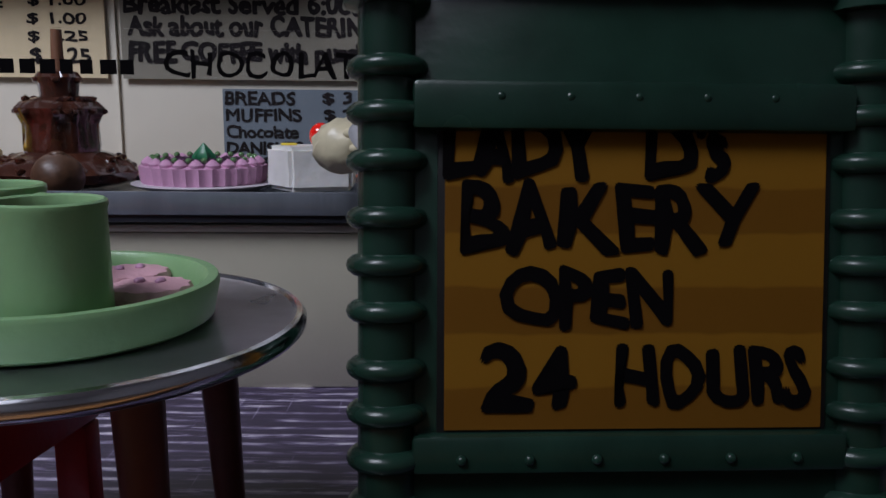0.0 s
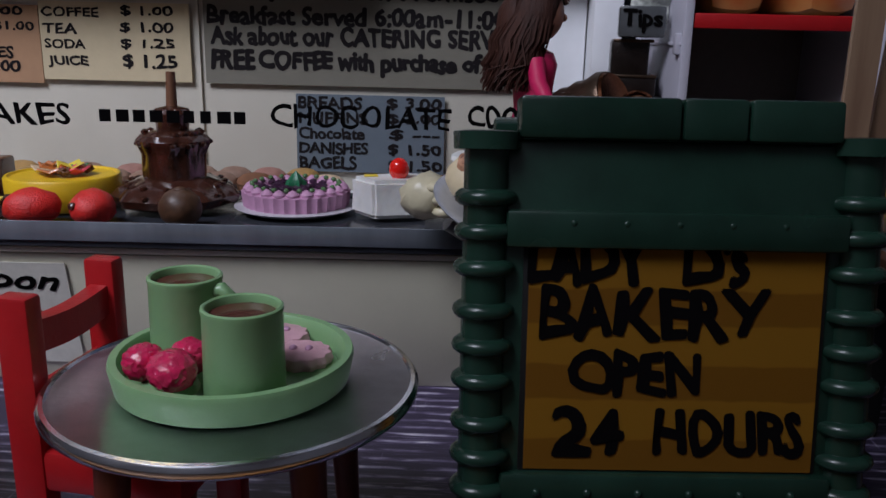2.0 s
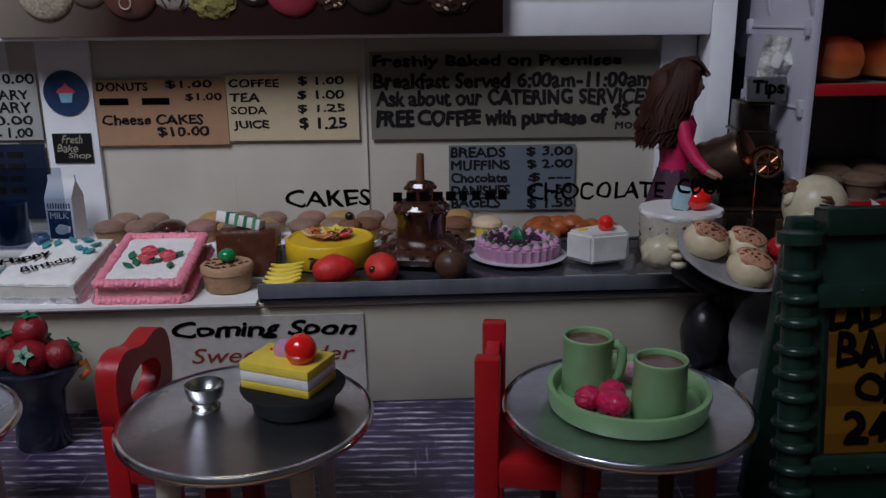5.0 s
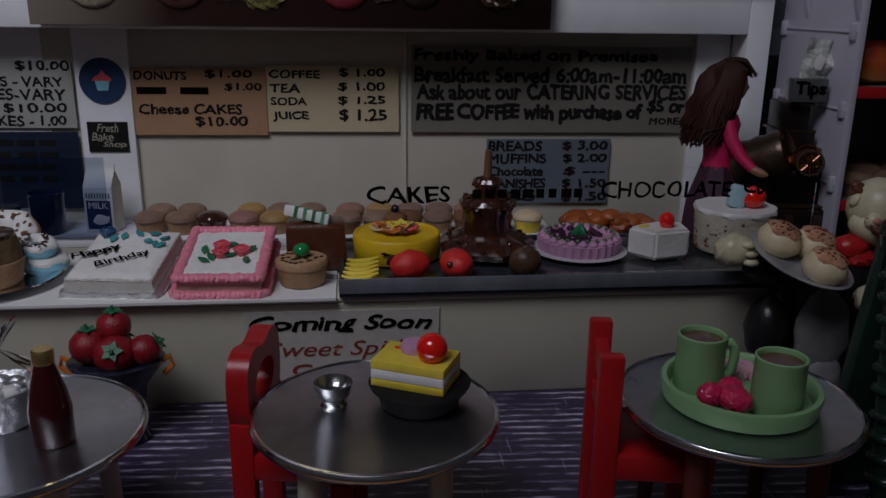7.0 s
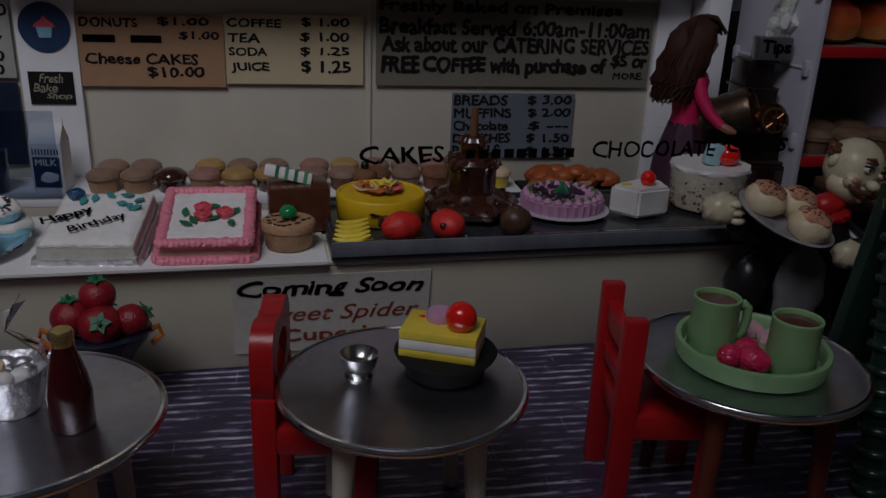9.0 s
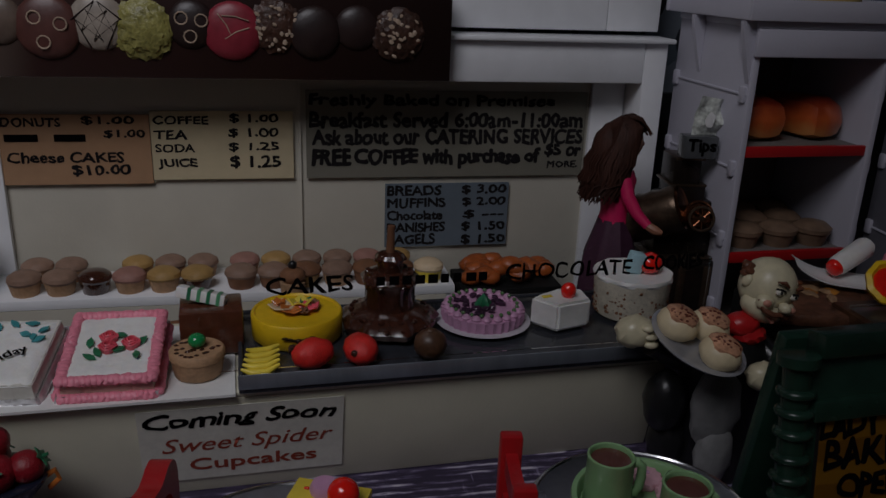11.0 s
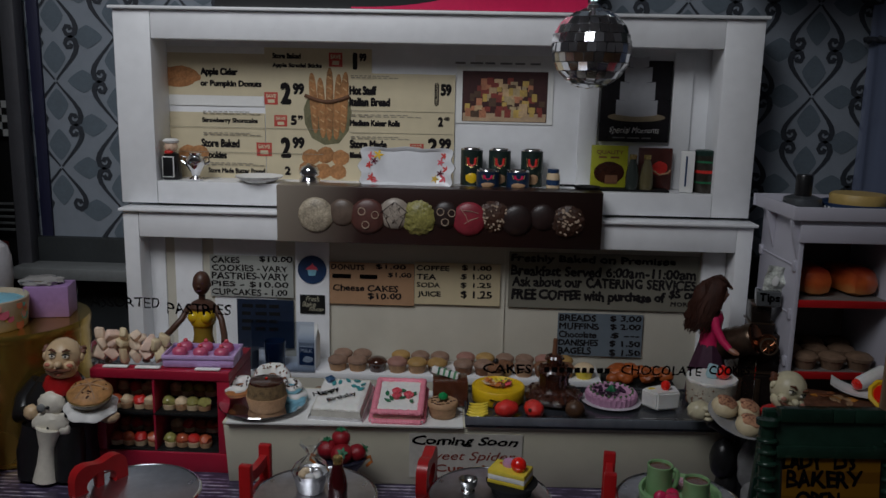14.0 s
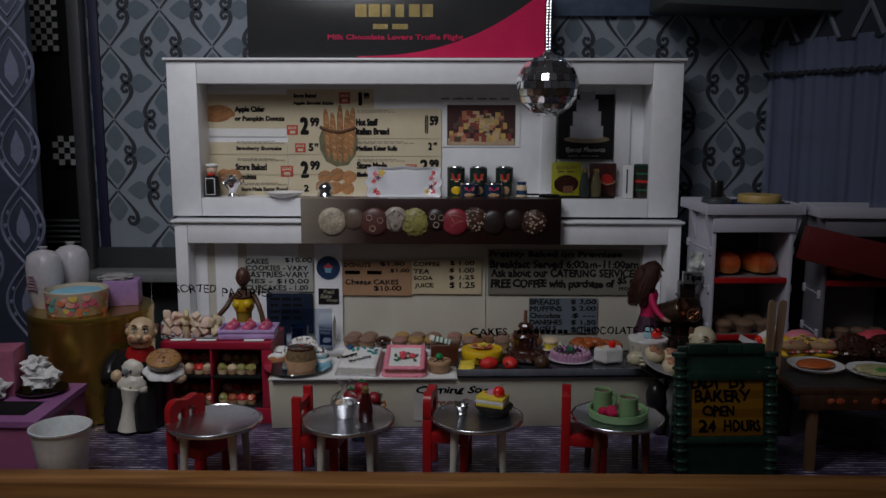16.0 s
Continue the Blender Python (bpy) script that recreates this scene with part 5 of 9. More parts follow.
pie = thing("cream_pie", "round lilac cream pie with dark berries and green beads", "pie", (0.0500, 0.3195, TRAYTOP - 0.0008))
pie.scale = (1.04, 1.04, 0.95)
b = bmesh.new()
lathe(b, [(0, 0), (0.0120, 0), (0.0146, 0.0010), (0.0156, 0.0016), (0.0150, 0.0018), (0, 0.0012)], 48)
part("clear_plate", b, mat("frosted_plate", (0.55, 0.52, 0.56), 0.3), pie)
b = bmesh.new()
lathe(b, [(0, 0.0012), (0.0128, 0.0012), (0.0132, 0.0030), (0.0134, 0.0058), (0.0105, 0.0066), (0.0100, 0.0058), (0, 0.0058)], 96, wobble=lambda a, i: 1 + 0.028 * math.cos(32 * a))
part("cream", b, LILAC, pie)
for k in range(22):
    a = k * 2 * math.pi / 22
    b = bmesh.new()
    lathe(b, [(0, 0), (0.0015, 0), (0.0016, 0.0006), (0.0009, 0.0014), (0, 0.0020)], 10, at=(0.0117 * math.cos(a), 0.0117 * math.sin(a), 0.0060))
    part("cream_peak", b, LILAC, pie)
b = bmesh.new()
rng = random.Random(9)
for k in range(46):
    a, r = rng.uniform(0, 6.28), 0.0092 * math.sqrt(rng.random())
    blob(b, (r * math.cos(a), r * math.sin(a), 0.0066), (0.0012, 0.0012, 0.0009), 0.3, 3, 1, seed=k)
part("berries", b, mat("dark_berries", (0.05, 0.018, 0.045), 0.3, vary=0.5), pie)
b = bmesh.new()
for k in range(22):
    a = (k + 0.5) * 2 * math.pi / 22
    blob(b, (0.0110 * math.cos(a), 0.0110 * math.sin(a), 0.0076), (0.0007, 0.0007, 0.0007), sub=2)
part("beads", b, mat("olive_pearl", (0.10, 0.20, 0.08), 0.15, coat=0.4), pie)
b = bmesh.new()
lathe(b, [(0.0028, 0.0062), (0.0022, 0.0075), (0.0023, 0.0078), (0.0014, 0.0092), (0, 0.0112)], 12, wobble=lambda a, i: 1 + 0.2 * math.cos(6 * a))
part("green_peak", b, LEAF, pie)

wedge = thing("cream_slice", "white cream cake wedge with a cherry on top", "cake", (0.0761, 0.3145, TRAYTOP), 12)
wedge.scale = (1, 1, 1.18)
b = bmesh.new()
vs = poly(b, [(-0.0105, 0.0030), (-0.0055, -0.0068), (0.0080, -0.0055), (0.0098, 0.0040), (0.0020, 0.0070)], 0.0082, "z")
bmesh.ops.bevel(b, geom=b.edges[:], offset=0.0008, segments=2, affect="EDGES")
bmesh.ops.subdivide_edges(b, edges=b.edges[:], cuts=2, use_grid_fill=True)
for v in b.verts:
    v.co += v.co.normalized() * 0.0004 * noise.noise(v.co * 500)
part("body", b, ICING, wedge)
b = bmesh.new()
blob(b, (0.0015, -0.0010, 0.0100), (0.0026, 0.0026, 0.0025), sub=3)
part("cherry", b, CHERRY, wedge, "glossy red cherry")
b = bmesh.new()
box(b, -0.0055, 0.0010, 0.0084, 0.0035, 0.0016, 0.0004, 0.0001)
part("fruit_piece", b, LEMON, wedge)

SPECK = mat("speckled_icing", (0.62, 0.57, 0.46), 0.7, vary=0.25, scale=900, bump=0.6, bump_scale=2600)
drum = thing("drum_cake", "tall white cake with speckled crumb side", "cake", (0.1044, 0.3222, TRAYTOP))
drum.scale = (1.035, 1.035, 1.05)
b = bmesh.new()
lathe(b, [(0, 0), (0.0118, 0), (0.0122, 0.0010), (0.0130, 0.0128), (0, 0.0128)], 56)
part("side", b, SPECK, drum)
b = bmesh.new()
rng = random.Random(15)
for k in range(150):
    a, z = rng.uniform(0, 6.28), 0.0005 + 0.0105 * rng.random() ** 1.6
    r = 0.0120 + 0.0008 * z / 0.0128
    blob(b, (r * math.cos(a), r * math.sin(a), z), (rng.uniform(0.0003, 0.0007),) * 3, 0.3, 3, 1, seed=k)
part("crumbs", b, BROWN, drum, "brown crumbs pressed into the side")
b = bmesh.new()
lathe(b, [(0.0129, 0.0122), (0.0133, 0.0132), (0.0129, 0.0142), (0.0110, 0.0140), (0, 0.0138)], 56, wobble=lambda a, i: 1 + 0.02 * math.cos(9 * a + i))
part("icing", b, ICING, drum)
b = bmesh.new()
box(b, -0.0040, 0.0005, 0.0172, 0.0052, 0.0045, 0.0070, 0.0008, m=None)
part("wafer", b, mat("pale_blue_candy", (0.40, 0.62, 0.68), 0.4), drum, m=pose(0, 0, 0, 6, 12, 0))
b = bmesh.new()
blob(b, (0.0048, -0.0015, 0.0172), (0.0042, 0.0042, 0.0036), 0.12, 2, 3)
part("berry", b, CHERRY, drum, "bright red berry")

# donut platter at the counter's end
dp = thing("platter", "round silver platter at the end of the counter", "platter", (-0.1385, 0.3030, TOP + 0.0002))
b = bmesh.new()
lathe(b, [(0, 0), (0.0165, 0), (0.0215, 0.0013), (0.0232, 0.0022), (0.0228, 0.0026), (0.0165, 0.0012), (0, 0.0010)], 56)
part("plate", b, CHROME, dp)


def donut(x, y, z, r, dough, icing, label, rx=0, ry=0, rz=0, sprinkles=None):
    t = thing("donut", label, "donut", m=pose(x, y, z, rx, ry, rz), group="donuts on the platter")
    b = bmesh.new()
    lathe(b, [(r * 0.30, r * 0.10), (r * 0.55, 0), (r * 0.9, r * 0.14), (r, r * 0.38), (r * 0.92, r * 0.60), (r * 0.62, r * 0.74), (r * 0.34, r * 0.58), (r * 0.26, r * 0.34), (r * 0.30, r * 0.10)], 32)
    part("dough", b, dough, t)
    b = bmesh.new()
    lathe(b, [(r * 0.95, r * 0.52), (r * 0.93, r * 0.64), (r * 0.80, r * 0.76), (r * 0.62, r * 0.80), (r * 0.40, r * 0.70), (r * 0.28, r * 0.50)], 32, wobble=lambda a, i: 1 + (0.05 * math.cos(5 * a) if i < 2 else 0))
    bmesh.ops.delete(b, geom=[f for f in b.faces if len(f.verts) > 4], context="FACES_ONLY")
    part("icing", b, icing, t)
    if sprinkles:
        b = bmesh.new()
        rg = random.Random(int(x * 1e4) + 7)
        for k in range(22):
            a, q = rg.uniform(0, 6.28), r * rg.uniform(0.4, 0.85)
            box(b, 0, 0, 0, 0.0013, 0.0006, 0.0005, m=Matrix.Translation((q * math.cos(a), q * math.sin(a), r * 0.80)) @ Matrix.Rotation(rg.uniform(0, 6.28), 4, "Z"))
        part("sprinkles", b, sprinkles, t)
    return t


DOUGH = mat("fried_dough", (0.50, 0.20, 0.07), 0.45, vary=0.2)
donut(-0.1515, 0.3075, TOP + 0.0055, 0.0092, DOUGH, ICING, "white iced donut with dark sprinkles", 8, -6, 0, CHOC)
donut(-0.1370, 0.3180, TOP + 0.0075, 0.0105, DOUGH, ICING, "white iced donut with orange glaze and sprinkles", 24, 4, 0, BROWN)
donut(-0.1245, 0.3120, TOP + 0.0012, 0.0078, SKY, ICING, "pale blue donut with white icing", 6, 10, 0)
donut(-0.1252, 0.3108, TOP + 0.0068, 0.0062, SKY, ICING, "small blue and white donut with dark sprinkles", 10, 10, 0, CHOC)
cc = thing("cupcake", "large chocolate topped cupcake in a tan case", "cupcake", (-0.1352, 0.2985, TOP + 0.0013))
b = bmesh.new()
lathe(b, [(0, 0), (0.0088, 0), (0.0094, 0.0006), (0.0108, 0.0070), (0.0106, 0.0076), (0, 0.0074)], 48)
part("case", b, TAN, cc)
b = bmesh.new()
lathe(b, [(0.0102, 0.0070), (0.0100, 0.0110), (0.0088, 0.0150), (0, 0.0152)], 48)
part("sponge", b, mat("nut_coating", (0.20, 0.13, 0.06), 0.8, vary=0.6, scale=1800, bump=0.9, bump_scale=2600), cc)
b = bmesh.new()
lathe(b, [(0.0090, 0.0145), (0.0088, 0.0156), (0.0070, 0.0162), (0, 0.0163)], 40)
part("topping", b, CHOC, cc)
b = bmesh.new()
blob(b, (0, 0.0, 0.0166), (0.0008, 0.0008, 0.0005), sub=2)
part("sprinkle", b, CHERRY, cc)


# ---- muffin shelf behind the counter ----
shelf = thing("muffin_shelf", "low white shelf with muffins behind the counter", "shelf", (-0.0950, 0.3990, 0))
b = bmesh.new()
box(b, 0, 0, 0.0272, 0.3000, 0.0300, 0.0040, 0.0004)
part("board", b, WHITE, shelf)
for x in (-0.148, 0.148):
    b = bmesh.new()
    box(b, x, 0, 0.0126, 0.003, 0.0285, 0.0252)
    part("side_panel", b, WHITE, shelf)
b = bmesh.new()
box(b, 0, -0.0145, 0.0126, 0.2925, 0.001, 0.0250)
part("apron", b, OFFWHITE, shelf)
b = bmesh.new()
box(b, -0.045, 0.360, 0.0095, 0.220, 0.038, 0.019, 0.0005)
tagged(part("step_shelf", b, BLACKMATT), "low dark step shelf behind the counter", "shelf")


def muffin(x, y, z, r, case, top, label):
    t = thing("muffin", label, "muffin", (x, y, z), group="muffins on the shelf")
    b = bmesh.new()
    lathe(b, [(0, 0), (r * 0.78, 0), (r * 0.80, 0.0002), (r * 0.98, r * 0.85), (0, r * 0.85)], 36, wobble=lambda a, i: 1 + 0.02 * math.cos(18 * a))
    part("case", b, case, t)
    b = bmesh.new()
    lathe(b, [(r * 0.98, r * 0.80), (r * 1.08, r * 0.98), (r * 1.02, r * 1.22), (r * 0.7, r * 1.45), (r * 0.3, r * 1.55), (0, r * 1.57)], 28, wobble=lambda a, i: 1 + 0.02 * math.cos(3 * a + x * 900))
    part("top", b, top, t)
    return t


BUFFTOP = mat("muffin_buff", (0.27, 0.165, 0.115), 0.6, vary=0.25, scale=300, bump=0.4)
PINKTOP = mat("muffin_pink", (0.33, 0.165, 0.13), 0.6, vary=0.2, scale=300, bump=0.4)
GOLDTOP = mat("muffin_gold", (0.40, 0.24, 0.08), 0.55, vary=0.2, scale=300, bump=0.4)
row = ((TAN, BUFFTOP), (TAN, BUFFTOP), (CHOC, CHOC), (TAN, PINKTOP), (TAN, GOLDTOP), (CHOC, GOLDTOP), (BROWN, BUFFTOP), (BROWN, BUFFTOP), (GOLDTOP, BROWN), (TAN, BUFFTOP), (BROWN, BROWN), (BROWN, BROWN), (LEMON, PALE))
names = {id(CHOC): "dark chocolate muffin on the white shelf", id(GOLDTOP): "golden muffin on the white shelf"}
for k, (case, top) in enumerate(row):
    x = -0.1130 + 0.0128 * k + (0.0042 if k > 5 else 0.0)
    muffin(x, 0.3915, 0.0292, 0.0060, case, top, names.get(id(top), "brown muffin in a paper case on the shelf"))
    if k not in (2, 12):
        muffin(x + 0.0012, 0.4060, 0.0292, 0.0058, TAN, (BUFFTOP, BUFFTOP, PINKTOP, GOLDTOP)[k % 4], "pale brown muffin at the back of the shelf")
fancy = thing("mushroom_cake", "small tan cake with a black berry cap", "cake", (-0.0118, 0.3800, 0.0190))
b = bmesh.new()
lathe(b, [(0, 0), (0.0040, 0), (0.0046, 0.0100), (0.0050, 0.0160), (0, 0.0162)], 28)
part("stem", b, TAN, fancy)
b = bmesh.new()
blob(b, (0, 0, 0.0185), (0.0050, 0.0050, 0.0034), 0.12, 2, 3)
part("cap", b, BROWN, fancy)
b = bmesh.new()
blob(b, (0, 0, 0.0228), (0.0018, 0.0018, 0.0020), 0.1, 2, 2)
part("berry", b, BLACK, fancy)
for k in range(11):
    b = bmesh.new()
    blob(b, (0, 0, 0.0048), (0.0072, 0.0066, 0.0050), 0.08, 2, 2, seed=k)
    solo("bun", b, (BROWN, ORANGE, CHOC, BROWN)[k % 4], "dark baked bun on the low step shelf", "bun", (-0.118 + 0.0158 * k, 0.3600, 0.0190), group="buns on the step shelf")
rng = random.Random(21)
DANISH = mat("dark_danish", (0.36, 0.085, 0.018), 0.4, vary=0.4, scale=300, bump=0.5)
pile = thing("danish_tray", "flat tray heaped with orange baked danishes", "pastries", (0.0800, 0.3960, 0.0))
b = bmesh.new()
box(b, 0, 0, 0.0135, 0.0440, 0.0260, 0.0270, 0.0006)
part("tray", b, BLACKMATT, pile)
for k in range(22):
    b = bmesh.new()
    u, v = rng.uniform(-0.018, 0.018), rng.uniform(-0.009, 0.009)
    blob(b, (u, v, 0.0300 + 0.0060 * (1 - abs(u) / 0.018) * rng.random()), (0.0052, 0.0040, 0.0034), 0.25, 2.5, 2, seed=k)
    part("danish", b, DANISH, pile)

# milk carton and blue cup beside the muffins
milk = thing("milk_carton", "white milk carton with a navy label", "carton", (-0.1325, 0.3965, 0.0292), -6)
b = bmesh.new()
box(b, 0, 0, 0.0095, 0.0120, 0.0100, 0.0190, 0.0003)
vs = poly(b, [(-0.0050, 0.0190), (0.0050, 0.0190), (0.0004, 0.0255), (0.0004, 0.0280), (-0.0004, 0.0280), (-0.0004, 0.0255)], 0.0118, "x")
bmesh.ops.translate(b, verts=vs, vec=(-0.0059, 0, 0))
part("carton", b, PAPER, milk)
b = bmesh.new()
box(b, 0, -0.0051, 0.0078, 0.0100, 0.0002, 0.0120)
part("label", b, NAVY, milk)
lettering("MILK", -0.0040, 0.0105, 0.0080, 0.0026, milk, PAPER, -0.0053, 0.02)
b = bmesh.new()
blob(b, (0.0008, -0.0052, 0.0058), (0.0032, 0.0002, 0.0022), 0.4, 3, 2)
part("picture", b, PAPER, milk)
for k in range(9):
    b = bmesh.new()
    box(b, -0.0046 + 0.00115 * k, -0.0051, 0.0158, 0.0005, 0.0002, 0.0022)
    part("stripe", b, NAVY, milk)
b = bmesh.new()
lathe(b, [(0, 0), (0.0058, 0), (0.0062, 0.0005), (0.0070, 0.0170), (0.0066, 0.0172), (0.0056, 0.0012), (0, 0.0012)], 32)
solo("tumbler", b, mat("blue_plastic", (0.012, 0.030, 0.075), 0.15, coat=0.4), "translucent blue plastic tumbler on the shelf", "cup", (-0.1540, 0.3930, 0.0292))
b = bmesh.new()
lathe(b, [(0, 0), (0.0050, 0), (0.0052, 0.0004), (0.0052, 0.0120), (0.0047, 0.0120), (0.0046, 0.0010), (0, 0.0010)], 28)
tube(b, [(0.0050, 0, 0.0100), (0.0078, 0, 0.0090), (0.0078, 0, 0.0045), (0.0050, 0, 0.0030)], 0.0008, 8)
solo("mug", b, mat("grey_glass", (0.10, 0.11, 0.13), 0.15, coat=0.4), "dark grey glass mug on the shelf", "mug", (-0.1690, 0.3900, 0.0292), 200)

cover = thing("clear_cover", "smoky clear plastic cover over carton and tumbler", "cover", (-0.1465, 0.3835, 0.0293))
b = bmesh.new()
box(b, 0, 0, 0.0165, 0.0400, 0.0005, 0.0330, 0.0001)
part("front_sheet", b, clear_plastic("smoky_sheet", (0.74, 0.78, 0.84), 0.05), cover)

# ---- on the upper shelf ----
SH = 0.1462
strip = thing("picture_strip", "long glossy box lid printed with a row of truffles", "box", (-0.0500, 0.3890, 0.1125))
b = bmesh.new()
box(b, 0, 0.0095, 0.01765, 0.2005, 0.0190, 0.0353, 0.0004)
m_, n_, l_, b_ = nodes_of("brown_print_with_sheen")
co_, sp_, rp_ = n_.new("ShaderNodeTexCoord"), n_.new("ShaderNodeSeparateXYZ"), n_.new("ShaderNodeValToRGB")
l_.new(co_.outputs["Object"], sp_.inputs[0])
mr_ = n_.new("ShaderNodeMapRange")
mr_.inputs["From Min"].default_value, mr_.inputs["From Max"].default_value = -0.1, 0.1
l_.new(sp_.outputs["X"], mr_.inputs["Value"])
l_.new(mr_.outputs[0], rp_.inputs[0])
# brown print; the pale left end is the lamp's sheen painted into the colour
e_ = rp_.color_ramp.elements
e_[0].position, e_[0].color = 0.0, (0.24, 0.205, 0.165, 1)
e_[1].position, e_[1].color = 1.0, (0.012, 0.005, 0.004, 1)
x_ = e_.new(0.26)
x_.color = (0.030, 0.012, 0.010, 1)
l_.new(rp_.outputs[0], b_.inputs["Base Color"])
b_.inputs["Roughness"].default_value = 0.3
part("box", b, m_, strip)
TR = {"pale": (0.40, 0.34, 0.25), "dim": (0.12, 0.085, 0.065), "milk": (0.085, 0.032, 0.026), "white": (0.34, 0.29, 0.24), "green": (0.23, 0.21, 0.06), "dark": (0.022, 0.011, 0.010), "pink": (0.24, 0.022, 0.036), "nut": (0.050, 0.022, 0.014), "chip": (0.40, 0.30, 0.22)}
TM = {k: mat("printed_truffle_" + k, c, 0.4, vary=0.6 if k in ("nut", "green", "pale") else 0.35, scale=900 if k in ("nut", "green", "pale") else 250, bump=0.7 if k in ("nut", "green", "pale") else 0.1) for k, c in TR.items()}
rng = random.Random(17)
for x, r, kind, back in ((-0.0758, 0.0102, "pale", 0), (-0.0594, 0.0080, "dim", 1), (-0.0434, 0.0102, "milk", 0), (-0.0268, 0.0092, "white", 1), (-0.0118, 0.0096, "green", 0), (0.0047, 0.0082, "dark", 1), (0.0191, 0.0098, "pink", 0), (0.0341, 0.0090, "nut", 1), (0.0485, 0.0090, "dark", 0), (0.0642, 0.0078, "dark", 1), (0.0795, 0.0090, "nut", 0)):
    b = bmesh.new()
    r *= 1.08
    blob(b, (0, 0, 0), (r, 0.0034, r), 0.20 if kind in ("nut", "green") else 0.02, 9 if kind in ("nut", "green") else 3, 4, seed=x * 50)
    tr = part("printed_truffle", b, TM[kind], strip, at=(x, 0.0006 if back else -0.0001, 0.0172 + (0.0020 if back else 0)))
    if kind in ("dark", "milk") and x < 0.03:
        for q in range(3):
            b = bmesh.new()
            tube(b, [(0.0022 * math.cos(a * 0.628), -0.0001, 0.0022 * math.sin(a * 0.628)) for a in range(11)], 0.0003, 6)
            part("icing_ring", b, TM["chip"], tr, at=(r * 0.45 * math.cos(q * 2.1 + x * 90), -0.0031, r * 0.45 * math.sin(q * 2.1 + x * 90)))
    if kind == "white":
        for turn in (38, -38):
            b = bmesh.new()
            tube(b, [((-0.75 + 0.25 * q) * r, -0.0002 * (3 - abs(q - 3)), (0.55 if q % 2 else -0.55) * r) for q in range(7)], 0.00035, 6)
            part("icing_line", b, TM["dark"], tr, m=pose(0, -0.0026, 0, 0, turn, 0))
    if kind == "pink":
        for dx, dz, turn in ((-0.25, 0.2, 60), (0.15, -0.05, -25), (0.1, 0.45, 10)):
            b = bmesh.new()
            tube(b, [(-r * 0.45, 0, 0), (0, -0.0003, r * 0.06), (r * 0.45, 0, 0)], 0.00022, 6)
            part("icing_line", b, TM["chip"], tr, m=pose(dx * r, -0.0031, dz * r, 0, turn, 0))
    if kind == "nut":
        for q in range(30):
            a, d = rng.uniform(0, 6.28), r * 0.92 * math.sqrt(rng.random())
            b = bmesh.new()
            blob(b, (0, 0, 0), (rng.uniform(0.0005, 0.0013), 0.0004, rng.uniform(0.0005, 0.0010)), 0.3, 2, 1, seed=q, m=pose(0, 0, 0, 0, rng.uniform(0, 90), 0))
            part("nut_chip", b, TM["chip"], tr, at=(d * math.cos(a), -0.0034 * math.sqrt(max(0.0, 1 - (d / r) ** 2)) - 0.0002, d * math.sin(a)))

box_top = thing("chocolate_box", "dark glossy chocolate box with a magenta sweep", "box", (-0.0772, 0.4120, 0.2547))
b = bmesh.new()
box(b, 0, 0.0140, 0.0300, 0.2306, 0.0280, 0.0600, 0.0006)
part("box", b, mat("charcoal_gloss_print", (0.035, 0.036, 0.037), 0.25, vary=0.35, scale=14), box_top)
b = bmesh.new()
curve = [(-0.030 + 0.1447 * i / 24, 0.0016 + 0.050 * (i / 24) ** 2.4) for i in range(25)]
poly(b, curve + [(0.1147, 0.0006), (-0.030, 0.0006)], 0.0002)
part("magenta_sweep", b, MAGENTA, box_top, at=(0, -0.0002, 0))
bars(-0.0315, 0.0310, 0.0620, 0.0095, box_top, GOLDFOIL, -0.0003, 6, 2)
bars(-0.0180, 0.0218, 0.0300, 0.0040, box_top, GOLDFOIL, -0.0003, 2, 5)
lettering("Milk Chocolate Lovers Truffle Flight", -0.0530, 0.0128, 0.1050, 0.0052, box_top, MAGENTA, -0.0003, 0.02)


def tin(x, y, r, h, body, group, label):
    t = thing("food_tin", label, "tin", (x, y, SH), group=group)
    b = bmesh.new()
    lathe(b, [(0, 0), (r * 0.96, 0), (r, 0.0004), (r, h - 0.0004), (r * 0.97, h), (r * 0.92, h - 0.0005), (0, h - 0.0006)], 36)
    part("can", b, CHROME, t)
    b = bmesh.new()
    lathe(b, [(r * 1.01, 0.0008), (r * 1.01, h - 0.0010)], 36)
    bmesh.ops.delete(b, geom=[f for f in b.faces if len(f.verts) > 4], context="FACES_ONLY")
    part("label", b, body, t)
    b = bmesh.new()
    vs = poly(b, [(-0.0040, h * 0.80), (0.0040, h * 0.80), (0.0036, h * 0.58), (0, h * 0.50), (-0.0036, h * 0.58)], 0.0003)
    for v in vs:
        v.co.y += -math.sqrt(max(0, (r * 1.02) ** 2 - v.co.x ** 2)) - 0.0002
    part("emblem", b, GOLDFOIL, t)
    b = bmesh.new()
    vs = poly(b, [(-0.0031, h * 0.77), (0.0031, h * 0.77), (0.0028, h * 0.60), (0, h * 0.54), (-0.0028, h * 0.60)], 0.0003)
    for v in vs:
        v.co.y += -math.sqrt(max(0, (r * 1.02) ** 2 - v.co.x ** 2)) - 0.0004
    part("emblem_field", b, MAGENTA if h < 0.015 else BERRY, t)
    b = bmesh.new()
    vs = blob(b, (0, 0, h * 0.24), (r * 0.6, 0.0008, h * 0.14), 0.3, 3, 2, seed=x * 99)
    for v in vs:
        v.co.y += -math.sqrt(max(0, (r * 1.0) ** 2 - v.co.x ** 2))
    part("fruit_print", b, YELLOW if x < -0.02 else TAN, t)
    return t


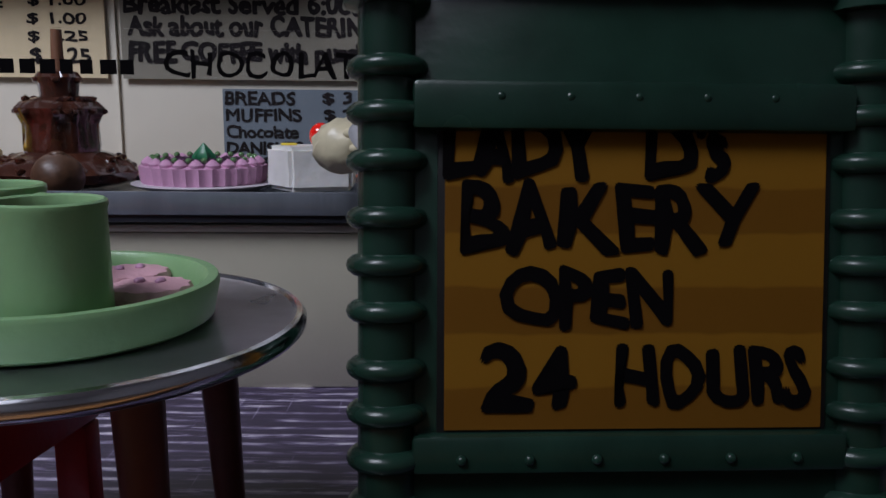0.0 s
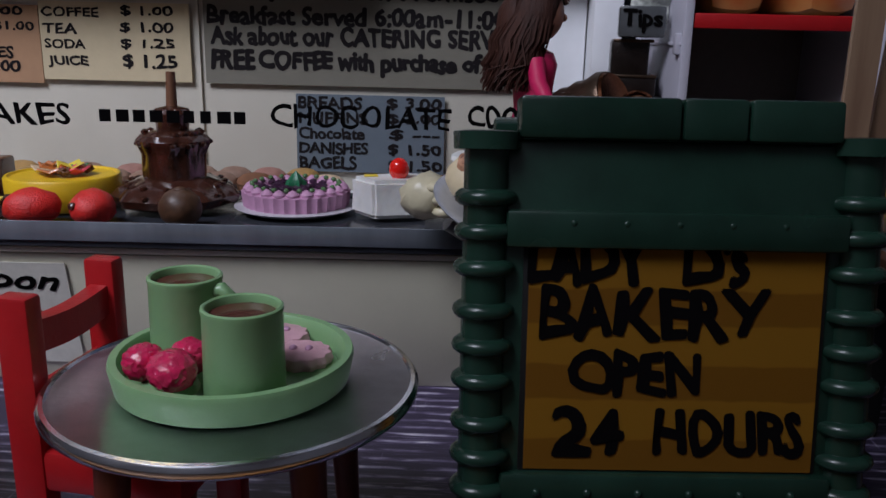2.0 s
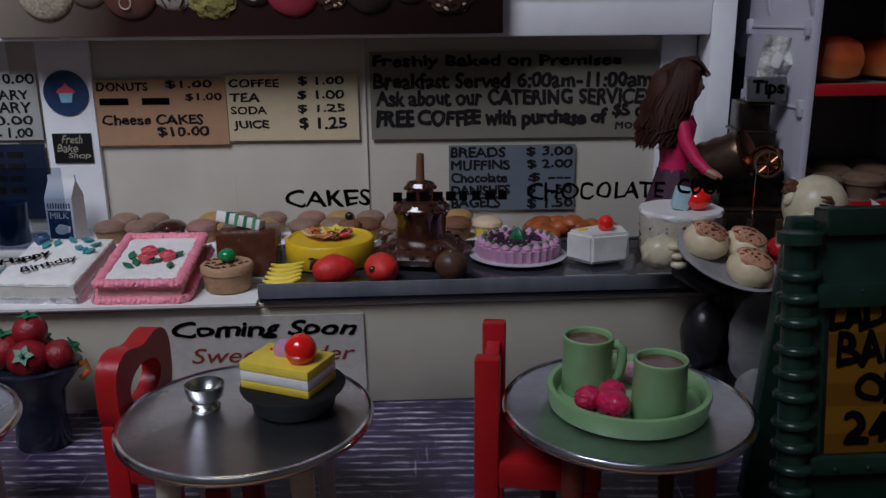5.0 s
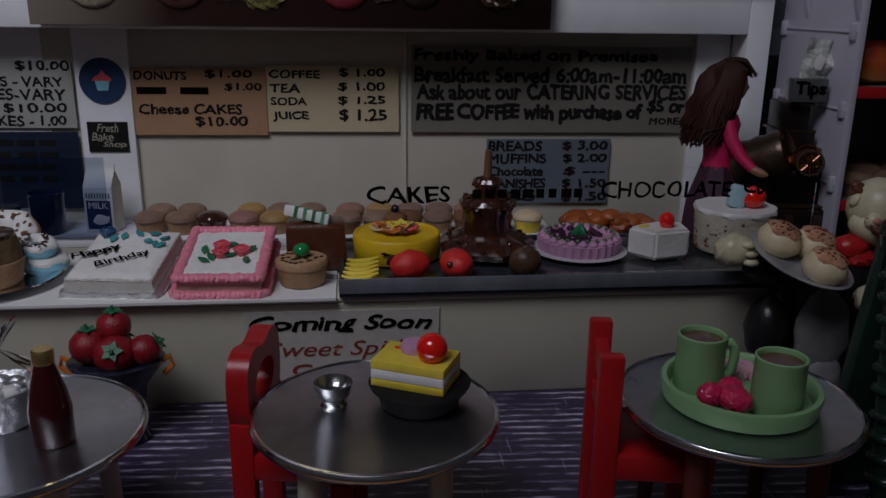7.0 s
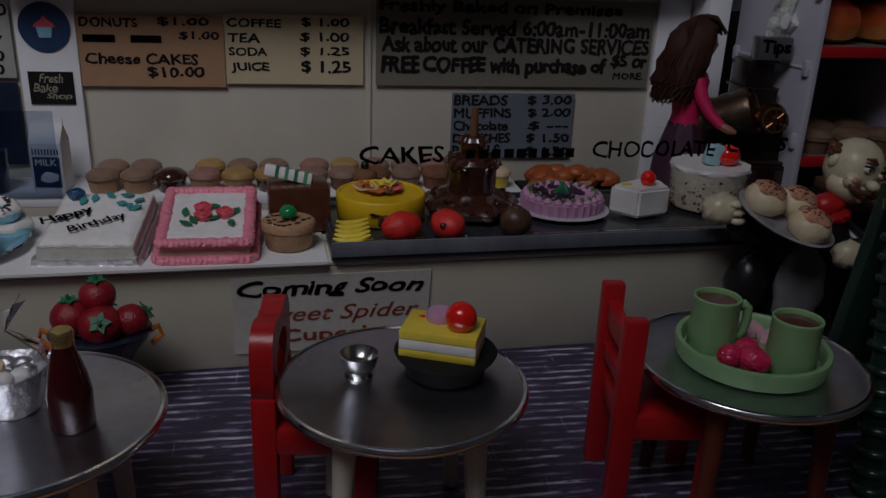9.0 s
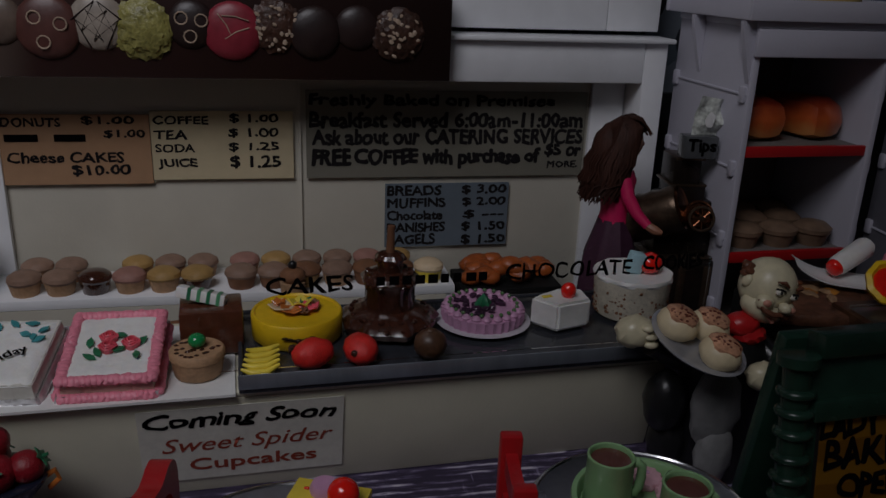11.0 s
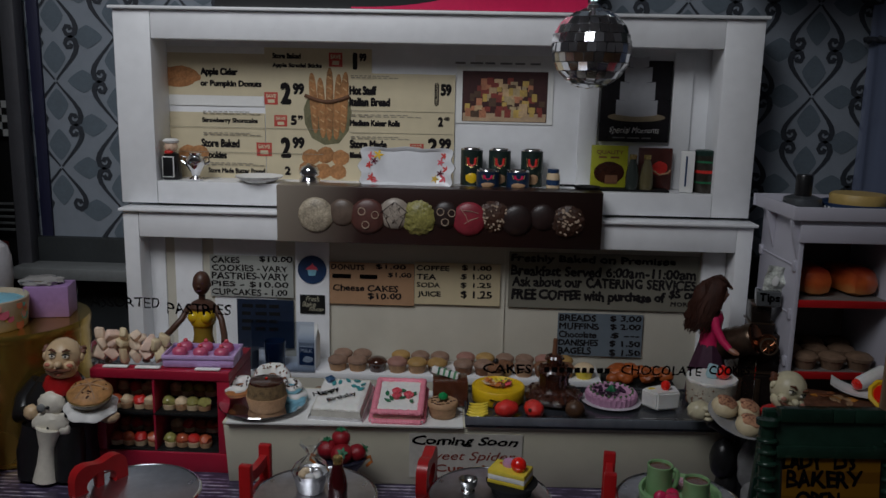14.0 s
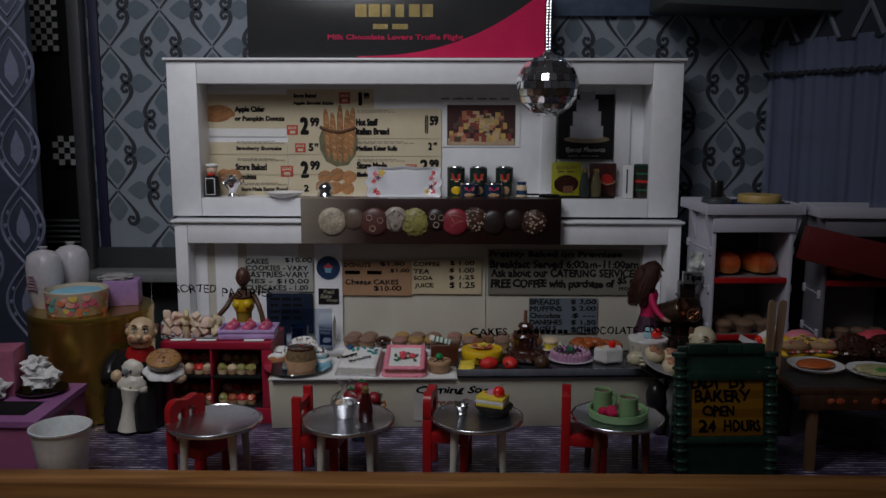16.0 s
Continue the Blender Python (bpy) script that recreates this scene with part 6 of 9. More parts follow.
DARKLABEL = mat("dark_green_label", (0.014, 0.026, 0.022), 0.35, vary=0.3)
BLUELABEL = mat("deep_blue_label", (0.012, 0.03, 0.07), 0.35, vary=0.4, scale=300)
for x in (-0.0305, -0.0125, 0.0083):
    tin(x, 0.4225, 0.0070, 0.0245, DARKLABEL, "tall tins on the upper shelf", "tall dark green food tin with a red emblem")
for x in (-0.0200, -0.0008):
    tin(x, 0.4110, 0.0072, 0.0120, BLUELABEL, "low tins on the upper shelf", "low dark blue food tin with a silver rim")
jar = thing("condiment_jar", "small cream jar with a navy lid and label", "jar", (0.0218, 0.4160, SH))
b = bmesh.new()
lathe(b, [(0, 0), (0.0040, 0), (0.0042, 0.0005), (0.0042, 0.0090), (0.0034, 0.0105), (0, 0.0105)], 28)
part("jar", b, PALE, jar)
b = bmesh.new()
lathe(b, [(0, 0.0105), (0.0036, 0.0105), (0.0036, 0.0128), (0, 0.0130)], 28)
part("lid", b, NAVY, jar)
b = bmesh.new()
lathe(b, [(0.00428, 0.0028), (0.00428, 0.0062)], 28)
part("label", b, NAVY, jar)
pan = thing("skillet", "small black skillet lying on the shelf", "pan", (0.0430, 0.4110, SH))
b = bmesh.new()
lathe(b, [(0, 0), (0.0070, 0), (0.0084, 0.0030), (0.0080, 0.0031), (0.0066, 0.0008), (0, 0.0008)], 36)
part("pan", b, BLACKMATT, pan)
b = bmesh.new()
box(b, -0.0125, 0, 0.0032, 0.0100, 0.0028, 0.0014, 0.0005)
part("handle", b, BLACKMATT, pan)
book = thing("cook_book", "yellow booklet with a picture of a dark cake", "book", (0.0585, 0.4270, SH), 0)
b = bmesh.new()
box(b, 0, 0, 0.0140, 0.0235, 0.0022, 0.0280, 0.0003)
part("cover", b, mat("lime_yellow_cover", (0.46, 0.47, 0.03), 0.4, vary=0.1), book)
lettering("QUALITY", -0.0085, 0.0220, 0.0170, 0.0030, book, BROWN, -0.0013, 0.02)
bars(-0.0070, 0.0198, 0.0150, 0.0012, book, BROWN, -0.0012, 2, 3)
b = bmesh.new()
blob(b, (0, -0.0012, 0.0105), (0.0098, 0.0003, 0.0072), 0.05, 2, 3)
part("printed_cake", b, CHOC, book)
b = bmesh.new()
box(b, 0.0015, -0.0016, 0.0062, 0.0080, 0.0002, 0.0055)
part("printed_slice", b, BROWN, book)
book = thing("cook_book", "dark red booklet with a picture of fruit", "book", (0.0880, 0.4280, SH), 0)
b = bmesh.new()
box(b, 0, 0, 0.0135, 0.0215, 0.0022, 0.0270, 0.0003)
part("cover", b, mat("dark_red_cover", (0.07, 0.018, 0.014), 0.35, vary=0.5, scale=200), book)
b = bmesh.new()
blob(b, (0.0030, -0.0012, 0.0140), (0.0050, 0.0002, 0.0045), 0.1, 2, 3)
part("printed_fruit", b, BERRY, book)
b = bmesh.new()
tube(b, [(-0.0020, -0.0013, 0.0130), (0.003, -0.0013, 0.0098), (0.0085, -0.0013, 0.0110), (0.0100, -0.0013, 0.0130)], 0.0006, 8)
part("printed_ribbon", b, TAN, book)
for x, tint in ((0.0722, (0.035, 0.045, 0.04)), (0.0812, (0.13, 0.11, 0.055))):
    t = thing("oil_bottle", "small dark glass bottle with a gold cap", "bottle", (x, 0.4180, SH), group="bottles on the upper shelf")
    b = bmesh.new()
    lathe(b, [(0, 0), (0.0040, 0), (0.0043, 0.0006), (0.0044, 0.0080), (0.0034, 0.0150), (0.0022, 0.0185), (0.0020, 0.0205), (0, 0.0205)], 30)
    part("glass", b, mat("bottle_glass", tint, 0.15, coat=0.4, bump=0), t)
    b = bmesh.new()
    lathe(b, [(0, 0.0203), (0.0022, 0.0203), (0.0022, 0.0232), (0, 0.0234)], 20)
    part("cap", b, GOLDFOIL, t)
b = bmesh.new()
box(b, 0.0712, 0.4210, SH + 0.0006, 0.0480, 0.0160, 0.0012, 0.0003)
tagged(part("mat", b, BLACKMATT), "thin dark mat under the bottles", "mat")
keg = thing("cocoa_tin", "dark green and red cocoa tin with lid", "tin", (0.1190, 0.4210, SH))
b = bmesh.new()
lathe(b, [(0, 0), (0.0070, 0), (0.0073, 0.0006), (0.0073, 0.0238), (0, 0.0238)], 36)
part("can", b, mat("green_red_print", (0.030, 0.026, 0.020), 0.3, vary=0.9, scale=130), keg)
b = bmesh.new()
lathe(b, [(0, 0.0236), (0.0075, 0.0236), (0.0075, 0.0262), (0.0068, 0.0270), (0, 0.0270)], 36)
part("lid", b, mat("dark_green_lid", (0.012, 0.035, 0.028), 0.3), keg)
for z, w in ((0.0060, 0.0012), (0.0125, 0.0018), (0.0190, 0.0012)):
    b = bmesh.new()
    lathe(b, [(0.00742, z), (0.00742, z + w)], 36)
    part("band", b, BERRY if w > 0.0015 else LEAF, keg)
packet = thing("flour_packet", "white paper packet with blue print", "packet", (0.1068, 0.4190, SH), -14)
b = bmesh.new()
box(b, 0, 0, 0.0130, 0.0085, 0.0075, 0.0260, 0.0005)
part("packet", b, PAPER, packet)
bars(-0.0012, 0.0040, 0.0016, 0.0190, packet, NAVY, -0.0041, 1, 4)
plate = thing("painted_plate", "scalloped white china tray painted with leaves", "plate", m=pose(-0.0715, 0.4040, SH, -10, 0, -1))
b = bmesh.new()
n = 96
rim = []
for k in range(n):
    a = 2 * math.pi * k / n
    c, s = math.cos(a), math.sin(a)
    q = ((abs(c) / 0.0298) ** 7 + (abs(s) / 0.0124) ** 7) ** (-1 / 7) * (1 + 0.045 * math.cos(8 * math.atan2(s / 0.0124, c / 0.0298)))
    rim.append((q * c, 0.0130 + q * s))
rings = []
for scale_, yy in ((1.0, 0.0), (0.985, -0.0009), (0.90, -0.0004), (0.80, 0.0010), (0.0, 0.0012)):
    rings.append([b.verts.new((x * scale_, yy, 0.0130 + (z - 0.0130) * scale_)) for x, z in rim] if scale_ else None)
for p, q in zip(rings, rings[1:]):
    if q:
        for k in range(n):
            b.faces.new((p[k], p[(k + 1) % n], q[(k + 1) % n], q[k]))
b.faces.new(rings[3])
back = [b.verts.new((v.co.x * 0.99, 0.0022, v.co.z)) for v in rings[0]]
for k in range(n):
    b.faces.new((rings[0][k], back[k], back[(k + 1) % n], rings[0][(k + 1) % n]))
b.faces.new(back)
part("china", b, mat("white_china", (0.76, 0.77, 0.80), 0.24, vary=0.03, bump=0.12, bump_scale=220), plate)
MAROON = mat("maroon_glaze", (0.12, 0.012, 0.03), 0.25)
for k, (x, z, s, material) in enumerate(((-0.0235, 0.0195, 0.0032, ROSE), (-0.0180, 0.0205, 0.0035, YELLOW), (-0.0240, 0.0140, 0.0028, BERRY), (-0.0225, 0.0060, 0.0034, BERRY), (0.0238, 0.0205, 0.0030, BERRY), (0.0250, 0.0120, 0.0030, BERRY), (0.0240, 0.0065, 0.0040, ROSE), (0.0180, 0.0060, 0.0026, YELLOW), (-0.0205, 0.0165, 0.0026, MAROON), (-0.0258, 0.0085, 0.0026, MAROON), (-0.0200, 0.0040, 0.0022, ROSE), (0.0215, 0.0165, 0.0026, ROSE), (0.0265, 0.0170, 0.0022, MAROON), (0.0212, 0.0095, 0.0026, MAROON), (0.0268, 0.0080, 0.0020, ROSE))):
    b = bmesh.new()
    pts = []
    for q in range(20):
        a = 2 * math.pi * q / 20
        rr = s * (0.62 + 0.38 * math.cos(5 * a))
        pts.append((rr * math.cos(a), rr * math.sin(a)))
    poly(b, pts, 0.0003)
    part("painted_leaf", b, material, plate, at=(x, 0.0005, z))
figure = bmesh.new()
lathe(figure, [(0, 0), (0.0058, 0), (0.0062, 0.0010), (0.0058, 0.0120), (0.0048, 0.0165), (0.0020, 0.0180), (0, 0.0180)], 24, mi=0)
blob(figure, (0, -0.0004, 0.0212), (0.0042, 0.0040, 0.0044), 0.1, 2, 2, mi=1)
lathe(figure, [(0.0044, 0.0235), (0.0052, 0.0250), (0.0040, 0.0262), (0, 0.0265)], 16, mi=2)
box(figure, 0, -0.0062, 0.0085, 0.0078, 0.0020, 0.0135, 0.0006, mi=2)
blob(figure, (0, -0.0048, 0.0178), (0.0030, 0.0018, 0.0014), 0.2, 2, 2, mi=3)
blob(figure, (0, -0.0048, 0.0204), (0.0008, 0.0008, 0.0008), 0, 1, 1, mi=1)
solo("figurine", figure, [BLACK, FACE, PAPER, BERRY], "tiny chef figurine in black with white apron", "figurine", (-0.2265, 0.4200, SH))
pot2 = thing("silver_pot", "small bulbous silver pot with two handles", "pot", (-0.2098, 0.4170, SH))
b = bmesh.new()
lathe(b, [(0, 0), (0.0042, 0), (0.0044, 0.0008), (0.0022, 0.0028), (0.0036, 0.0058), (0.0062, 0.0100), (0.0067, 0.0128), (0.0052, 0.0150), (0.0036, 0.0160), (0.0044, 0.0178), (0, 0.0174)], 36)
part("body", b, CHROME, pot2)
for s in (-1, 1):
    b = bmesh.new()
    tube(b, [(s * 0.0060, 0, 0.0146), (s * 0.0086, 0, 0.0152), (s * 0.0092, 0, 0.0122), (s * 0.0060, 0, 0.0100)], 0.0007, 8)
    part("handle", b, CHROME, pot2)
b = bmesh.new()
lathe(b, [(0, 0), (0.0095, 0), (0.0150, 0.0030), (0.0155, 0.0040), (0.0146, 0.0038), (0.0090, 0.0010), (0, 0.0008)], 40)
solo("dish", b, PAPER, "shallow white dish on the shelf", "dish", (-0.1680, 0.4170, SH))
pot3 = thing("silver_canister", "small round silver canister with a knob lid", "canister", (-0.1345, 0.4140, SH))
b = bmesh.new()
lathe(b, [(0, 0), (0.0060, 0), (0.0067, 0.0014), (0.0062, 0.0034), (0.0050, 0.0048), (0.0064, 0.0060), (0.0066, 0.0084), (0.0052, 0.0108), (0.0026, 0.0120), (0.0016, 0.0130), (0, 0.0132)], 32)
part("body", b, CHROME, pot3)
for x, w in ((0.0445, 0.0120), (0.1040, 0.0125)):
    bm = bmesh.new()
    box(bm, 0, 0, 0.0435, w, 0.0030, 0.0870, 0.0005)
    tagged(part("upright_strip", bm, WHITE, None, "", (x, 0.4355, SH)), "white painted upright strip in the shelf", "strip")
for x, z, w, h in ((-0.2030, 0.1985, 0.0680, 0.0095), (0.0, 0.2255, 0.06, 0.0085), (-0.2, 0.2295, 0.07, 0.0050)):
    bm = bmesh.new()
    box(bm, 0, 0, 0, w, 0.0006, h)
    tagged(part("paper_patch", bm, PAPER, None, "", (x, 0.4366, z)), "blank white paper patch on the back board", "paper")

# ---- mirror ball on its bead chain ----
ball = thing("mirror_ball", "mirror-tiled disco ball on a silver bead chain", "mirror ball", (0.0359, 0.3717, 0.2321))
b = bmesh.new()
blob(b, (0, 0, 0), (0.0213, 0.0213, 0.0213), sub=3)
part("core", b, mat("ball_core", (0.3, 0.3, 0.32), 0.4, metal=0.6), ball)
MIRROR = mat("mirror_tile", (0.93, 0.94, 0.96), 0.12, metal=1.0, vary=0.05, bump=0)
rng = random.Random(4)
rows_ = 13
for i in range(rows_):
    th = math.pi * (i + 0.5) / rows_
    count = max(6, int(round(26 * math.sin(th))))
    half_w, half_h = math.pi * 0.0219 * math.sin(th) / count * 0.93, 0.0219 * math.pi / rows_ / 2 * 0.93
    b = bmesh.new()
    box(b, 0, 0, 0, half_h * 2, half_w * 2, 0.0010)
    first = part("tile", b, MIRROR, ball, smooth=0)
    for k in range(count):
        tile = first if k == 0 else new("tile", first.data)
        tile.parent = ball
        tile.matrix_basis = Matrix.Rotation(2 * math.pi * k / count, 4, "Z") @ Matrix.Rotation(th, 4, "Y") @ Matrix.Translation((0, 0, 0.0217)) @ Matrix.Rotation(rng.uniform(-0.15, 0.15), 4, "X") @ Matrix.Rotation(rng.uniform(-0.15, 0.15), 4, "Y")
b = bmesh.new()
lathe(b, [(0.0040, 0.0210), (0.0042, 0.0235), (0.0020, 0.0250), (0.0008, 0.0265), (0, 0.0266)], 24)
part("cap", b, CHROME, ball)
b = bmesh.new()
for s in (-1, 1):
    for k in range(58):
        blob(b, (s * 0.0011, 0, 0.0262 + 0.0022 * k), (0.0011, 0.0011, 0.0011), sub=1)
part("bead_chain", b, CHROME, ball)
b = bmesh.new()
tube(b, [(-0.46, 0.3717, 0.3880), (0.34, 0.3717, 0.3880)], 0.0030, 12)
tagged(part("hanging_rod", b, STEEL), "plain metal rod that carries the chain", "rod")

# ---- red pastry case with trays on top ----
LIME = mat("lime_jelly", (0.30, 0.28, 0.085), 0.25, vary=0.35, scale=700, bump=0.4)
TANGERINE = mat("tangerine_jelly", (0.44, 0.095, 0.040), 0.25, vary=0.35, scale=700, bump=0.4)
case = thing("pastry_case", "crimson display case with two glazed pastry shelves", "display case", (-0.1935, 0.3000, 0))
W2, D2, H2 = 0.0755, 0.0440, 0.0575


def case_piece(name, cx, cy, cz, sx, sy, sz, material=CASE_RED):
    b = bmesh.new()
    box(b, cx, cy, cz, sx, sy, sz, 0.0005)
    return part(name, b, material, case)


case_piece("base", 0, D2 / 2, 0.0055, W2, D2, 0.0110)
case_piece("top", 0, D2 / 2, H2 - 0.0025, W2, D2, 0.0050)
case_piece("back", 0, D2 - 0.001, 0.0320, W2 - 0.001, 0.002, 0.0415)
for s in (-1, 1):
    case_piece("side", s * (W2 / 2 - 0.0035), D2 / 2 - 0.001, 0.0318, 0.0070, D2 - 0.003, 0.0411)
case_piece("divider", -0.004, 0.0160, 0.0318, 0.0014, 0.0300, 0.0411)
case_piece("shelf", 0, 0.0190, 0.0325, W2 - 0.0145, 0.0360, 0.0020, BLACKMATT)
for z in (0.0350, 0.0135):
    case_piece("riser", 0, 0.0190, z, W2 - 0.0145, 0.0090, 0.0034, BLACKMATT)
case_piece("shelf", 0, 0.0190, 0.0115, W2 - 0.0145, 0.0360, 0.0010, BLACKMATT)
b = bmesh.new()
box(b, 0, 0.0006, 0.0318, W2 - 0.0142, 0.0004, 0.0408)
part("glass", b, CLEAR, case).visible_shadow = False
rng = random.Random(8)
for level, z in ((0, 0.0122), (1, 0.0337)):
    for r in range(2):
        for k in range(8):
            x = (-0.0275 if k < 4 else 0.0010) + 0.0066 * (k % 4) + (0.0012 if k > 3 else 0)
            t = thing("pastry", "tiny glazed fruit pastry inside the red case", "pastry", (-0.1935 + x + rng.uniform(-0.0004, 0.0004), 0.3070 + 0.0115 * r, z + 0.0038 * r), rng.uniform(0, 90), group="pastries in the red case")
            t.scale = (1.26, 1.35, 1.9)
            b = bmesh.new()
            lathe(b, [(0, 0), (0.0025, 0), (0.0028, 0.0014), (0, 0.0014)], 10)
            part("case", b, (PALE, TAN)[(k + r) % 2], t)
            b = bmesh.new()
            blob(b, (0, 0, 0.0020), (0.0028, 0.0028, 0.0017), 0.35, 2.6, 2, seed=k + 9 * r)
            part("topping", b, ((TANGERINE, TANGERINE, BERRY, TANGERINE) if level == 0 and k != 4 else (LIME, PALE, LIME, LIME) if k > 3 else (TANGERINE, PALE, BERRY, PALE))[(k + r) % 4], t)

front = thing("case_glass", "clear plastic sheet on the case, hand lettered in black", "sheet", (-0.1950, 0.3030, 0.0576))
b = bmesh.new()
box(b, 0, 0.0003, 0.0220, 0.0830, 0.0004, 0.044)
part("sheet", b, CLEAR, front).visible_shadow = False
lettering("ASSORTED", -0.0345, 0.0335, 0.0375, 0.0058, front, INK, 0.0, 0.004, 0.2)
lettering("PASTRIES", 0.0065, 0.0310, 0.0340, 0.0058, front, INK, 0.0, 0.01, 0.2)

SHORTBREAD = [mat("shortbread", c, 0.6, vary=0.15, scale=500, bump=0.3) for c in ((0.72, 0.56, 0.42), (0.76, 0.55, 0.44), (0.66, 0.54, 0.34))]
tub = thing("cookie_tub", "clear plastic tub heaped with pale cookies", "tub", (-0.2130, 0.3150, 0.0577))
b = bmesh.new()
box(b, 0, 0, 0.0065, 0.0400, 0.0190, 0.0130, 0.0015)
bmesh.ops.delete(b, geom=[f for f in b.faces if f.normal.z > 0.9 and f.calc_area() > 1e-4], context="FACES_ONLY")
part("tub", b, GLASSY, tub).visible_shadow = False
rng = random.Random(2)
for k in range(28):
    b = bmesh.new()
    box(b, 0, 0, 0, rng.uniform(0.0055, 0.0085), rng.uniform(0.0045, 0.0065), rng.uniform(0.0036, 0.0050), 0.0013)
    for v in b.verts:
        v.co += v.co.normalized() * 0.0016 * noise.noise(v.co * 260 + Vector((k, 0, 0)))
    layer = k // 12
    part("cookie", b, SHORTBREAD[k % 3], tub, m=pose(-0.0155 + 0.0062 * (k % 6) + rng.uniform(-0.001, 0.001), -0.0045 + 0.009 * ((k // 6) % 2), 0.0045 + 0.0055 * layer + rng.uniform(0, 0.0015), rng.uniform(0, 180), rng.uniform(0, 180), rng.uniform(0, 180)))
lav = thing("cupcake_tray", "lavender plastic tray of six pink cupcakes", "tray", (-0.1745, 0.3160, 0.0577), 3)
b = bmesh.new()
box(b, 0, 0, 0.0026, 0.0390, 0.0225, 0.0052, 0.0018)
rim = bmesh.new()
for x, y, w, q in ((0, -0.0108, 0.0390, 0.0014), (0, 0.0108, 0.0390, 0.0014), (-0.0190, 0, 0.0014, 0.0202), (0.0190, 0, 0.0014, 0.0202)):
    box(rim, x, y, 0.0060, w, q, 0.0024, 0.0005)
part("rim", rim, mat("lavender_rim", (0.52, 0.36, 0.64), 0.25, coat=0.3), lav)
part("tray", b, mat("lavender_plastic", (0.50, 0.33, 0.62), 0.25, coat=0.3), lav)
for k in range(6):
    c = thing("cupcake", "pink frosted cupcake with a red cherry", "cupcake", (-0.1745 - 0.0115 + 0.0115 * (k % 3), 0.3115 + 0.0095 * (k // 3), 0.0629), group="cupcakes in the lavender tray")
    c.scale = (0.84, 0.84, 0.8)
    b = bmesh.new()
    lathe(b, [(0, 0), (0.0040, 0), (0.0048, 0.0022), (0.0042, 0.0044), (0.0022, 0.0058), (0, 0.0062)], 22, wobble=lambda a, i: 1 + 0.03 * math.cos(7 * a))
    part("frosting", b, mat("deep_pink_frosting", (0.55, 0.10, 0.19), 0.3, vary=0.15), c)
    b = bmesh.new()
    blob(b, (0, 0, 0.0068), (0.0015, 0.0015, 0.0014), sub=2)
    part("cherry", b, ROSE, c)
for x in (-0.2180, -0.2005, -0.1680):
    b = bmesh.new()
    box(b, 0, 0, 0.0006, 0.0135, 0.0035, 0.0008, 0.0002)
    solo("paper_strip", b, PAPER, "narrow white paper strip on the case", "paper", (x, 0.2995 + 0.0035, 0.0577), 2, group="paper strips on the case")

# ---- dolls and resin cooks ----
d = bmesh.new()
lathe(d, [(0.0075, 0.0), (0.0090, 0.008), (0.0120, 0.030), (0.0105, 0.048), (0.0068, 0.0605), (0.0062, 0.063), (0, 0.064)], 28, mi=0, wobble=lambda a, i: 1 + 0.06 * math.cos(8 * a))
lathe(d, [(0.0063, 0.0610), (0.0056, 0.066), (0.0064, 0.074), (0.0072, 0.079), (0.0058, 0.0825), (0.0024, 0.084), (0, 0.084)], 24, mi=1)
tube(d, [(0.000, -0.0062, 0.0805), (0.0010, -0.0085, 0.0740), (0.0040, -0.0115, 0.0680), (0.0075, -0.0150, 0.0640)], 0.0024, 10, mi=1, taper=[0.0028, 0.0027, 0.0023, 0.0019])
tube(d, [(0.0075, -0.0150, 0.0640), (0.0098, -0.0172, 0.0628), (0.0120, -0.0185, 0.0622)], 0.0016, 8, mi=2, taper=[0.0017, 0.0018, 0.0008])
tube(d, [(0, 0, 0.083), (0.0004, 0, 0.0875)], 0.0021, 10, mi=2)
blob(d, (0.0022, 0, 0.0938), (0.0062, 0.0058, 0.0078), 0.03, 1, 3, mi=2)
blob(d, (0.0082, 0, 0.0928), (0.0012, 0.0010, 0.0012), 0, 1, 2, mi=2)
blob(d, (0.0004, 0, 0.0962), (0.0072, 0.0067, 0.0072), 0.05, 2, 3, mi=3)
blob(d, (-0.0050, 0, 0.0875), (0.0072, 0.0072, 0.0135), 0.10, 2, 3, mi=3, seed=2)
rng = random.Random(21)
for k in range(620):
    a = rng.uniform(0.50, 5.78)
    c, sn = math.cos(a), math.sin(a)
    w = rng.uniform(0.85, 1.25)
    low = rng.uniform(-0.001, 0.006)
    sway = rng.uniform(-0.0016, 0.0016)
    tube(d, [(0.0010 + 0.0022 * c, 0.002 * sn, 0.1033), (0.0004 + 0.0070 * c, 0.0066 * sn, 0.0995), (-0.0012 + 0.0080 * c, 0.0076 * sn, 0.0935), (-0.0040 + 0.0072 * w * c + sway, 0.0078 * w * sn, 0.0860), (-0.0058 + 0.0072 * w * c - sway, 0.0076 * w * sn, 0.0790), (-0.0068 + 0.0060 * w * c + 2 * sway, 0.0066 * w * sn + sway, 0.0715 + low)], 0.0006, 4, mi=3, taper=[0.0003, 0.0005, 0.0005, 0.00045, 0.0004, 0.0002])
for k in range(44):
    y = rng.uniform(-0.0055, 0.0055)
    tube(d, [(0.0010, y * 0.4, 0.1035), (0.0050, y * 0.9, 0.1025 + rng.uniform(0, 0.0012)), (0.0078, y * 1.1, 0.0995), (0.0084 + rng.uniform(0, 0.001), y * 1.2, 0.0975 + rng.uniform(-0.001, 0.001))], 0.0006, 4, mi=3, taper=[0.0004, 0.0005, 0.0004, 0.0002])
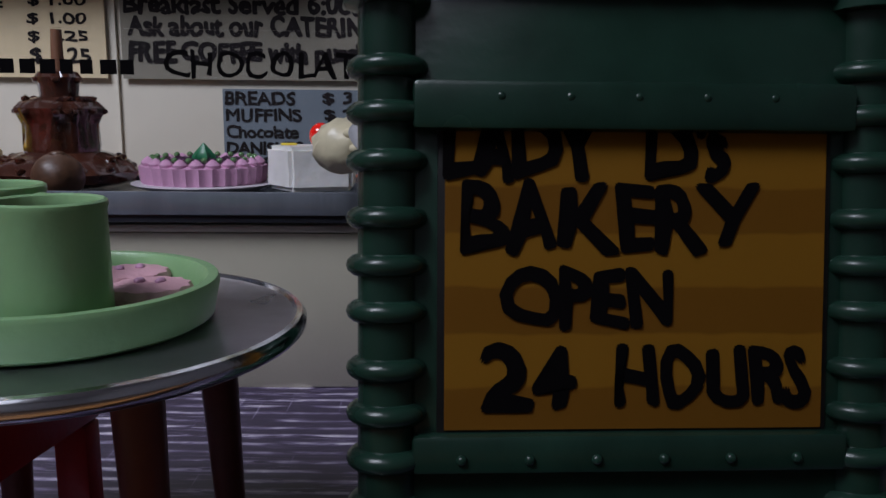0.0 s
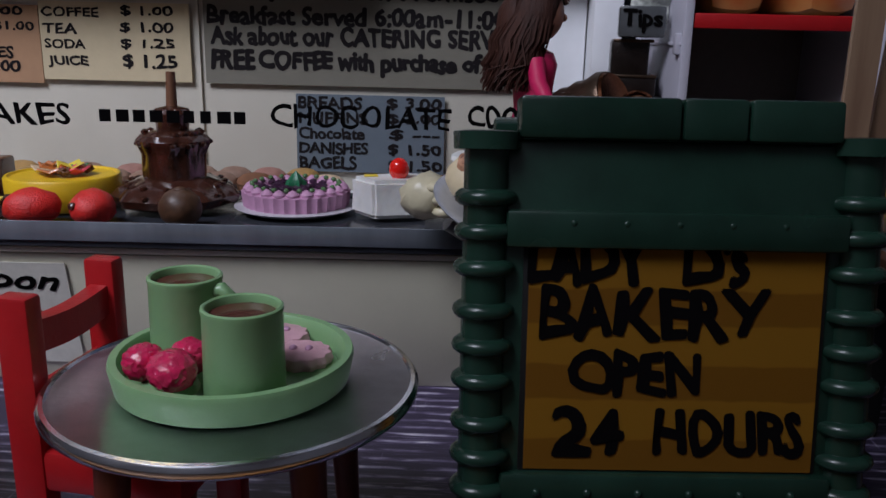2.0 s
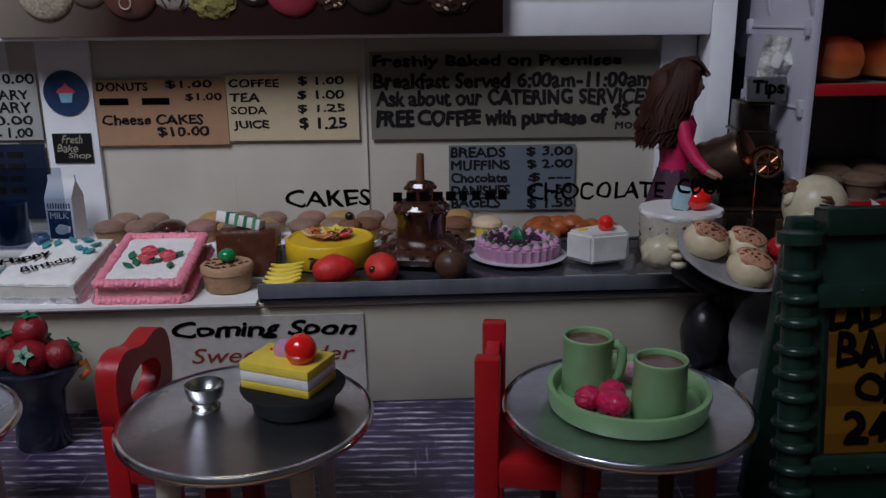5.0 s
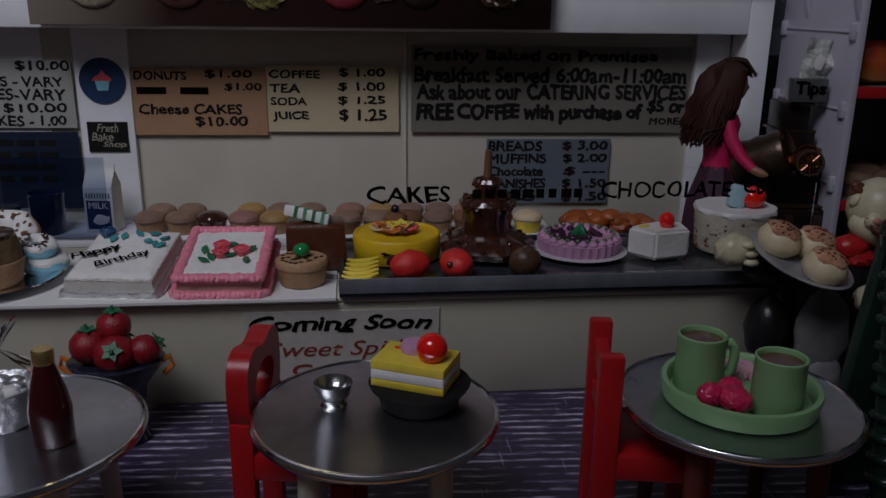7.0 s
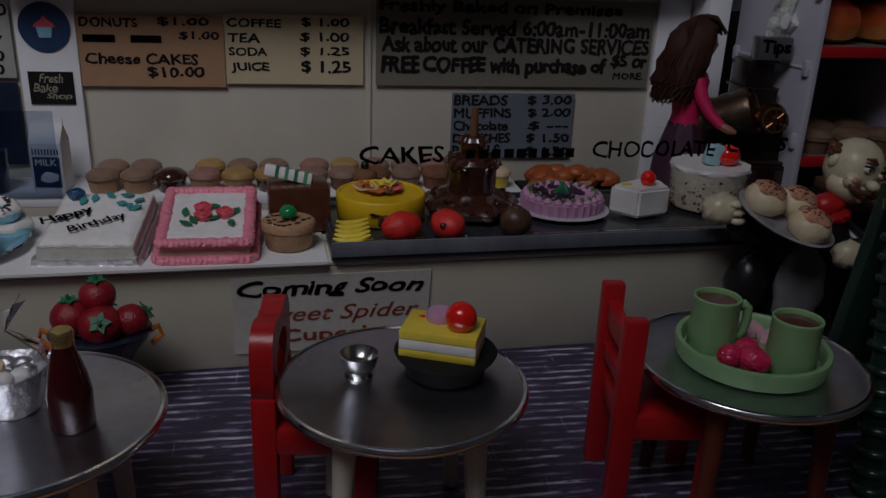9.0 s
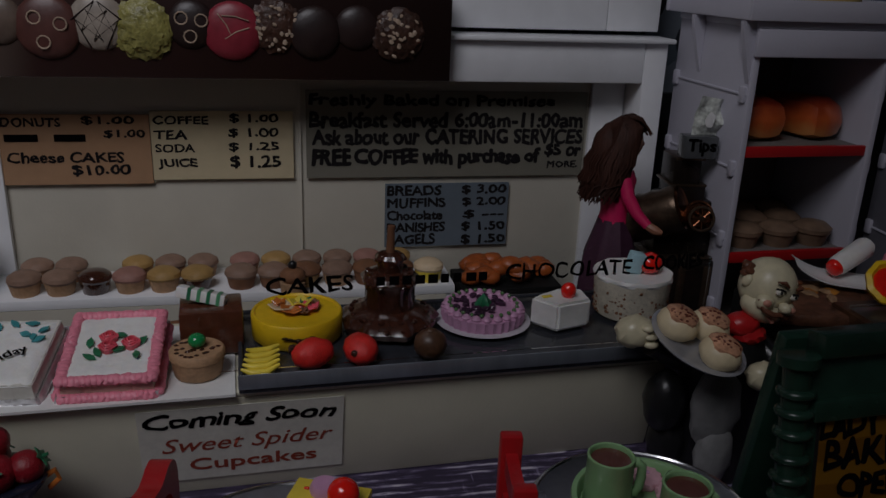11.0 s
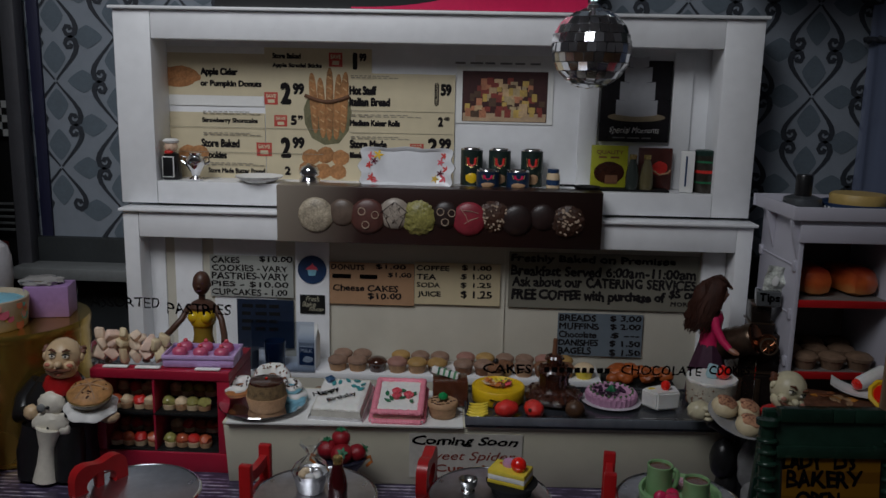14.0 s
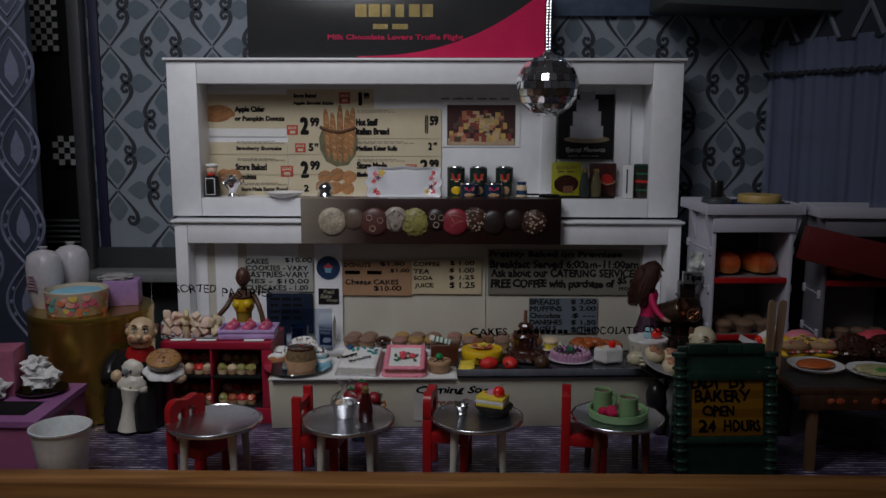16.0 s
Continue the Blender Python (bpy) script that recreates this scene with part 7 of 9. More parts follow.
solo("doll", d, [SKIRT, SHIRT, SKIN, HAIR], "small doll with long dark hair, pink top, plum skirt", "doll", (0.1138, 0.3645, 0.0))
d = bmesh.new()
lathe(d, [(0.0070, 0.0), (0.0085, 0.020), (0.0074, 0.048), (0.0064, 0.056), (0, 0.057)], 24, mi=0, wobble=lambda a, i: 1 + 0.04 * math.cos(7 * a))
lathe(d, [(0.0062, 0.0550), (0.0054, 0.0610), (0.0060, 0.0665), (0.0070, 0.0670), (0, 0.0672)], 24, mi=3)
lathe(d, [(0.0062, 0.0660), (0.0076, 0.0685), (0.0080, 0.0725), (0.0072, 0.0765), (0, 0.0770)], 28, mi=1)
for s in (-1, 1):
    blob(d, (s * 0.0036, -0.0056, 0.0722), (0.0036, 0.0030, 0.0036), 0, 1, 2, mi=1)
lathe(d, [(0.0070, 0.0755), (0.0082, 0.0780), (0.0055, 0.0806), (0.0022, 0.0820), (0, 0.0820)], 24, mi=2)
for s in (-1, 1):
    tube(d, [(s * 0.0078, 0, 0.0780), (s * 0.0120, -0.0020, 0.0700), (s * 0.0165, -0.0120, 0.0640), (s * 0.0190, -0.0200, 0.0620)], 0.0019, 10, mi=2)
tube(d, [(0, 0, 0.080), (0, 0, 0.0860)], 0.0020, 10, mi=2)
blob(d, (0, 0, 0.0918), (0.0052, 0.0057, 0.0074), 0.03, 1, 3, mi=2)
blob(d, (0, -0.0056, 0.0908), (0.0009, 0.0011, 0.0011), 0, 1, 2, mi=2)
blob(d, (0, -0.0050, 0.0882), (0.0017, 0.0008, 0.0006), 0, 1, 2, mi=0)
for s in (-1, 1):
    blob(d, (s * 0.0021, -0.0050, 0.0928), (0.0010, 0.0006, 0.0005), 0, 1, 1, mi=0)
    blob(d, (s * 0.0052, 0.0004, 0.0908), (0.0006, 0.0011, 0.0014), 0, 1, 1, mi=2)
solo("doll", d, [SKIRT, mat("glossy_yellow_top", (0.62, 0.42, 0.012), 0.16, vary=0.08, coat=0.5), SKINDARK, mat("mustard_cloth", (0.25, 0.16, 0.012), 0.6, vary=0.2)], "small dark doll in a yellow top behind the case", "doll", (-0.1885, 0.3580, 0.0))


def resin_head(d, at, size, yaw, pitch, roll):
    """Bald round head: jowls, nose, long moustache, eyes, brows and tufts over the ears."""
    h = Matrix.Translation(Vector(at)) @ pose(0, 0, 0, 0, roll, yaw) @ pose(0, 0, 0, pitch, 0, 0) @ Matrix.Scale(size, 4)
    start = len(d.verts)
    blob(d, (0, 0.0004, 0.0014), (0.0093, 0.0096, 0.0098), 0.03, 1.6, 3, mi=3)
    blob(d, (0, -0.0026, -0.0052), (0.0081, 0.0066, 0.0052), 0.06, 1.6, 3, mi=3)
    blob(d, (0.0002, -0.0108, -0.0008), (0.0021, 0.0023, 0.0019), 0.04, 2, 2, mi=3)
    tube(d, [(-0.0022, -0.0088, -0.0062), (0, -0.0096, -0.0068), (0.0022, -0.0088, -0.0062)], 0.0008, 8, mi=6, taper=[0.0003, 0.0009, 0.0003])
    for q in (-1, 1):
        blob(d, (q * 0.0048, -0.0070, -0.0022), (0.0032, 0.0028, 0.0029), 0.05, 2, 2, mi=3)
        blob(d, (q * 0.0055, -0.0090, -0.0016), (0.0017, 0.0011, 0.0013), 0.1, 2, 2, mi=6)
        tube(d, [(0, -0.0112, -0.0034), (q * 0.0026, -0.0108, -0.0042), (q * 0.0055, -0.0092, -0.0040), (q * 0.0078, -0.0070, -0.0018)], 0.001, 8, mi=4, taper=[0.0008, 0.0011, 0.0009, 0.0003])
        blob(d, (q * 0.0033, -0.0087, 0.0030), (0.0017, 0.0009, 0.0012), 0, 1, 2, mi=1)
        blob(d, (q * 0.0033, -0.0094, 0.0033), (0.0006, 0.0004, 0.0007), 0, 1, 1, mi=0)
        tube(d, [(q * 0.0016, -0.0093, 0.0040), (q * 0.0034, -0.0094, 0.0045), (q * 0.0051, -0.0083, 0.0038)], 0.00035, 6, mi=0)
        tube(d, [(q * 0.0016, -0.0094, 0.0058), (q * 0.0036, -0.0090, 0.0068), (q * 0.0056, -0.0078, 0.0060)], 0.0005, 6, mi=4, taper=[0.0004, 0.0008, 0.0003])
        blob(d, (q * 0.0092, 0.0004, 0.0010), (0.0014, 0.0020, 0.0026), 0.1, 2, 2, mi=3)
        for k in range(6):
            blob(d, (q * (0.0090 + 0.0004 * (k % 2)), 0.0014 + 0.0012 * (k % 3), 0.0026 + 0.0013 * (k // 2)), (0.0016, 0.0018, 0.0014), 0.4, 3, 2, mi=4, seed=k)
    d.verts.ensure_lookup_table()
    for v in d.verts[start:]:
        v.co = h @ v.co


BUTLER = [BLACK, mat("cream_glaze", (0.74, 0.70, 0.60), 0.4, vary=0.12), mat("scarf_red", (0.45, 0.012, 0.014), 0.35), mat("warm_resin_face", (0.62, 0.45, 0.27), 0.36, vary=0.2, scale=250), mat("umber_paint", (0.13, 0.045, 0.022), 0.5, vary=0.3), mat("grey_mark", (0.20, 0.21, 0.21), 0.5), mat("flushed_resin", (0.50, 0.16, 0.10), 0.4)]
d = bmesh.new()
lathe(d, [(0.0170, 0.0), (0.0182, 0.004), (0.0172, 0.020), (0.0186, 0.034), (0.0162, 0.045), (0.0105, 0.0525), (0, 0.053)], 32, mi=0, at=(-0.0045, 0, 0), wobble=lambda a, i: 1 + 0.05 * math.cos(2 * a) + 0.02 * math.cos(7 * a + i))
lathe(d, [(0.0086, 0.0475), (0.0098, 0.0515), (0.0080, 0.0560), (0, 0.0570)], 24, mi=2, at=(0.0005, -0.0060, 0), wobble=lambda a, i: 1 + 0.06 * math.cos(5 * a))
resin_head(d, (0.0020, -0.0075, 0.0658), 0.97, 12, -4, 4)
blob(d, (-0.0022, -0.0148, 0.0435), (0.0070, 0.0042, 0.0066), 0.15, 2, 3, mi=1)
blob(d, (-0.0024, -0.0164, 0.0335), (0.0094, 0.0036, 0.0062), 0.25, 2, 3, mi=1, seed=3)
blob(d, (0.0036, -0.0160, 0.0300), (0.0042, 0.0028, 0.0034), 0.2, 2, 2, mi=1, seed=6)
tube(d, [(-0.0030, -0.0168, 0.0310), (-0.0048, -0.0172, 0.0200), (-0.0056, -0.0176, 0.0110), (-0.0062, -0.0182, 0.0022)], 0.004, 14, mi=1, taper=[0.0068, 0.0040, 0.0048, 0.0066])
for x, z, m_i, r in ((-0.0020, 0.0428, 0, 0.0010), (-0.0024, 0.0320, 0, 0.0010), (-0.0055, 0.0425, 5, 0.0024)):
    blob(d, (x, -0.0192, z), (r, 0.0009, r), 0.1, 1, 2, mi=m_i)
for q in (-1, 1):
    tube(d, [(-0.0050 + q * 0.0080, -0.0090, 0.0280), (-0.0055 + q * 0.0100, -0.0125, 0.0150), (-0.0060 + q * 0.0095, -0.0140, 0.0015)], 0.006, 14, mi=0, taper=[0.0084, 0.0080, 0.0074])
tube(d, [(-0.0145, 0.0, 0.0490), (-0.0215, -0.0030, 0.0400), (-0.0205, -0.0100, 0.0345), (-0.0150, -0.0130, 0.0370)], 0.0055, 14, mi=0, taper=[0.0062, 0.0066, 0.0055, 0.0044])
blob(d, (-0.0128, -0.0155, 0.0385), (0.0038, 0.0034, 0.0042), 0.15, 2, 3, mi=3)
tube(d, [(0.0060, 0.0, 0.0480), (0.0150, -0.0030, 0.0390), (0.0250, -0.0110, 0.0365)], 0.0055, 14, mi=0, taper=[0.0066, 0.0064, 0.0046])
blob(d, (0.0285, -0.0145, 0.0372), (0.0046, 0.0042, 0.0034), 0.15, 2, 3, mi=3)
solo("cook_statue", d, BUTLER, "resin cook statue in black with white apron", "statue", (-0.2425, 0.2990, 0.0))
pizza = thing("pie_plate", "glazed dish with a baked pie on white cloth", "pie", m=pose(-0.2238, 0.2845, 0.0445, 16, 6, 0) @ Matrix.Scale(0.88, 4))
b = bmesh.new()
lathe(b, [(0, 0), (0.0125, -0.0012), (0.0150, -0.0030), (0.0148, -0.0022), (0.0120, 0.0004), (0, 0.0010)], 48, wobble=lambda a, i: 1 + 0.05 * math.cos(7 * a + 0.4 * i))
part("cloth", b, PAPER, pizza)
b = bmesh.new()
lathe(b, [(0, 0.0012), (0.0090, 0.0012), (0.0118, 0.0040), (0.0128, 0.0070), (0.0120, 0.0074), (0, 0.0070)], 44)
part("dish", b, mat("olive_glaze", (0.20, 0.135, 0.045), 0.3, vary=0.3, coat=0.3), pizza)
b = bmesh.new()
lathe(b, [(0.0122, 0.0068), (0.0124, 0.0080), (0.0108, 0.0100), (0.0070, 0.0122), (0, 0.0132)], 44, wobble=lambda a, i: 1 + 0.02 * math.cos(9 * a))
part("crust", b, mat("pie_crust", (0.42, 0.21, 0.075), 0.5, vary=0.45, scale=400, bump=0.5), pizza)
for turn in (0, 60, 120):
    b = bmesh.new()
    tube(b, [(0.0105 * k / 4, 0, 0.0137 - 0.0036 * (abs(k) / 4) ** 2) for k in range(-4, 5)], 0.0005, 6)
    part("crust_strip", b, TAN, pizza, m=pose(0, 0, 0, 0, 0, turn + 10))
rng = random.Random(6)
for k in range(14):
    a, r = rng.uniform(0, 6.28), 0.0100 * math.sqrt(rng.random())
    b = bmesh.new()
    blob(b, (0, 0, 0), (0.0010, 0.0009, 0.0006), 0.2, 2, 1, seed=k)
    part("raisin", b, CHOC, pizza, at=(r * math.cos(a), r * math.sin(a), 0.0133 - 0.0036 * (r / 0.0105) ** 2))

d = bmesh.new()
lathe(d, [(0.0120, 0.0), (0.0130, 0.004), (0.0118, 0.020), (0.0132, 0.032), (0.0130, 0.042), (0.0092, 0.050), (0, 0.0520)], 28, mi=0, wobble=lambda a, i: 1 + 0.05 * math.cos(2 * a))
blob(d, (-0.0190, -0.0010, 0.0265), (0.0070, 0.0072, 0.0108), 0.1, 2, 3, mi=0)
blob(d, (-0.0160, 0.0005, 0.0100), (0.0060, 0.0068, 0.0110), 0.1, 2, 3, mi=0)
blob(d, (-0.0065, -0.0100, 0.0290), (0.0085, 0.0042, 0.0150), 0.2, 2, 3, mi=5)
blob(d, (-0.0060, -0.0115, 0.0120), (0.0065, 0.0036, 0.0110), 0.2, 2, 3, mi=5)
blob(d, (0.0010, -0.0050, 0.0540), (0.0056, 0.0046, 0.0040), 0.2, 2, 3, mi=2)
blob(d, (0.0030, -0.0060, 0.0510), (0.0055, 0.0042, 0.0032), 0.2, 2, 3, mi=2, seed=4)
resin_head(d, (0.0085, -0.0030, 0.0645), 0.92, 8, 10, 20)
tube(d, [(-0.0105, 0.0, 0.0460), (-0.0195, -0.0040, 0.0450), (-0.0290, -0.0060, 0.0500)], 0.005, 12, mi=0, taper=[0.0058, 0.0054, 0.0040])
blob(d, (-0.0345, -0.0050, 0.0535), (0.0058, 0.0052, 0.0050), 0.2, 2, 3, mi=3)
for k in range(3):
    blob(d, (-0.0318 + 0.0006 * k, -0.0088, 0.0560 - 0.0026 * k), (0.0026, 0.0020, 0.0013), 0.1, 2, 2, mi=3, seed=k)
blob(d, (0.0030, -0.0165, 0.0420), (0.0050, 0.0042, 0.0044), 0.2, 2, 3, mi=3)
tube(d, [(0.0105, 0.0, 0.0440), (0.0150, -0.0090, 0.0400), (0.0060, -0.0150, 0.0415)], 0.0048, 12, mi=0)
WAITER = [BLACK, BUTLER[1], BUTLER[2], mat("pale_resin_face", (0.62, 0.56, 0.38), 0.34, vary=0.15), BUTLER[4], mat("grey_apron_glaze", (0.26, 0.26, 0.26), 0.4, vary=0.2), mat("rosy_resin", (0.55, 0.25, 0.18), 0.4)]
solo("cook_statue", d, WAITER, "resin cook statue leaning out with a platter", "statue", (0.1215, 0.2860, 0.0))
pl = thing("bun_platter", "small silver platter held out with glazed buns", "platter", m=pose(0.1030, 0.2730, 0.0515, 16, 14, 0))
b = bmesh.new()
lathe(b, [(0, 0), (0.0105, 0), (0.0145, 0.0016), (0.0150, 0.0022), (0.0142, 0.0024), (0.0105, 0.0010), (0, 0.0008)], 44)
part("plate", b, mat("grey_plate", (0.42, 0.43, 0.46), 0.25, metal=0.4), pl)
BUN = mat("glazed_bun", (0.70, 0.58, 0.37), 0.42, vary=0.18, scale=250)
SEED = mat("brown_speckle", (0.13, 0.03, 0.018), 0.5)
GLAZE = mat("brown_bun_glaze", (0.52, 0.27, 0.16), 0.25, vary=0.45, scale=900)
for k, (x, y) in enumerate(((-0.0070, 0.0035), (0.0048, 0.0055), (0.0030, -0.0070))):
    n = thing("bun", "round glazed bun with brown speckles on the platter", "bun", m=pl.matrix_basis @ pose(x, y, 0.0012, 0, 0, 0), group="buns on the platter")
    b = bmesh.new()
    lathe(b, [(0, 0), (0.0048, 0), (0.0063, 0.0022), (0.0062, 0.0042), (0.0048, 0.0066), (0.0022, 0.0076), (0, 0.0078)], 28, wobble=lambda a, i: 1 + 0.02 * math.cos(3 * a + i))
    part("dough", b, BUN, n)
    b = bmesh.new()
    lathe(b, [(0.0050, 0.0060), (0.0049, 0.0069), (0.0036, 0.0078), (0.0020, 0.0083), (0, 0.0085)], 24, wobble=lambda a, i: 1 + 0.05 * math.cos(5 * a))
    part("glaze", b, GLAZE, n)
    b = bmesh.new()
    rg = random.Random(k)
    for q in range(34):
        a, r = rg.uniform(0, 6.28), 0.0042 * math.sqrt(rg.random())
        blob(b, (r * math.cos(a), r * math.sin(a), 0.0085 - 0.35 * r * r / 0.0042), (rg.uniform(0.0003, 0.0008), 0.0005, 0.0004), 0.3, 2, 1)
    part("speckled_crust", b, SEED, n)

# ---- coffee machine and tip jar ----
cm = thing("coffee_machine", "antique bronze toy press with drum and spoked wheel", "machine", (0.1425, 0.3690, 0.0), -6)
MACHINE = mat("dark_bronze_enamel", (0.020, 0.014, 0.012), 0.28, metal=0.5, vary=0.5, scale=400)
COPPER = mat("rubbed_copper", (0.21, 0.085, 0.042), 0.25, metal=1.0, vary=0.4, scale=500)


def machine_block(name, cx, cy, cz, sx, sy, sz, material=MACHINE, bev=0.0010):
    b = bmesh.new()
    box(b, cx, cy, cz, sx, sy, sz, bev)
    return part(name, b, material, cm)


machine_block("cabinet", 0, 0, 0.0235, 0.0290, 0.0280, 0.0470)
machine_block("bed", 0.0010, 0.0020, 0.0545, 0.0240, 0.0220, 0.0150)
machine_block("shoulder", 0.0025, 0.0030, 0.0660, 0.0190, 0.0200, 0.0080)
machine_block("neck", 0.0020, 0.0020, 0.0728, 0.0135, 0.0170, 0.0070)
machine_block("hopper", 0.0006, 0.0020, 0.0814, 0.0112, 0.0150, 0.0112)
for z, w, d in ((0.0478, 0.0310, 0.0300), (0.0762, 0.0148, 0.0180), (0.0866, 0.0120, 0.0158)):
    machine_block("moulding", 0.0014, 0.0022, z, w, d, 0.0010, BRONZE, 0.0004)
for dx in (-0.0105, 0.0, 0.0105):
    machine_block("pilaster", dx, -0.0144, 0.0235, 0.0030, 0.0012, 0.0430, BRONZE, 0.0004)
drum_pose = pose(-0.0115, -0.0095, 0.0655, 16, 66, -14)
b = bmesh.new()
lathe(b, [(0, -0.012), (0.0088, -0.012), (0.0096, -0.0095), (0.0090, -0.0078), (0.0095, -0.0050), (0.0089, -0.0026), (0.0095, 0.0006), (0.0089, 0.0036), (0.0097, 0.0080), (0.0090, 0.0100), (0, 0.0100)], 44, m=drum_pose)
part("drum", b, BRONZE, cm)
b = bmesh.new()
lathe(b, [(0.0082, 0.0098), (0.0088, 0.0102), (0.0082, 0.0110), (0.0072, 0.0104)], 44, m=drum_pose)
part("drum_rim", b, COPPER, cm)
barrel_pose = pose(0.0042, -0.0105, 0.0655, 74, 0, -14)
b = bmesh.new()
lathe(b, [(0, -0.0080), (0.0040, -0.0080), (0.0046, -0.0070), (0.0046, 0.0040), (0.0054, 0.0048), (0.0056, 0.0066), (0.0048, 0.0072), (0.0044, 0.0058), (0, 0.0056)], 40, m=barrel_pose)
part("barrel", b, COPPER, cm)
wheel_pose = barrel_pose @ pose(0.0010, -0.0016, 0.0080)
b = bmesh.new()
tube(b, [wheel_pose @ Vector((0.0046 * math.cos(a * 0.2618), 0.0046 * math.sin(a * 0.2618), 0)) for a in range(25)], 0.0006, 8)
part("wheel", b, BRONZE, cm)
for k in range(8):
    b = bmesh.new()
    tube(b, [wheel_pose @ Vector((0, 0, 0)), wheel_pose @ Vector((0.0046 * math.cos(k * 0.785), 0.0046 * math.sin(k * 0.785), 0))], 0.0004, 6)
    part("spoke", b, COPPER, cm)
b = bmesh.new()
tube(b, [wheel_pose @ Vector((0, 0, 0.0008)), barrel_pose @ Vector((0, 0, 0.0040))], 0.0011, 10)
part("axle", b, BRONZE, cm)
tip = thing("tip_jar", "black lettered tip box stuffed with a banknote", "jar", (0.1450, 0.3630, 0.0876), -6)
b = bmesh.new()
box(b, 0, 0, 0.0045, 0.0135, 0.0080, 0.0090, 0.0008)
part("box", b, mat("smoke_plastic", (0.085, 0.09, 0.095), 0.2, coat=0.4), tip)
lettering("Tips", -0.0058, 0.0016, 0.0115, 0.0064, tip, INK, -0.0042, 0.03, 0.1)
b = bmesh.new()
bmesh.ops.create_grid(b, x_segments=10, y_segments=14, size=0.5)
for v in b.verts:
    x, z = v.co.x * 0.0118, (v.co.y + 0.5) * 0.0185
    v.co = Vector((x, 0.0024 * noise.noise(Vector((x * 260, z * 260, 1))) + 0.0006 * math.sin(z * 500), 0.0050 + z))
bmesh.ops.solidify(b, geom=b.faces[:], thickness=0.0003)
part("banknote", b, GREYGREEN, tip, m=pose(0.001, 0, 0, 0, 8, 10))
b = bmesh.new()
blob(b, (0.0030, -0.0014, 0.0150), (0.0021, 0.0003, 0.0030), 0.3, 2, 2)
part("banknote_oval", b, PAPER, tip)

# ---- papered back wall: printed ogee scrolls ----
def scroll_arm(b, ox, oz, sx, sz):
    """One arm of a printed scroll with a curled end; sx and sz mirror it."""
    pts = [(0, 0), (0.0035, 0.0045), (0.0075, 0.0092), (0.0118, 0.0145), (0.0150, 0.0195), (0.0160, 0.0235), (0.0150, 0.0272), (0.0122, 0.0290), (0.0092, 0.0278), (0.0080, 0.0250), (0.0094, 0.0226), (0.0118, 0.0230), (0.0126, 0.0250)]
    wid = [0.0006, 0.0007, 0.0009, 0.0012, 0.0016, 0.0019, 0.0019, 0.0017, 0.0015, 0.0014, 0.0014, 0.0015, 0.0017]
    left, right = [], []
    for i, (x, z) in enumerate(pts):
        a, c = pts[max(i - 1, 0)], pts[min(i + 1, len(pts) - 1)]
        dx, dz = c[0] - a[0], c[1] - a[1]
        n = math.hypot(dx, dz)
        px, pz = -dz / n * wid[i], dx / n * wid[i]
        left.append(b.verts.new((ox + sx * (x + px), 0, oz + sz * (z + pz))))
        right.append(b.verts.new((ox + sx * (x - px), 0, oz + sz * (z - pz))))
    for i in range(len(pts) - 1):
        b.faces.new((left[i], left[i + 1], right[i + 1], right[i]))


def printed_leaf(b, cx, cz, a, c):
    """A printed leaf diamond with bowed edges."""
    v = []
    for k in range(24):
        t = 2 * math.pi * k / 24
        co, si = math.cos(t), math.sin(t)
        q = 1 / (abs(co) ** 1.25 + abs(si) ** 1.25) ** 0.8
        v.append(b.verts.new((cx + a * q * co, 0, cz + c * q * si)))
    b.faces.new(v)


AX, AZ = 0.0848, 0.0592
scrolls, leaves, pale = bmesh.new(), bmesh.new(), bmesh.new()
for i in range(-4, 15):
    for j in range(-1, 7):
        ox = -0.3165 + i * AX / 2
        oz = 0.1485 + j * AZ + (AZ / 2 if i % 2 else 0)
        if not (-0.36 < ox < 0.245 and 0.09 < oz < 0.38):
            continue
        for sx in (-1, 1):
            for sz in (-1, 1):
                scroll_arm(scrolls, ox, oz, sx, sz)
            printed_leaf(leaves, ox + sx * 0.0190, oz, 0.0108, 0.0078)
        for sz in (-1, 1):
            printed_leaf(leaves, ox, oz + sz * 0.0158, 0.0078, 0.0108)
        printed_leaf(pale, ox, oz, 0.0012, 0.0012)
wp = thing("wallpaper", "grey wallpaper printed with dark ogee scrolls", "wallpaper", (0, 0.4518, 0), kind="structure")
part("printed_scrolls", scrolls, WALLDARK, wp, "dark scroll print", at=(0, -0.0003, 0), smooth=0)
part("printed_leaves", leaves, WALLMID, wp, "grey leaf print", at=(0, -0.0001, 0), smooth=0)
part("printed_dots", pale, WALLGREY, wp, at=(0, -0.0005, 0), smooth=0)

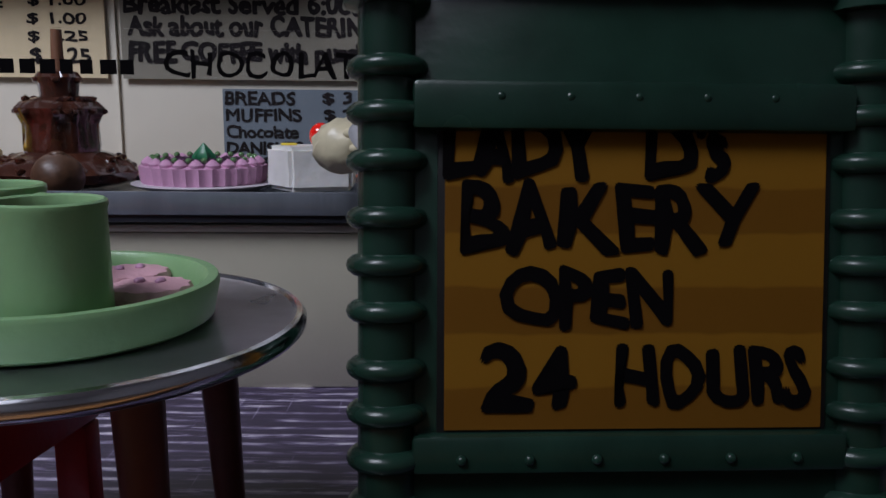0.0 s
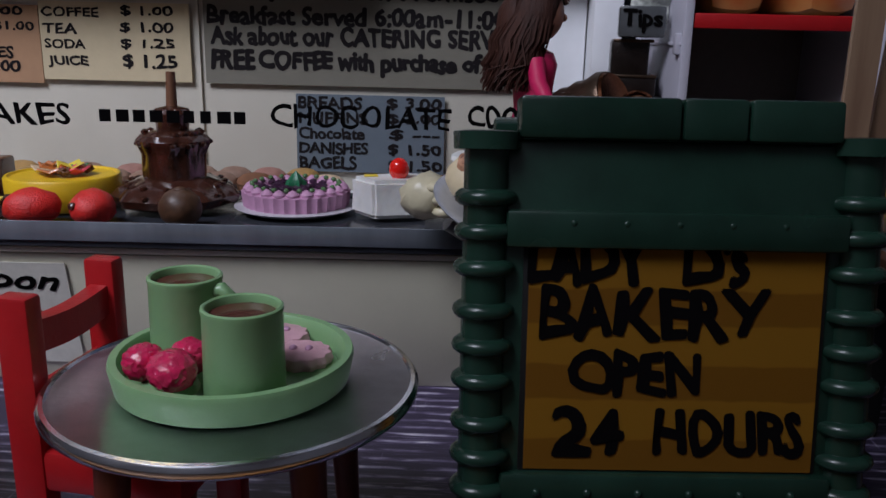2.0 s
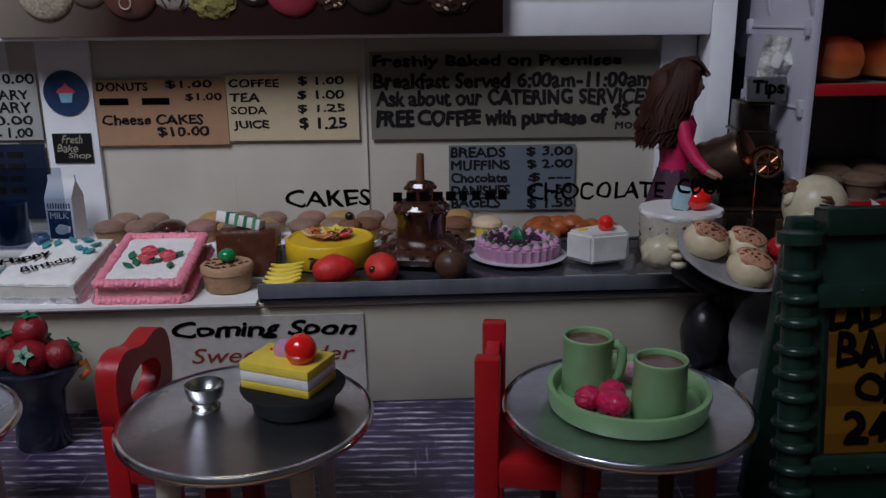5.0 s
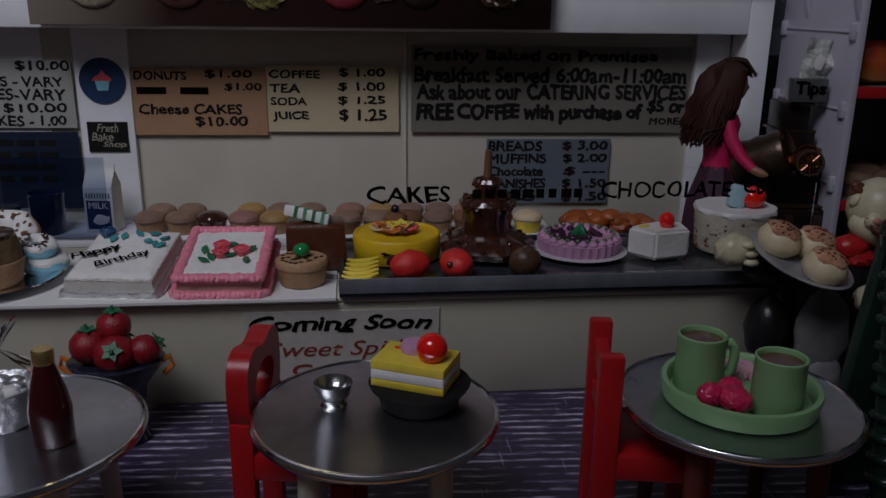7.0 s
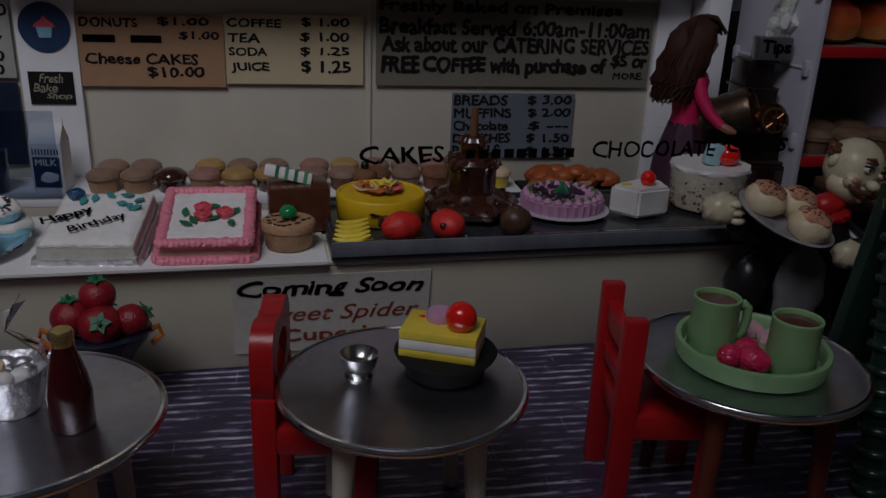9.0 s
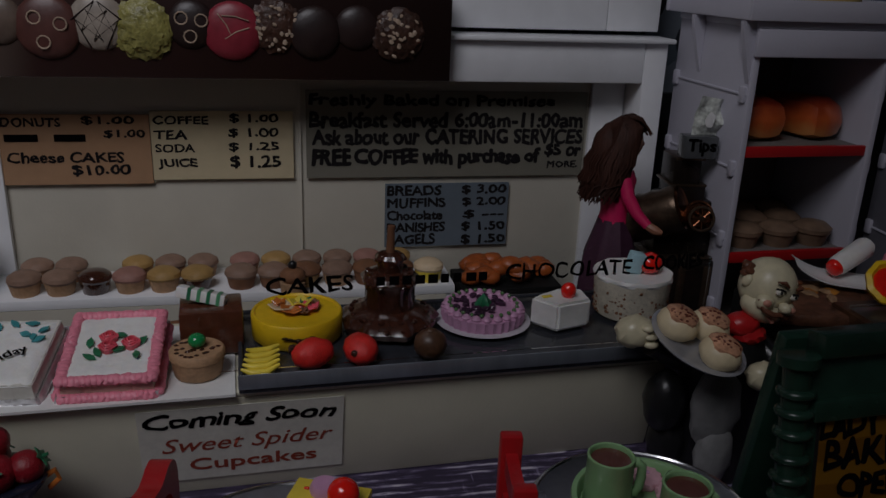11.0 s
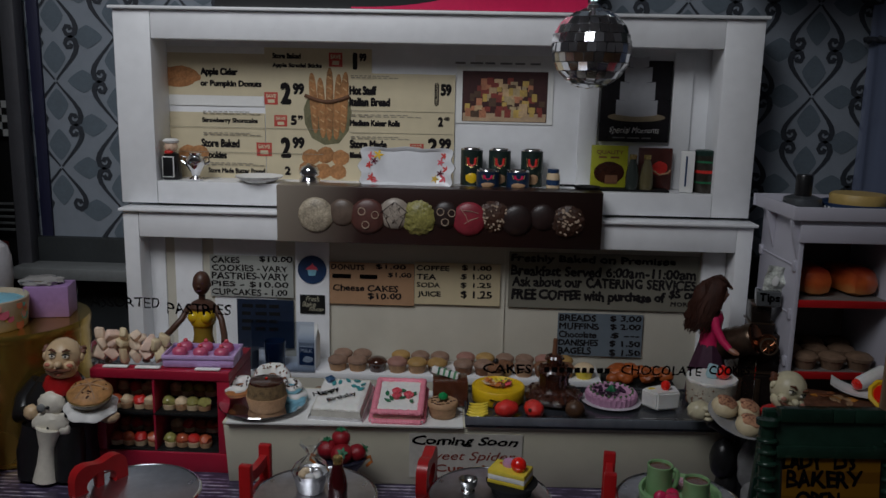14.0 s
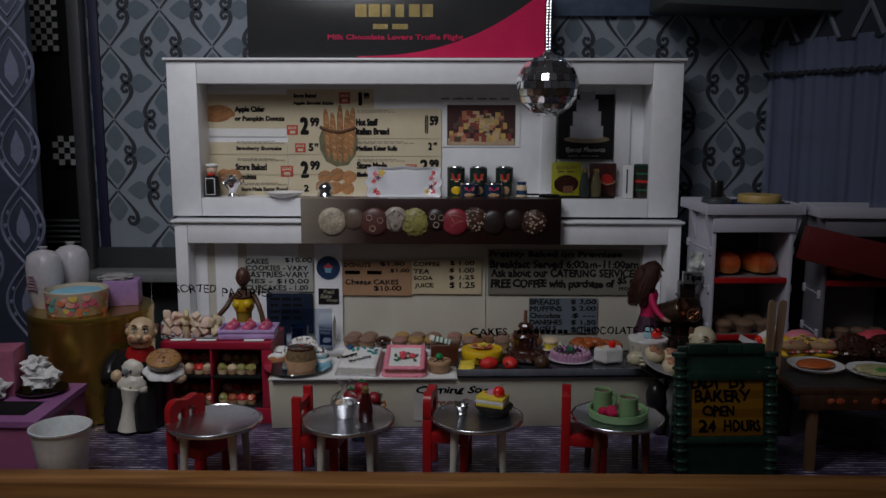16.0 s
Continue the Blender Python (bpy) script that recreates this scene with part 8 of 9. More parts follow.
# dark wainscot, ledge, post and border
for name, c, s, material, label in (
    ("baseboard", (-0.06, 0.4485, 0.0500), (0.80, 0.006, 0.100), DARKROOM, "dark wainscot below the wallpaper"),
    ("trim", (-0.2980, 0.4330, 0.0790), (0.0860, 0.024, 0.0080), mat("grey_ledge", (0.16, 0.17, 0.17), 0.6), "grey ledge along the wainscot"),
    ("trim", (-0.3390, 0.4420, 0.1800), (0.0100, 0.012, 0.3600), mat("grey_post", (0.075, 0.075, 0.085), 0.5), "grey upright post at the corner"),
    ("trim", (-0.3290, 0.4510, 0.2000), (0.0080, 0.003, 0.3200), mat("deep_blue_strip", (0.012, 0.013, 0.045), 0.6), "deep blue strip beside the post"),
    ("trim", (0.0900, 0.4490, 0.3090), (0.1100, 0.004, 0.0360), mat("blue_border", (0.05, 0.075, 0.12), 0.6, vary=0.4, scale=150), "blue patterned border strip"),
    ("ceiling", (0.1900, 0.4200, 0.3020), (0.1300, 0.064, 0.0240), mat("dark_green_beam", (0.045, 0.055, 0.055), 0.6), "dark overhead beam"),
):
    bm = bmesh.new()
    box(bm, 0, 0, 0, *s, 0.0006)
    ob = part(name, bm, material, None, "", c)
    if name == "ceiling":
        ob.matrix_basis = pose(*c, 0, 2.5, 0)
    tagged(ob, label, name, kind="structure")

# ---- far left: damask wall, dark opening with chequered cloths ----
DAMASK = mat("damask_ground", (0.030, 0.038, 0.065), 0.6, vary=0.3, scale=200)
DAMLIGHT = mat("damask_light", (0.15, 0.165, 0.24), 0.5, vary=0.2, scale=400)
dw = thing("wall_west", "blue damask papered wall edge", "wall", (-0.3315, 0.3460, 0), kind="structure")
b = bmesh.new()
box(b, -0.065, 0.004, 0.185, 0.130, 0.008, 0.37, 0.0006)
part("panel", b, DAMASK, dw)
for i in range(3):
    for j in range(8):
        cx, cz = -0.012 - 0.032 * i, 0.075 + 0.056 * j + (0.028 if i % 2 else 0)
        for sgn in (-1, 1):
            b = bmesh.new()
            pts = []
            for k in range(13):
                t = k / 12
                pts.append((cx + sgn * (0.0155 * math.sin(math.pi * t)), -0.0003, cz - 0.028 + 0.056 * t))
            tube(b, pts, 0.0012, 6)
            part("printed_band", b, DAMLIGHT, dw)
            b = bmesh.new()
            tube(b, [(cx + (x - cx) * 0.70, y, cz + (z - cz) * 0.74) for x, y, z in pts], 0.0006, 6)
            for q in (0.3, 0.5, 0.7):
                blob(b, (cx + sgn * 0.0128 * math.sin(math.pi * q), -0.0003, cz - 0.024 + 0.048 * q), (0.0014, 0.0004, 0.0020), 0.2, 2, 1)
            part("printed_inner_band", b, DAMLIGHT, dw)
        b = bmesh.new()
        poly(b, [(cx, cz - 0.013), (cx + 0.005, cz - 0.006), (cx + 0.0045, cz + 0.002), (cx, cz + 0.013), (cx - 0.0045, cz + 0.002), (cx - 0.005, cz - 0.006)], 0.0003)
        part("printed_bud", b, DAMLIGHT, dw, at=(0, -0.0003, 0))
CHECK = mat("white_check", (0.45, 0.46, 0.45), 0.7)


def chequered(x, y, z, nx, nz, s, label):
    t = thing("chequered_cloth", label, "cloth", (x, y, z))
    b = bmesh.new()
    box(b, nx * s / 2, 0.0006, nz * s / 2, nx * s, 0.0010, nz * s)
    part("cloth", b, BLACKMATT, t)
    b = bmesh.new()
    box(b, 0, -0.0001, 0, s * 0.98, 0.0002, s * 0.98)
    first = part("white_square", b, CHECK, t, at=(1.5 * s, 0, 0.5 * s))
    for i in range(nx):
        for j in range(nz):
            if (i + j) % 2 and (i, j) != (1, 0):
                square = new("white_square", first.data)
                square.parent, square.matrix_basis = t, Matrix.Translation(((i + 0.5) * s, 0, (j + 0.5) * s))


chequered(-0.3900, 0.4400, 0.2620, 8, 10, 0.0046, "black and white chequered cloth hanging in the dark")
chequered(-0.3640, 0.4400, 0.1700, 6, 5, 0.0048, "black and white chequered cloth low in the dark")
bl = thing("grille", "grey slatted grille in the dark opening", "grille", (-0.3600, 0.4380, 0.1060))
for k in range(5):
    b = bmesh.new()
    box(b, 0, 0, 0.0045 * k, 0.0300, 0.0020, 0.0016, 0.0003)
    part("slat", b, mat("grille_grey", (0.12, 0.13, 0.13), 0.5), bl)
bm = bmesh.new()
box(bm, -0.40, 0.446, 0.19, 0.11, 0.004, 0.36)
tagged(part("backdrop", bm, BLACKMATT), "black backing of the dark opening", "wall", kind="structure")

# ---- gold tin, bowl, bottles, stove and paper cup at the left ----
gd = thing("gold_tin", "large round gold tin", "tin", (-0.2915, 0.3330, 0))
b = bmesh.new()
lathe(b, [(0, 0.0030), (0.0420, 0.0030), (0.0420, 0.0700), (0, 0.0700)], 72)
part("body", b, GOLD, gd)
b = bmesh.new()
lathe(b, [(0, 0), (0.0420, 0), (0.0430, 0.0012), (0.0424, 0.0030), (0, 0.0031)], 72)
part("base_rim", b, GOLD, gd)
b = bmesh.new()
lathe(b, [(0, 0.0701), (0.0424, 0.0701), (0.0428, 0.0725), (0.0420, 0.0748), (0, 0.0748)], 72)
part("lid", b, GOLD, gd)
bowl = thing("paper_bowl", "white paper bowl with bright dots, blue lining", "bowl", (-0.2925, 0.3140, 0.0749))
b = bmesh.new()
lathe(b, [(0, 0), (0.0185, 0), (0.0192, 0.0010), (0.0208, 0.0165), (0.0204, 0.0170), (0.0180, 0.0020), (0, 0.0018)], 56)
part("wall", b, mat("cream_paper", (0.58, 0.47, 0.34), 0.6), bowl)
b = bmesh.new()
lathe(b, [(0, 0.0125), (0.0192, 0.0130), (0.0150, 0.0155), (0.0060, 0.0165), (0, 0.0160)], 32, wobble=lambda a, i: 1 + 0.06 * math.cos(5 * a + i))
part("tissue", b, SKY, bowl)
rng = random.Random(12)
DOTS = [mat("dot_print", c, 0.6) for c in ((0.65, 0.18, 0.08), (0.72, 0.50, 0.10), (0.12, 0.42, 0.36), (0.62, 0.12, 0.18), (0.75, 0.33, 0.25))]
for k in range(60):
    a, z = rng.uniform(math.pi * 0.95, math.pi * 2.05), rng.uniform(0.002, 0.0150)
    r = 0.0193 + 0.0016 * z / 0.0165
    b = bmesh.new()
    lathe(b, [(0, 0), (0.0010 + 0.0024 * rng.random(), 0), (0, 0.0001)], 12)
    part("dot", b, DOTS[k % 5], bowl, m=Matrix.Translation((r * math.cos(a), r * math.sin(a), z)) @ Matrix.Rotation(a, 4, "Z") @ Matrix.Rotation(math.pi / 2 - 0.1, 4, "Y"))
lb = thing("gift_box", "small lilac box with a clear wrapped lid", "box", (-0.2720, 0.3420, 0.0749), 12)
b = bmesh.new()
box(b, 0, 0, 0.0090, 0.0240, 0.0180, 0.0180, 0.0006)
part("box", b, mat("lilac_card", (0.34, 0.20, 0.42), 0.5), lb)
b = bmesh.new()
blob(b, (-0.004, 0, 0.0195), (0.0120, 0.0080, 0.0035), 0.3, 3, 3)
part("wrap", b, mat("cellophane_crumple", (0.30, 0.29, 0.28), 0.2, coat=0.4, bump=0.6), lb)
for x, y in ((-0.3220, 0.3295), (-0.3135, 0.3530)):
    bg = thing("flour_bag", "white soft plastic bag with faint print", "bag", (x, y, 0.0749), -20, group="white bags")
    h = 0.042
    b = bmesh.new()
    lathe(b, [(0, 0), (0.0085, 0), (0.0104, 0.005), (0.0120, h * 0.4), (0.0120, h * 0.72), (0.0104, h * 0.88), (0.0066, h * 0.95), (0.0028, h * 0.975), (0.0020, h * 0.985), (0.0034, h * 1.03), (0, h * 1.03)], 36, wobble=lambda a, i: 1 + 0.06 * math.cos(2 * a) + 0.03 * math.cos(5 * a + i))
    part("bag", b, mat("bag_plastic", (0.50, 0.48, 0.50), 0.35, vary=0.1, bump=0.5, bump_scale=300), bg)
    b = bmesh.new()
    for k in range(5):
        box(b, 0.0008 * (k % 2), -0.0123, h * 0.36 + 0.0022 * k, 0.0100 - 0.0012 * k, 0.0006, 0.0009)
    part("printed_bar", b, mat("faint_rose_print", (0.34, 0.22, 0.26), 0.6), bg)
bm = bmesh.new()
box(bm, -0.360, 0.40, 0.05, 0.03, 0.06, 0.10, 0.002)
tagged(part("red_box", bm, DADO), "dark red box in shadow behind the bags", "box")

stove = thing("toy_stove", "pink plastic toy stove with dark hob", "stove", (-0.3100, 0.2280, 0))
b = bmesh.new()
vs = poly(b, [(-0.060, -0.0185), (0.0370, -0.0185), (0.0355, 0.0500), (-0.060, 0.0500)], 0.0310, "z")
part("body", b, PINKTOY, stove)
b = bmesh.new()
poly(b, [(-0.060, -0.0200), (0.0385, -0.0200), (0.0365, 0.0515), (-0.060, 0.0515)], 0.0036, "z")
part("top", b, mat("mauve_plastic", (0.36, 0.14, 0.34), 0.4), stove, at=(0, 0, 0.0312))
b = bmesh.new()
box(b, 0.004, 0.0020, 0.0352, 0.046, 0.0230, 0.0006, 0.0002)
part("hob", b, BLACKMATT, stove)
b = bmesh.new()
tube(b, [(0.0362, 0.0120, 0.0240), (0.0390, 0.0130, 0.0250), (0.0390, 0.0240, 0.0250), (0.0360, 0.0250, 0.0240)], 0.0013, 8)
part("handle", b, BLACK, stove)
dish = thing("dish", "dark oval metal dish on the stove", "dish", (-0.2935, 0.2600, 0.0349))
b = bmesh.new()
lathe(b, [(0, 0), (0.0110, 0), (0.0150, 0.0022), (0.0156, 0.0030), (0.0140, 0.0028), (0.0105, 0.0008), (0, 0.0006)], 40)
part("dish", b, mat("dark_chrome", (0.20, 0.20, 0.21), 0.15, metal=1.0), dish)
for k, (x, y, z, r) in enumerate(((-0.2945, 0.2630, 0.0376, 0.0110), (-0.3192, 0.2440, 0.0350, 0.0125), (-0.2990, 0.2650, 0.0465, 0.0088))):
    b = bmesh.new()
    blob(b, (0, 0, r * 0.55), (r * 0.95, r * 0.75, r * 0.6), 0.75, 1.5, 3, seed=k * 3 + 1)
    solo("paper_napkin", b, PAPER, "crumpled white paper napkin", "napkin", (x, y, z), 40 * k, group="crumpled napkins", smooth=0.25)
b = bmesh.new()
box(b, 0, 0, 0.0145, 0.0240, 0.0220, 0.0290, 0.0006)
solo("gift_box", b, mat("pink_box_card", (0.40, 0.12, 0.20), 0.5, vary=0.3, scale=150), "pink patterned card box on the stove", "box", (-0.3200, 0.2620, 0.0349), 8)
pc = thing("paper_cup", "ribbed white plastic cup", "cup", (-0.2527, 0.1985, 0))
b = bmesh.new()
lathe(b, [(0, 0), (0.0112, 0), (0.0118, 0.0008), (0.0156, 0.0345), (0.0166, 0.0352), (0.0168, 0.0362), (0.0160, 0.0366), (0.0152, 0.0352), (0.0114, 0.0020), (0, 0.0016)], 72, wobble=lambda a, i: 1 + (0.006 * math.cos(36 * a) if 1 <= i <= 2 else 0))
part("cup", b, mat("milky_plastic", (0.74, 0.76, 0.76), 0.3, sss=0.2), pc)

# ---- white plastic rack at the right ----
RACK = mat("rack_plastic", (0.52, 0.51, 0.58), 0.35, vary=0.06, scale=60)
# inner back and shelves: the shade inside the rack is put into this colour
RACKIN = mat("rack_inner_shade", (0.17, 0.15, 0.14), 0.6, vary=0.1)


def rack(x, y, w, dpt, h, rz, levels, label, shell=RACK):
    t = thing("bread_rack", label, "rack", (x, y, 0), rz, group="bread racks")
    def pc2(name, cx, cy, cz, sx, sy, sz, material=shell, bev=0.0006, lab=""):
        b = bmesh.new()
        box(b, cx, cy, cz, sx, sy, sz, bev)
        return part(name, b, material, t, lab)
    for s in (-1, 1):
        side = pc2("side", s * (w / 2 - 0.0014), dpt / 2, (h - 0.008) / 2, 0.0028, dpt, h - 0.008)
        for z in (0.030, 0.058, 0.086, 0.114):
            b = bmesh.new()
            box(b, s * (w / 2), dpt / 2, z, 0.0012, dpt - 0.002, 0.0010, 0.0003)
            part("rib", b, RACK, side)
            for yy in (0.003, dpt - 0.003):
                b = bmesh.new()
                box(b, s * (w / 2 + 0.0004), yy, z, 0.0022, 0.0034, 0.0060, 0.0006)
                part("lug", b, RACK, side)
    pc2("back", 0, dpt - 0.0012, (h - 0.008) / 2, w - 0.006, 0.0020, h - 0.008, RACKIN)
    pc2("top_panel", 0, dpt / 2, h - 0.0085, w + 0.001, dpt + 0.001, 0.0030)
    for cx, cy, sx, sy in ((0, -0.0025, w + 0.012, 0.0018), (0, dpt + 0.0025, w + 0.012, 0.0018), (-w / 2 - 0.0045, dpt / 2, 0.0018, dpt + 0.0030), (w / 2 + 0.0045, dpt / 2, 0.0018, dpt + 0.0030)):
        pc2("top_rim", cx, cy, h - 0.0035, sx, sy, 0.0075, RACK, 0.0005)
    pc2("top_tray", 0, dpt / 2, h - 0.0060, w + 0.0095, dpt + 0.0040, 0.0015)
    pc2("fascia", 0, -0.0006, h - 0.0150, w + 0.0012, 0.0020, 0.0100)
    for s in (-1, 1):
        for yy in (0.0, dpt * 0.62):
            b = bmesh.new()
            poly(b, [(s * (w / 2 + 0.0001), h - 0.0300), (s * (w / 2 + 0.0001), h - 0.0075), (s * (w / 2 + 0.0054), h - 0.0075), (s * (w / 2 + 0.0050), h - 0.0120)], 0.0024)
            part("bracket", b, shell, t, at=(0, yy + 0.001, 0))
    for z in levels:
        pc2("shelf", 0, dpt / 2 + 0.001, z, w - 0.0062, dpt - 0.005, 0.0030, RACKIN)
        pc2("shelf_edge", 0, 0.0016, z, w - 0.0060, 0.0022, 0.0042, RED, 0.0005, "red plastic shelf edge")
    return t


rack(0.1835, 0.3490, 0.0590, 0.0560, 0.1480, 2, (0.0925, 0.0500, 0.012), "white plastic bread rack with red shelf edges")
# second rack's shell is coloured darker to carry the shade at far right
rack(0.2560, 0.3280, 0.0600, 0.0340, 0.1480, -3, (0.0945, 0.0510), "plastic bread rack, its shade put into a darker grey", mat("shaded_rack_plastic", (0.17, 0.165, 0.19), 0.4))
m_, n_, l_, b_ = nodes_of("glazed_loaf")
LOAF = m_
co_, sp_, rp_, nz_, ad_ = n_.new("ShaderNodeTexCoord"), n_.new("ShaderNodeSeparateXYZ"), n_.new("ShaderNodeValToRGB"), n_.new("ShaderNodeTexNoise"), n_.new("ShaderNodeMath")
nz_.inputs["Scale"].default_value = 160
l_.new(co_.outputs["Object"], sp_.inputs[0])
l_.new(co_.outputs["Object"], nz_.inputs["Vector"])
ad_.operation, ad_.inputs[1].default_value = "MULTIPLY_ADD", 0.010
l_.new(nz_.outputs[0], ad_.inputs[0])
l_.new(sp_.outputs["Z"], ad_.inputs[2])
mr_ = n_.new("ShaderNodeMapRange")
mr_.inputs["From Min"].default_value, mr_.inputs["From Max"].default_value = 0.004, 0.021
l_.new(ad_.outputs[0], mr_.inputs["Value"])
l_.new(mr_.outputs[0], rp_.inputs[0])
e_ = rp_.color_ramp.elements
e_[0].position, e_[0].color = 0.0, (0.62, 0.30, 0.09, 1)
e_[1].position, e_[1].color = 1.0, (0.26, 0.028, 0.012, 1)
x_ = e_.new(0.55)
x_.color = (0.52, 0.10, 0.022, 1)
l_.new(rp_.outputs[0], b_.inputs["Base Color"])
b_.inputs["Roughness"].default_value = 0.3
b_.inputs["Coat Weight"].default_value = 0.3
for k, (x, y, z, rz) in enumerate(((0.1715, 0.3755, 0.0941, 90), (0.1955, 0.3765, 0.0941, 106))):
    b = bmesh.new()
    box(b, 0, 0, 0.0080, 0.0350, 0.0190, 0.0160, 0.0066)
    for v in b.verts:
        v.co.z += 0.0012 * math.cos(v.co.x * 90) * (v.co.z > 0.006)
        v.co += v.co.normalized() * 0.0006 * noise.noise(v.co * 120 + Vector((k, 0, 0)))
    solo("loaf", b, LOAF, "glossy orange-brown bread loaf on the rack", "loaf", (x, y, z), rz, group="loaves on the rack")
PIECRUST = mat("small_pie_crust", (0.20, 0.125, 0.08), 0.5, vary=0.4, scale=300, bump=0.4)
for r in range(3):
    for k in range(3):
        t = thing("small_pie", "small round pie on the lower rack shelf", "pie", (0.1685 + 0.0158 * k - 0.004 * (r % 2), 0.3600 + 0.0158 * r, 0.0516), 50 * k, group="small pies on the rack")
        t.scale = (1.28, 1.28, 1.25)
        b = bmesh.new()
        lathe(b, [(0, 0), (0.0042, 0), (0.0056, 0.0048), (0, 0.0048)], 24)
        part("case", b, PIECRUST, t)
        b = bmesh.new()
        lathe(b, [(0.0059, 0.0044), (0.0060, 0.0058), (0.0040, 0.0074), (0, 0.0078)], 24)
        part("lid", b, PIECRUST, t)
for x in (0.2460, 0.2680):
    b = bmesh.new()
    blob(b, (0, 0, 0.0070), (0.0120, 0.0090, 0.0072), 0.08, 1.5, 3)
    solo("loaf", b, LOAF, "bread loaf in shadow on the second rack", "loaf", (x, 0.3420, 0.0961), 20, group="loaves on the rack")
for k in range(4):
    b = bmesh.new()
    lathe(b, [(0, 0), (0.0040, 0), (0.0055, 0.0046), (0.0058, 0.0058), (0.0038, 0.0074), (0, 0.0077)], 22)
    solo("small_pie", b, PIECRUST, "small round pie in shadow on the second rack", "pie", (0.2350 + 0.0125 * k, 0.3410, 0.0526), group="small pies on the rack")
b = bmesh.new()
box(b, 0, 0, 0.0, 0.0760, 0.0100, 0.0235, 0.0010)
solo("red_crate", b, DADO, "dark red box hung across the rack top", "box", m=pose(0.2440, 0.3190, 0.1165, 0, 13, -4))
tp = thing("kettle", "grey based black kettle on the rack top", "kettle", (0.1640, 0.3760, 0.1428))
b = bmesh.new()
lathe(b, [(0, 0), (0.0110, 0), (0.0114, 0.0010), (0.0104, 0.0070), (0.0070, 0.0082), (0, 0.0082)], 36)
part("base", b, mat("grey_metal", (0.11, 0.12, 0.13), 0.35, metal=0.5), tp)
b = bmesh.new()
lathe(b, [(0, 0.0080), (0.0046, 0.0080), (0.0048, 0.0190), (0.0042, 0.0205), (0, 0.0205)], 28)
part("pot", b, BLACK, tp)
dotpan = thing("dotted_pan", "navy pan with white dots on the rack top", "pan", (0.1970, 0.3780, 0.1428))
b = bmesh.new()
lathe(b, [(0, 0), (0.0190, 0), (0.0215, 0.0048), (0.0208, 0.0050), (0.0184, 0.0010), (0, 0.0008)], 48)
part("pan", b, NAVY, dotpan)
for k in range(20):
    a = math.pi + math.pi * k / 19
    b = bmesh.new()
    blob(b, (0.0204 * math.cos(a), 0.0204 * math.sin(a), 0.0024), (0.0007, 0.0007, 0.0007), sub=1)
    part("dot", b, PAPER, dotpan)
b = bmesh.new()
lathe(b, [(0, 0), (0.0150, 0), (0.0156, 0.0010), (0.0156, 0.0080), (0.0148, 0.0092), (0, 0.0094)], 44)
solo("cheese_wheel", b, mat("cheese", (0.52, 0.36, 0.12), 0.45, vary=0.1), "round yellow cheese wheel in the dotted pan", "cheese", (0.1965, 0.3775, 0.1437))

# ---- right side wall: window, sheer curtain, valance ----
SIDE = pose(0.2270, 0.4500, 0, 0, 0, -61.5)
side = thing("wall_south_east", "slanting side wall with a curtained window", "wall", m=SIDE, kind="structure")
b = bmesh.new()
box(b, 0.0750, 0.0060, 0.0710, 0.1700, 0.0080, 0.1420)
box(b, 0.0750, 0.0060, 0.3200, 0.1700, 0.0080, 0.0900)
box(b, 0.1400, 0.0060, 0.2085, 0.0400, 0.0080, 0.1330)
part("panel", b, DARKROOM, side)
b = bmesh.new()
box(b, 0.0600, 0.0090, 0.2085, 0.1200, 0.0010, 0.1330)
part("pane", b, mat("dim_daylight_pane", (0.10, 0.13, 0.20), 0.2), side)
for c, s in (((0.0600, 0.0030, 0.1970), (0.1200, 0.0040, 0.0040)), ((0.0600, 0.0030, 0.2085), (0.0035, 0.0040, 0.1330)), ((0.0012, 0.003, 0.2085), (0.0035, 0.004, 0.1330))):
    b = bmesh.new()
    box(b, *c, *s, 0.0004)
    part("window_bar", b, mat("window_bar_grey", (0.06, 0.07, 0.10), 0.5), side)
cur = thing("curtain", "sheer blue-grey curtain with soft vertical folds", "curtain", m=SIDE)
m_, n_, l_, b_ = nodes_of("sheer_fabric")
b_.inputs["Base Color"].default_value = (0.15, 0.18, 0.28, 1)
b_.inputs["Roughness"].default_value = 0.8
tr_, mx_ = n_.new("ShaderNodeBsdfTransparent"), n_.new("ShaderNodeMixShader")
wv_ = n_.new("ShaderNodeTexNoise")
wv_.inputs["Scale"].default_value = 900
mr_ = n_.new("ShaderNodeMapRange")
mr_.inputs["To Min"].default_value, mr_.inputs["To Max"].default_value = 0.5, 0.8
l_.new(wv_.outputs["Fac"], mr_.inputs["Value"])
l_.new(mr_.outputs[0], mx_.inputs[0])
l_.new(tr_.outputs[0], mx_.inputs[1])
l_.new(b_.outputs[0], mx_.inputs[2])
l_.new(mx_.outputs[0], n_["Material Output"].inputs[0])
SHEER = m_
b = bmesh.new()
NX, NZ = 90, 10
grid = []
for i in range(NX + 1):
    u = i / NX
    col = []
    for j in range(NZ + 1):
        w = j / NZ
        x = 0.002 + 0.118 * u
        dep = -0.0060 + 0.0026 * math.sin(u * 27 + 2.5 * math.sin(u * 7)) * (0.6 + 0.4 * (1 - w)) + 0.0007 * math.sin(u * 71 + w)
        col.append(b.verts.new((x, dep, 0.1420 + 0.128 * w)))
    grid.append(col)
for i in range(NX):
    for j in range(NZ):
        b.faces.new((grid[i][j], grid[i + 1][j], grid[i + 1][j + 1], grid[i][j + 1]))
part("cloth", b, SHEER, cur, smooth=3.0)
b = bmesh.new()
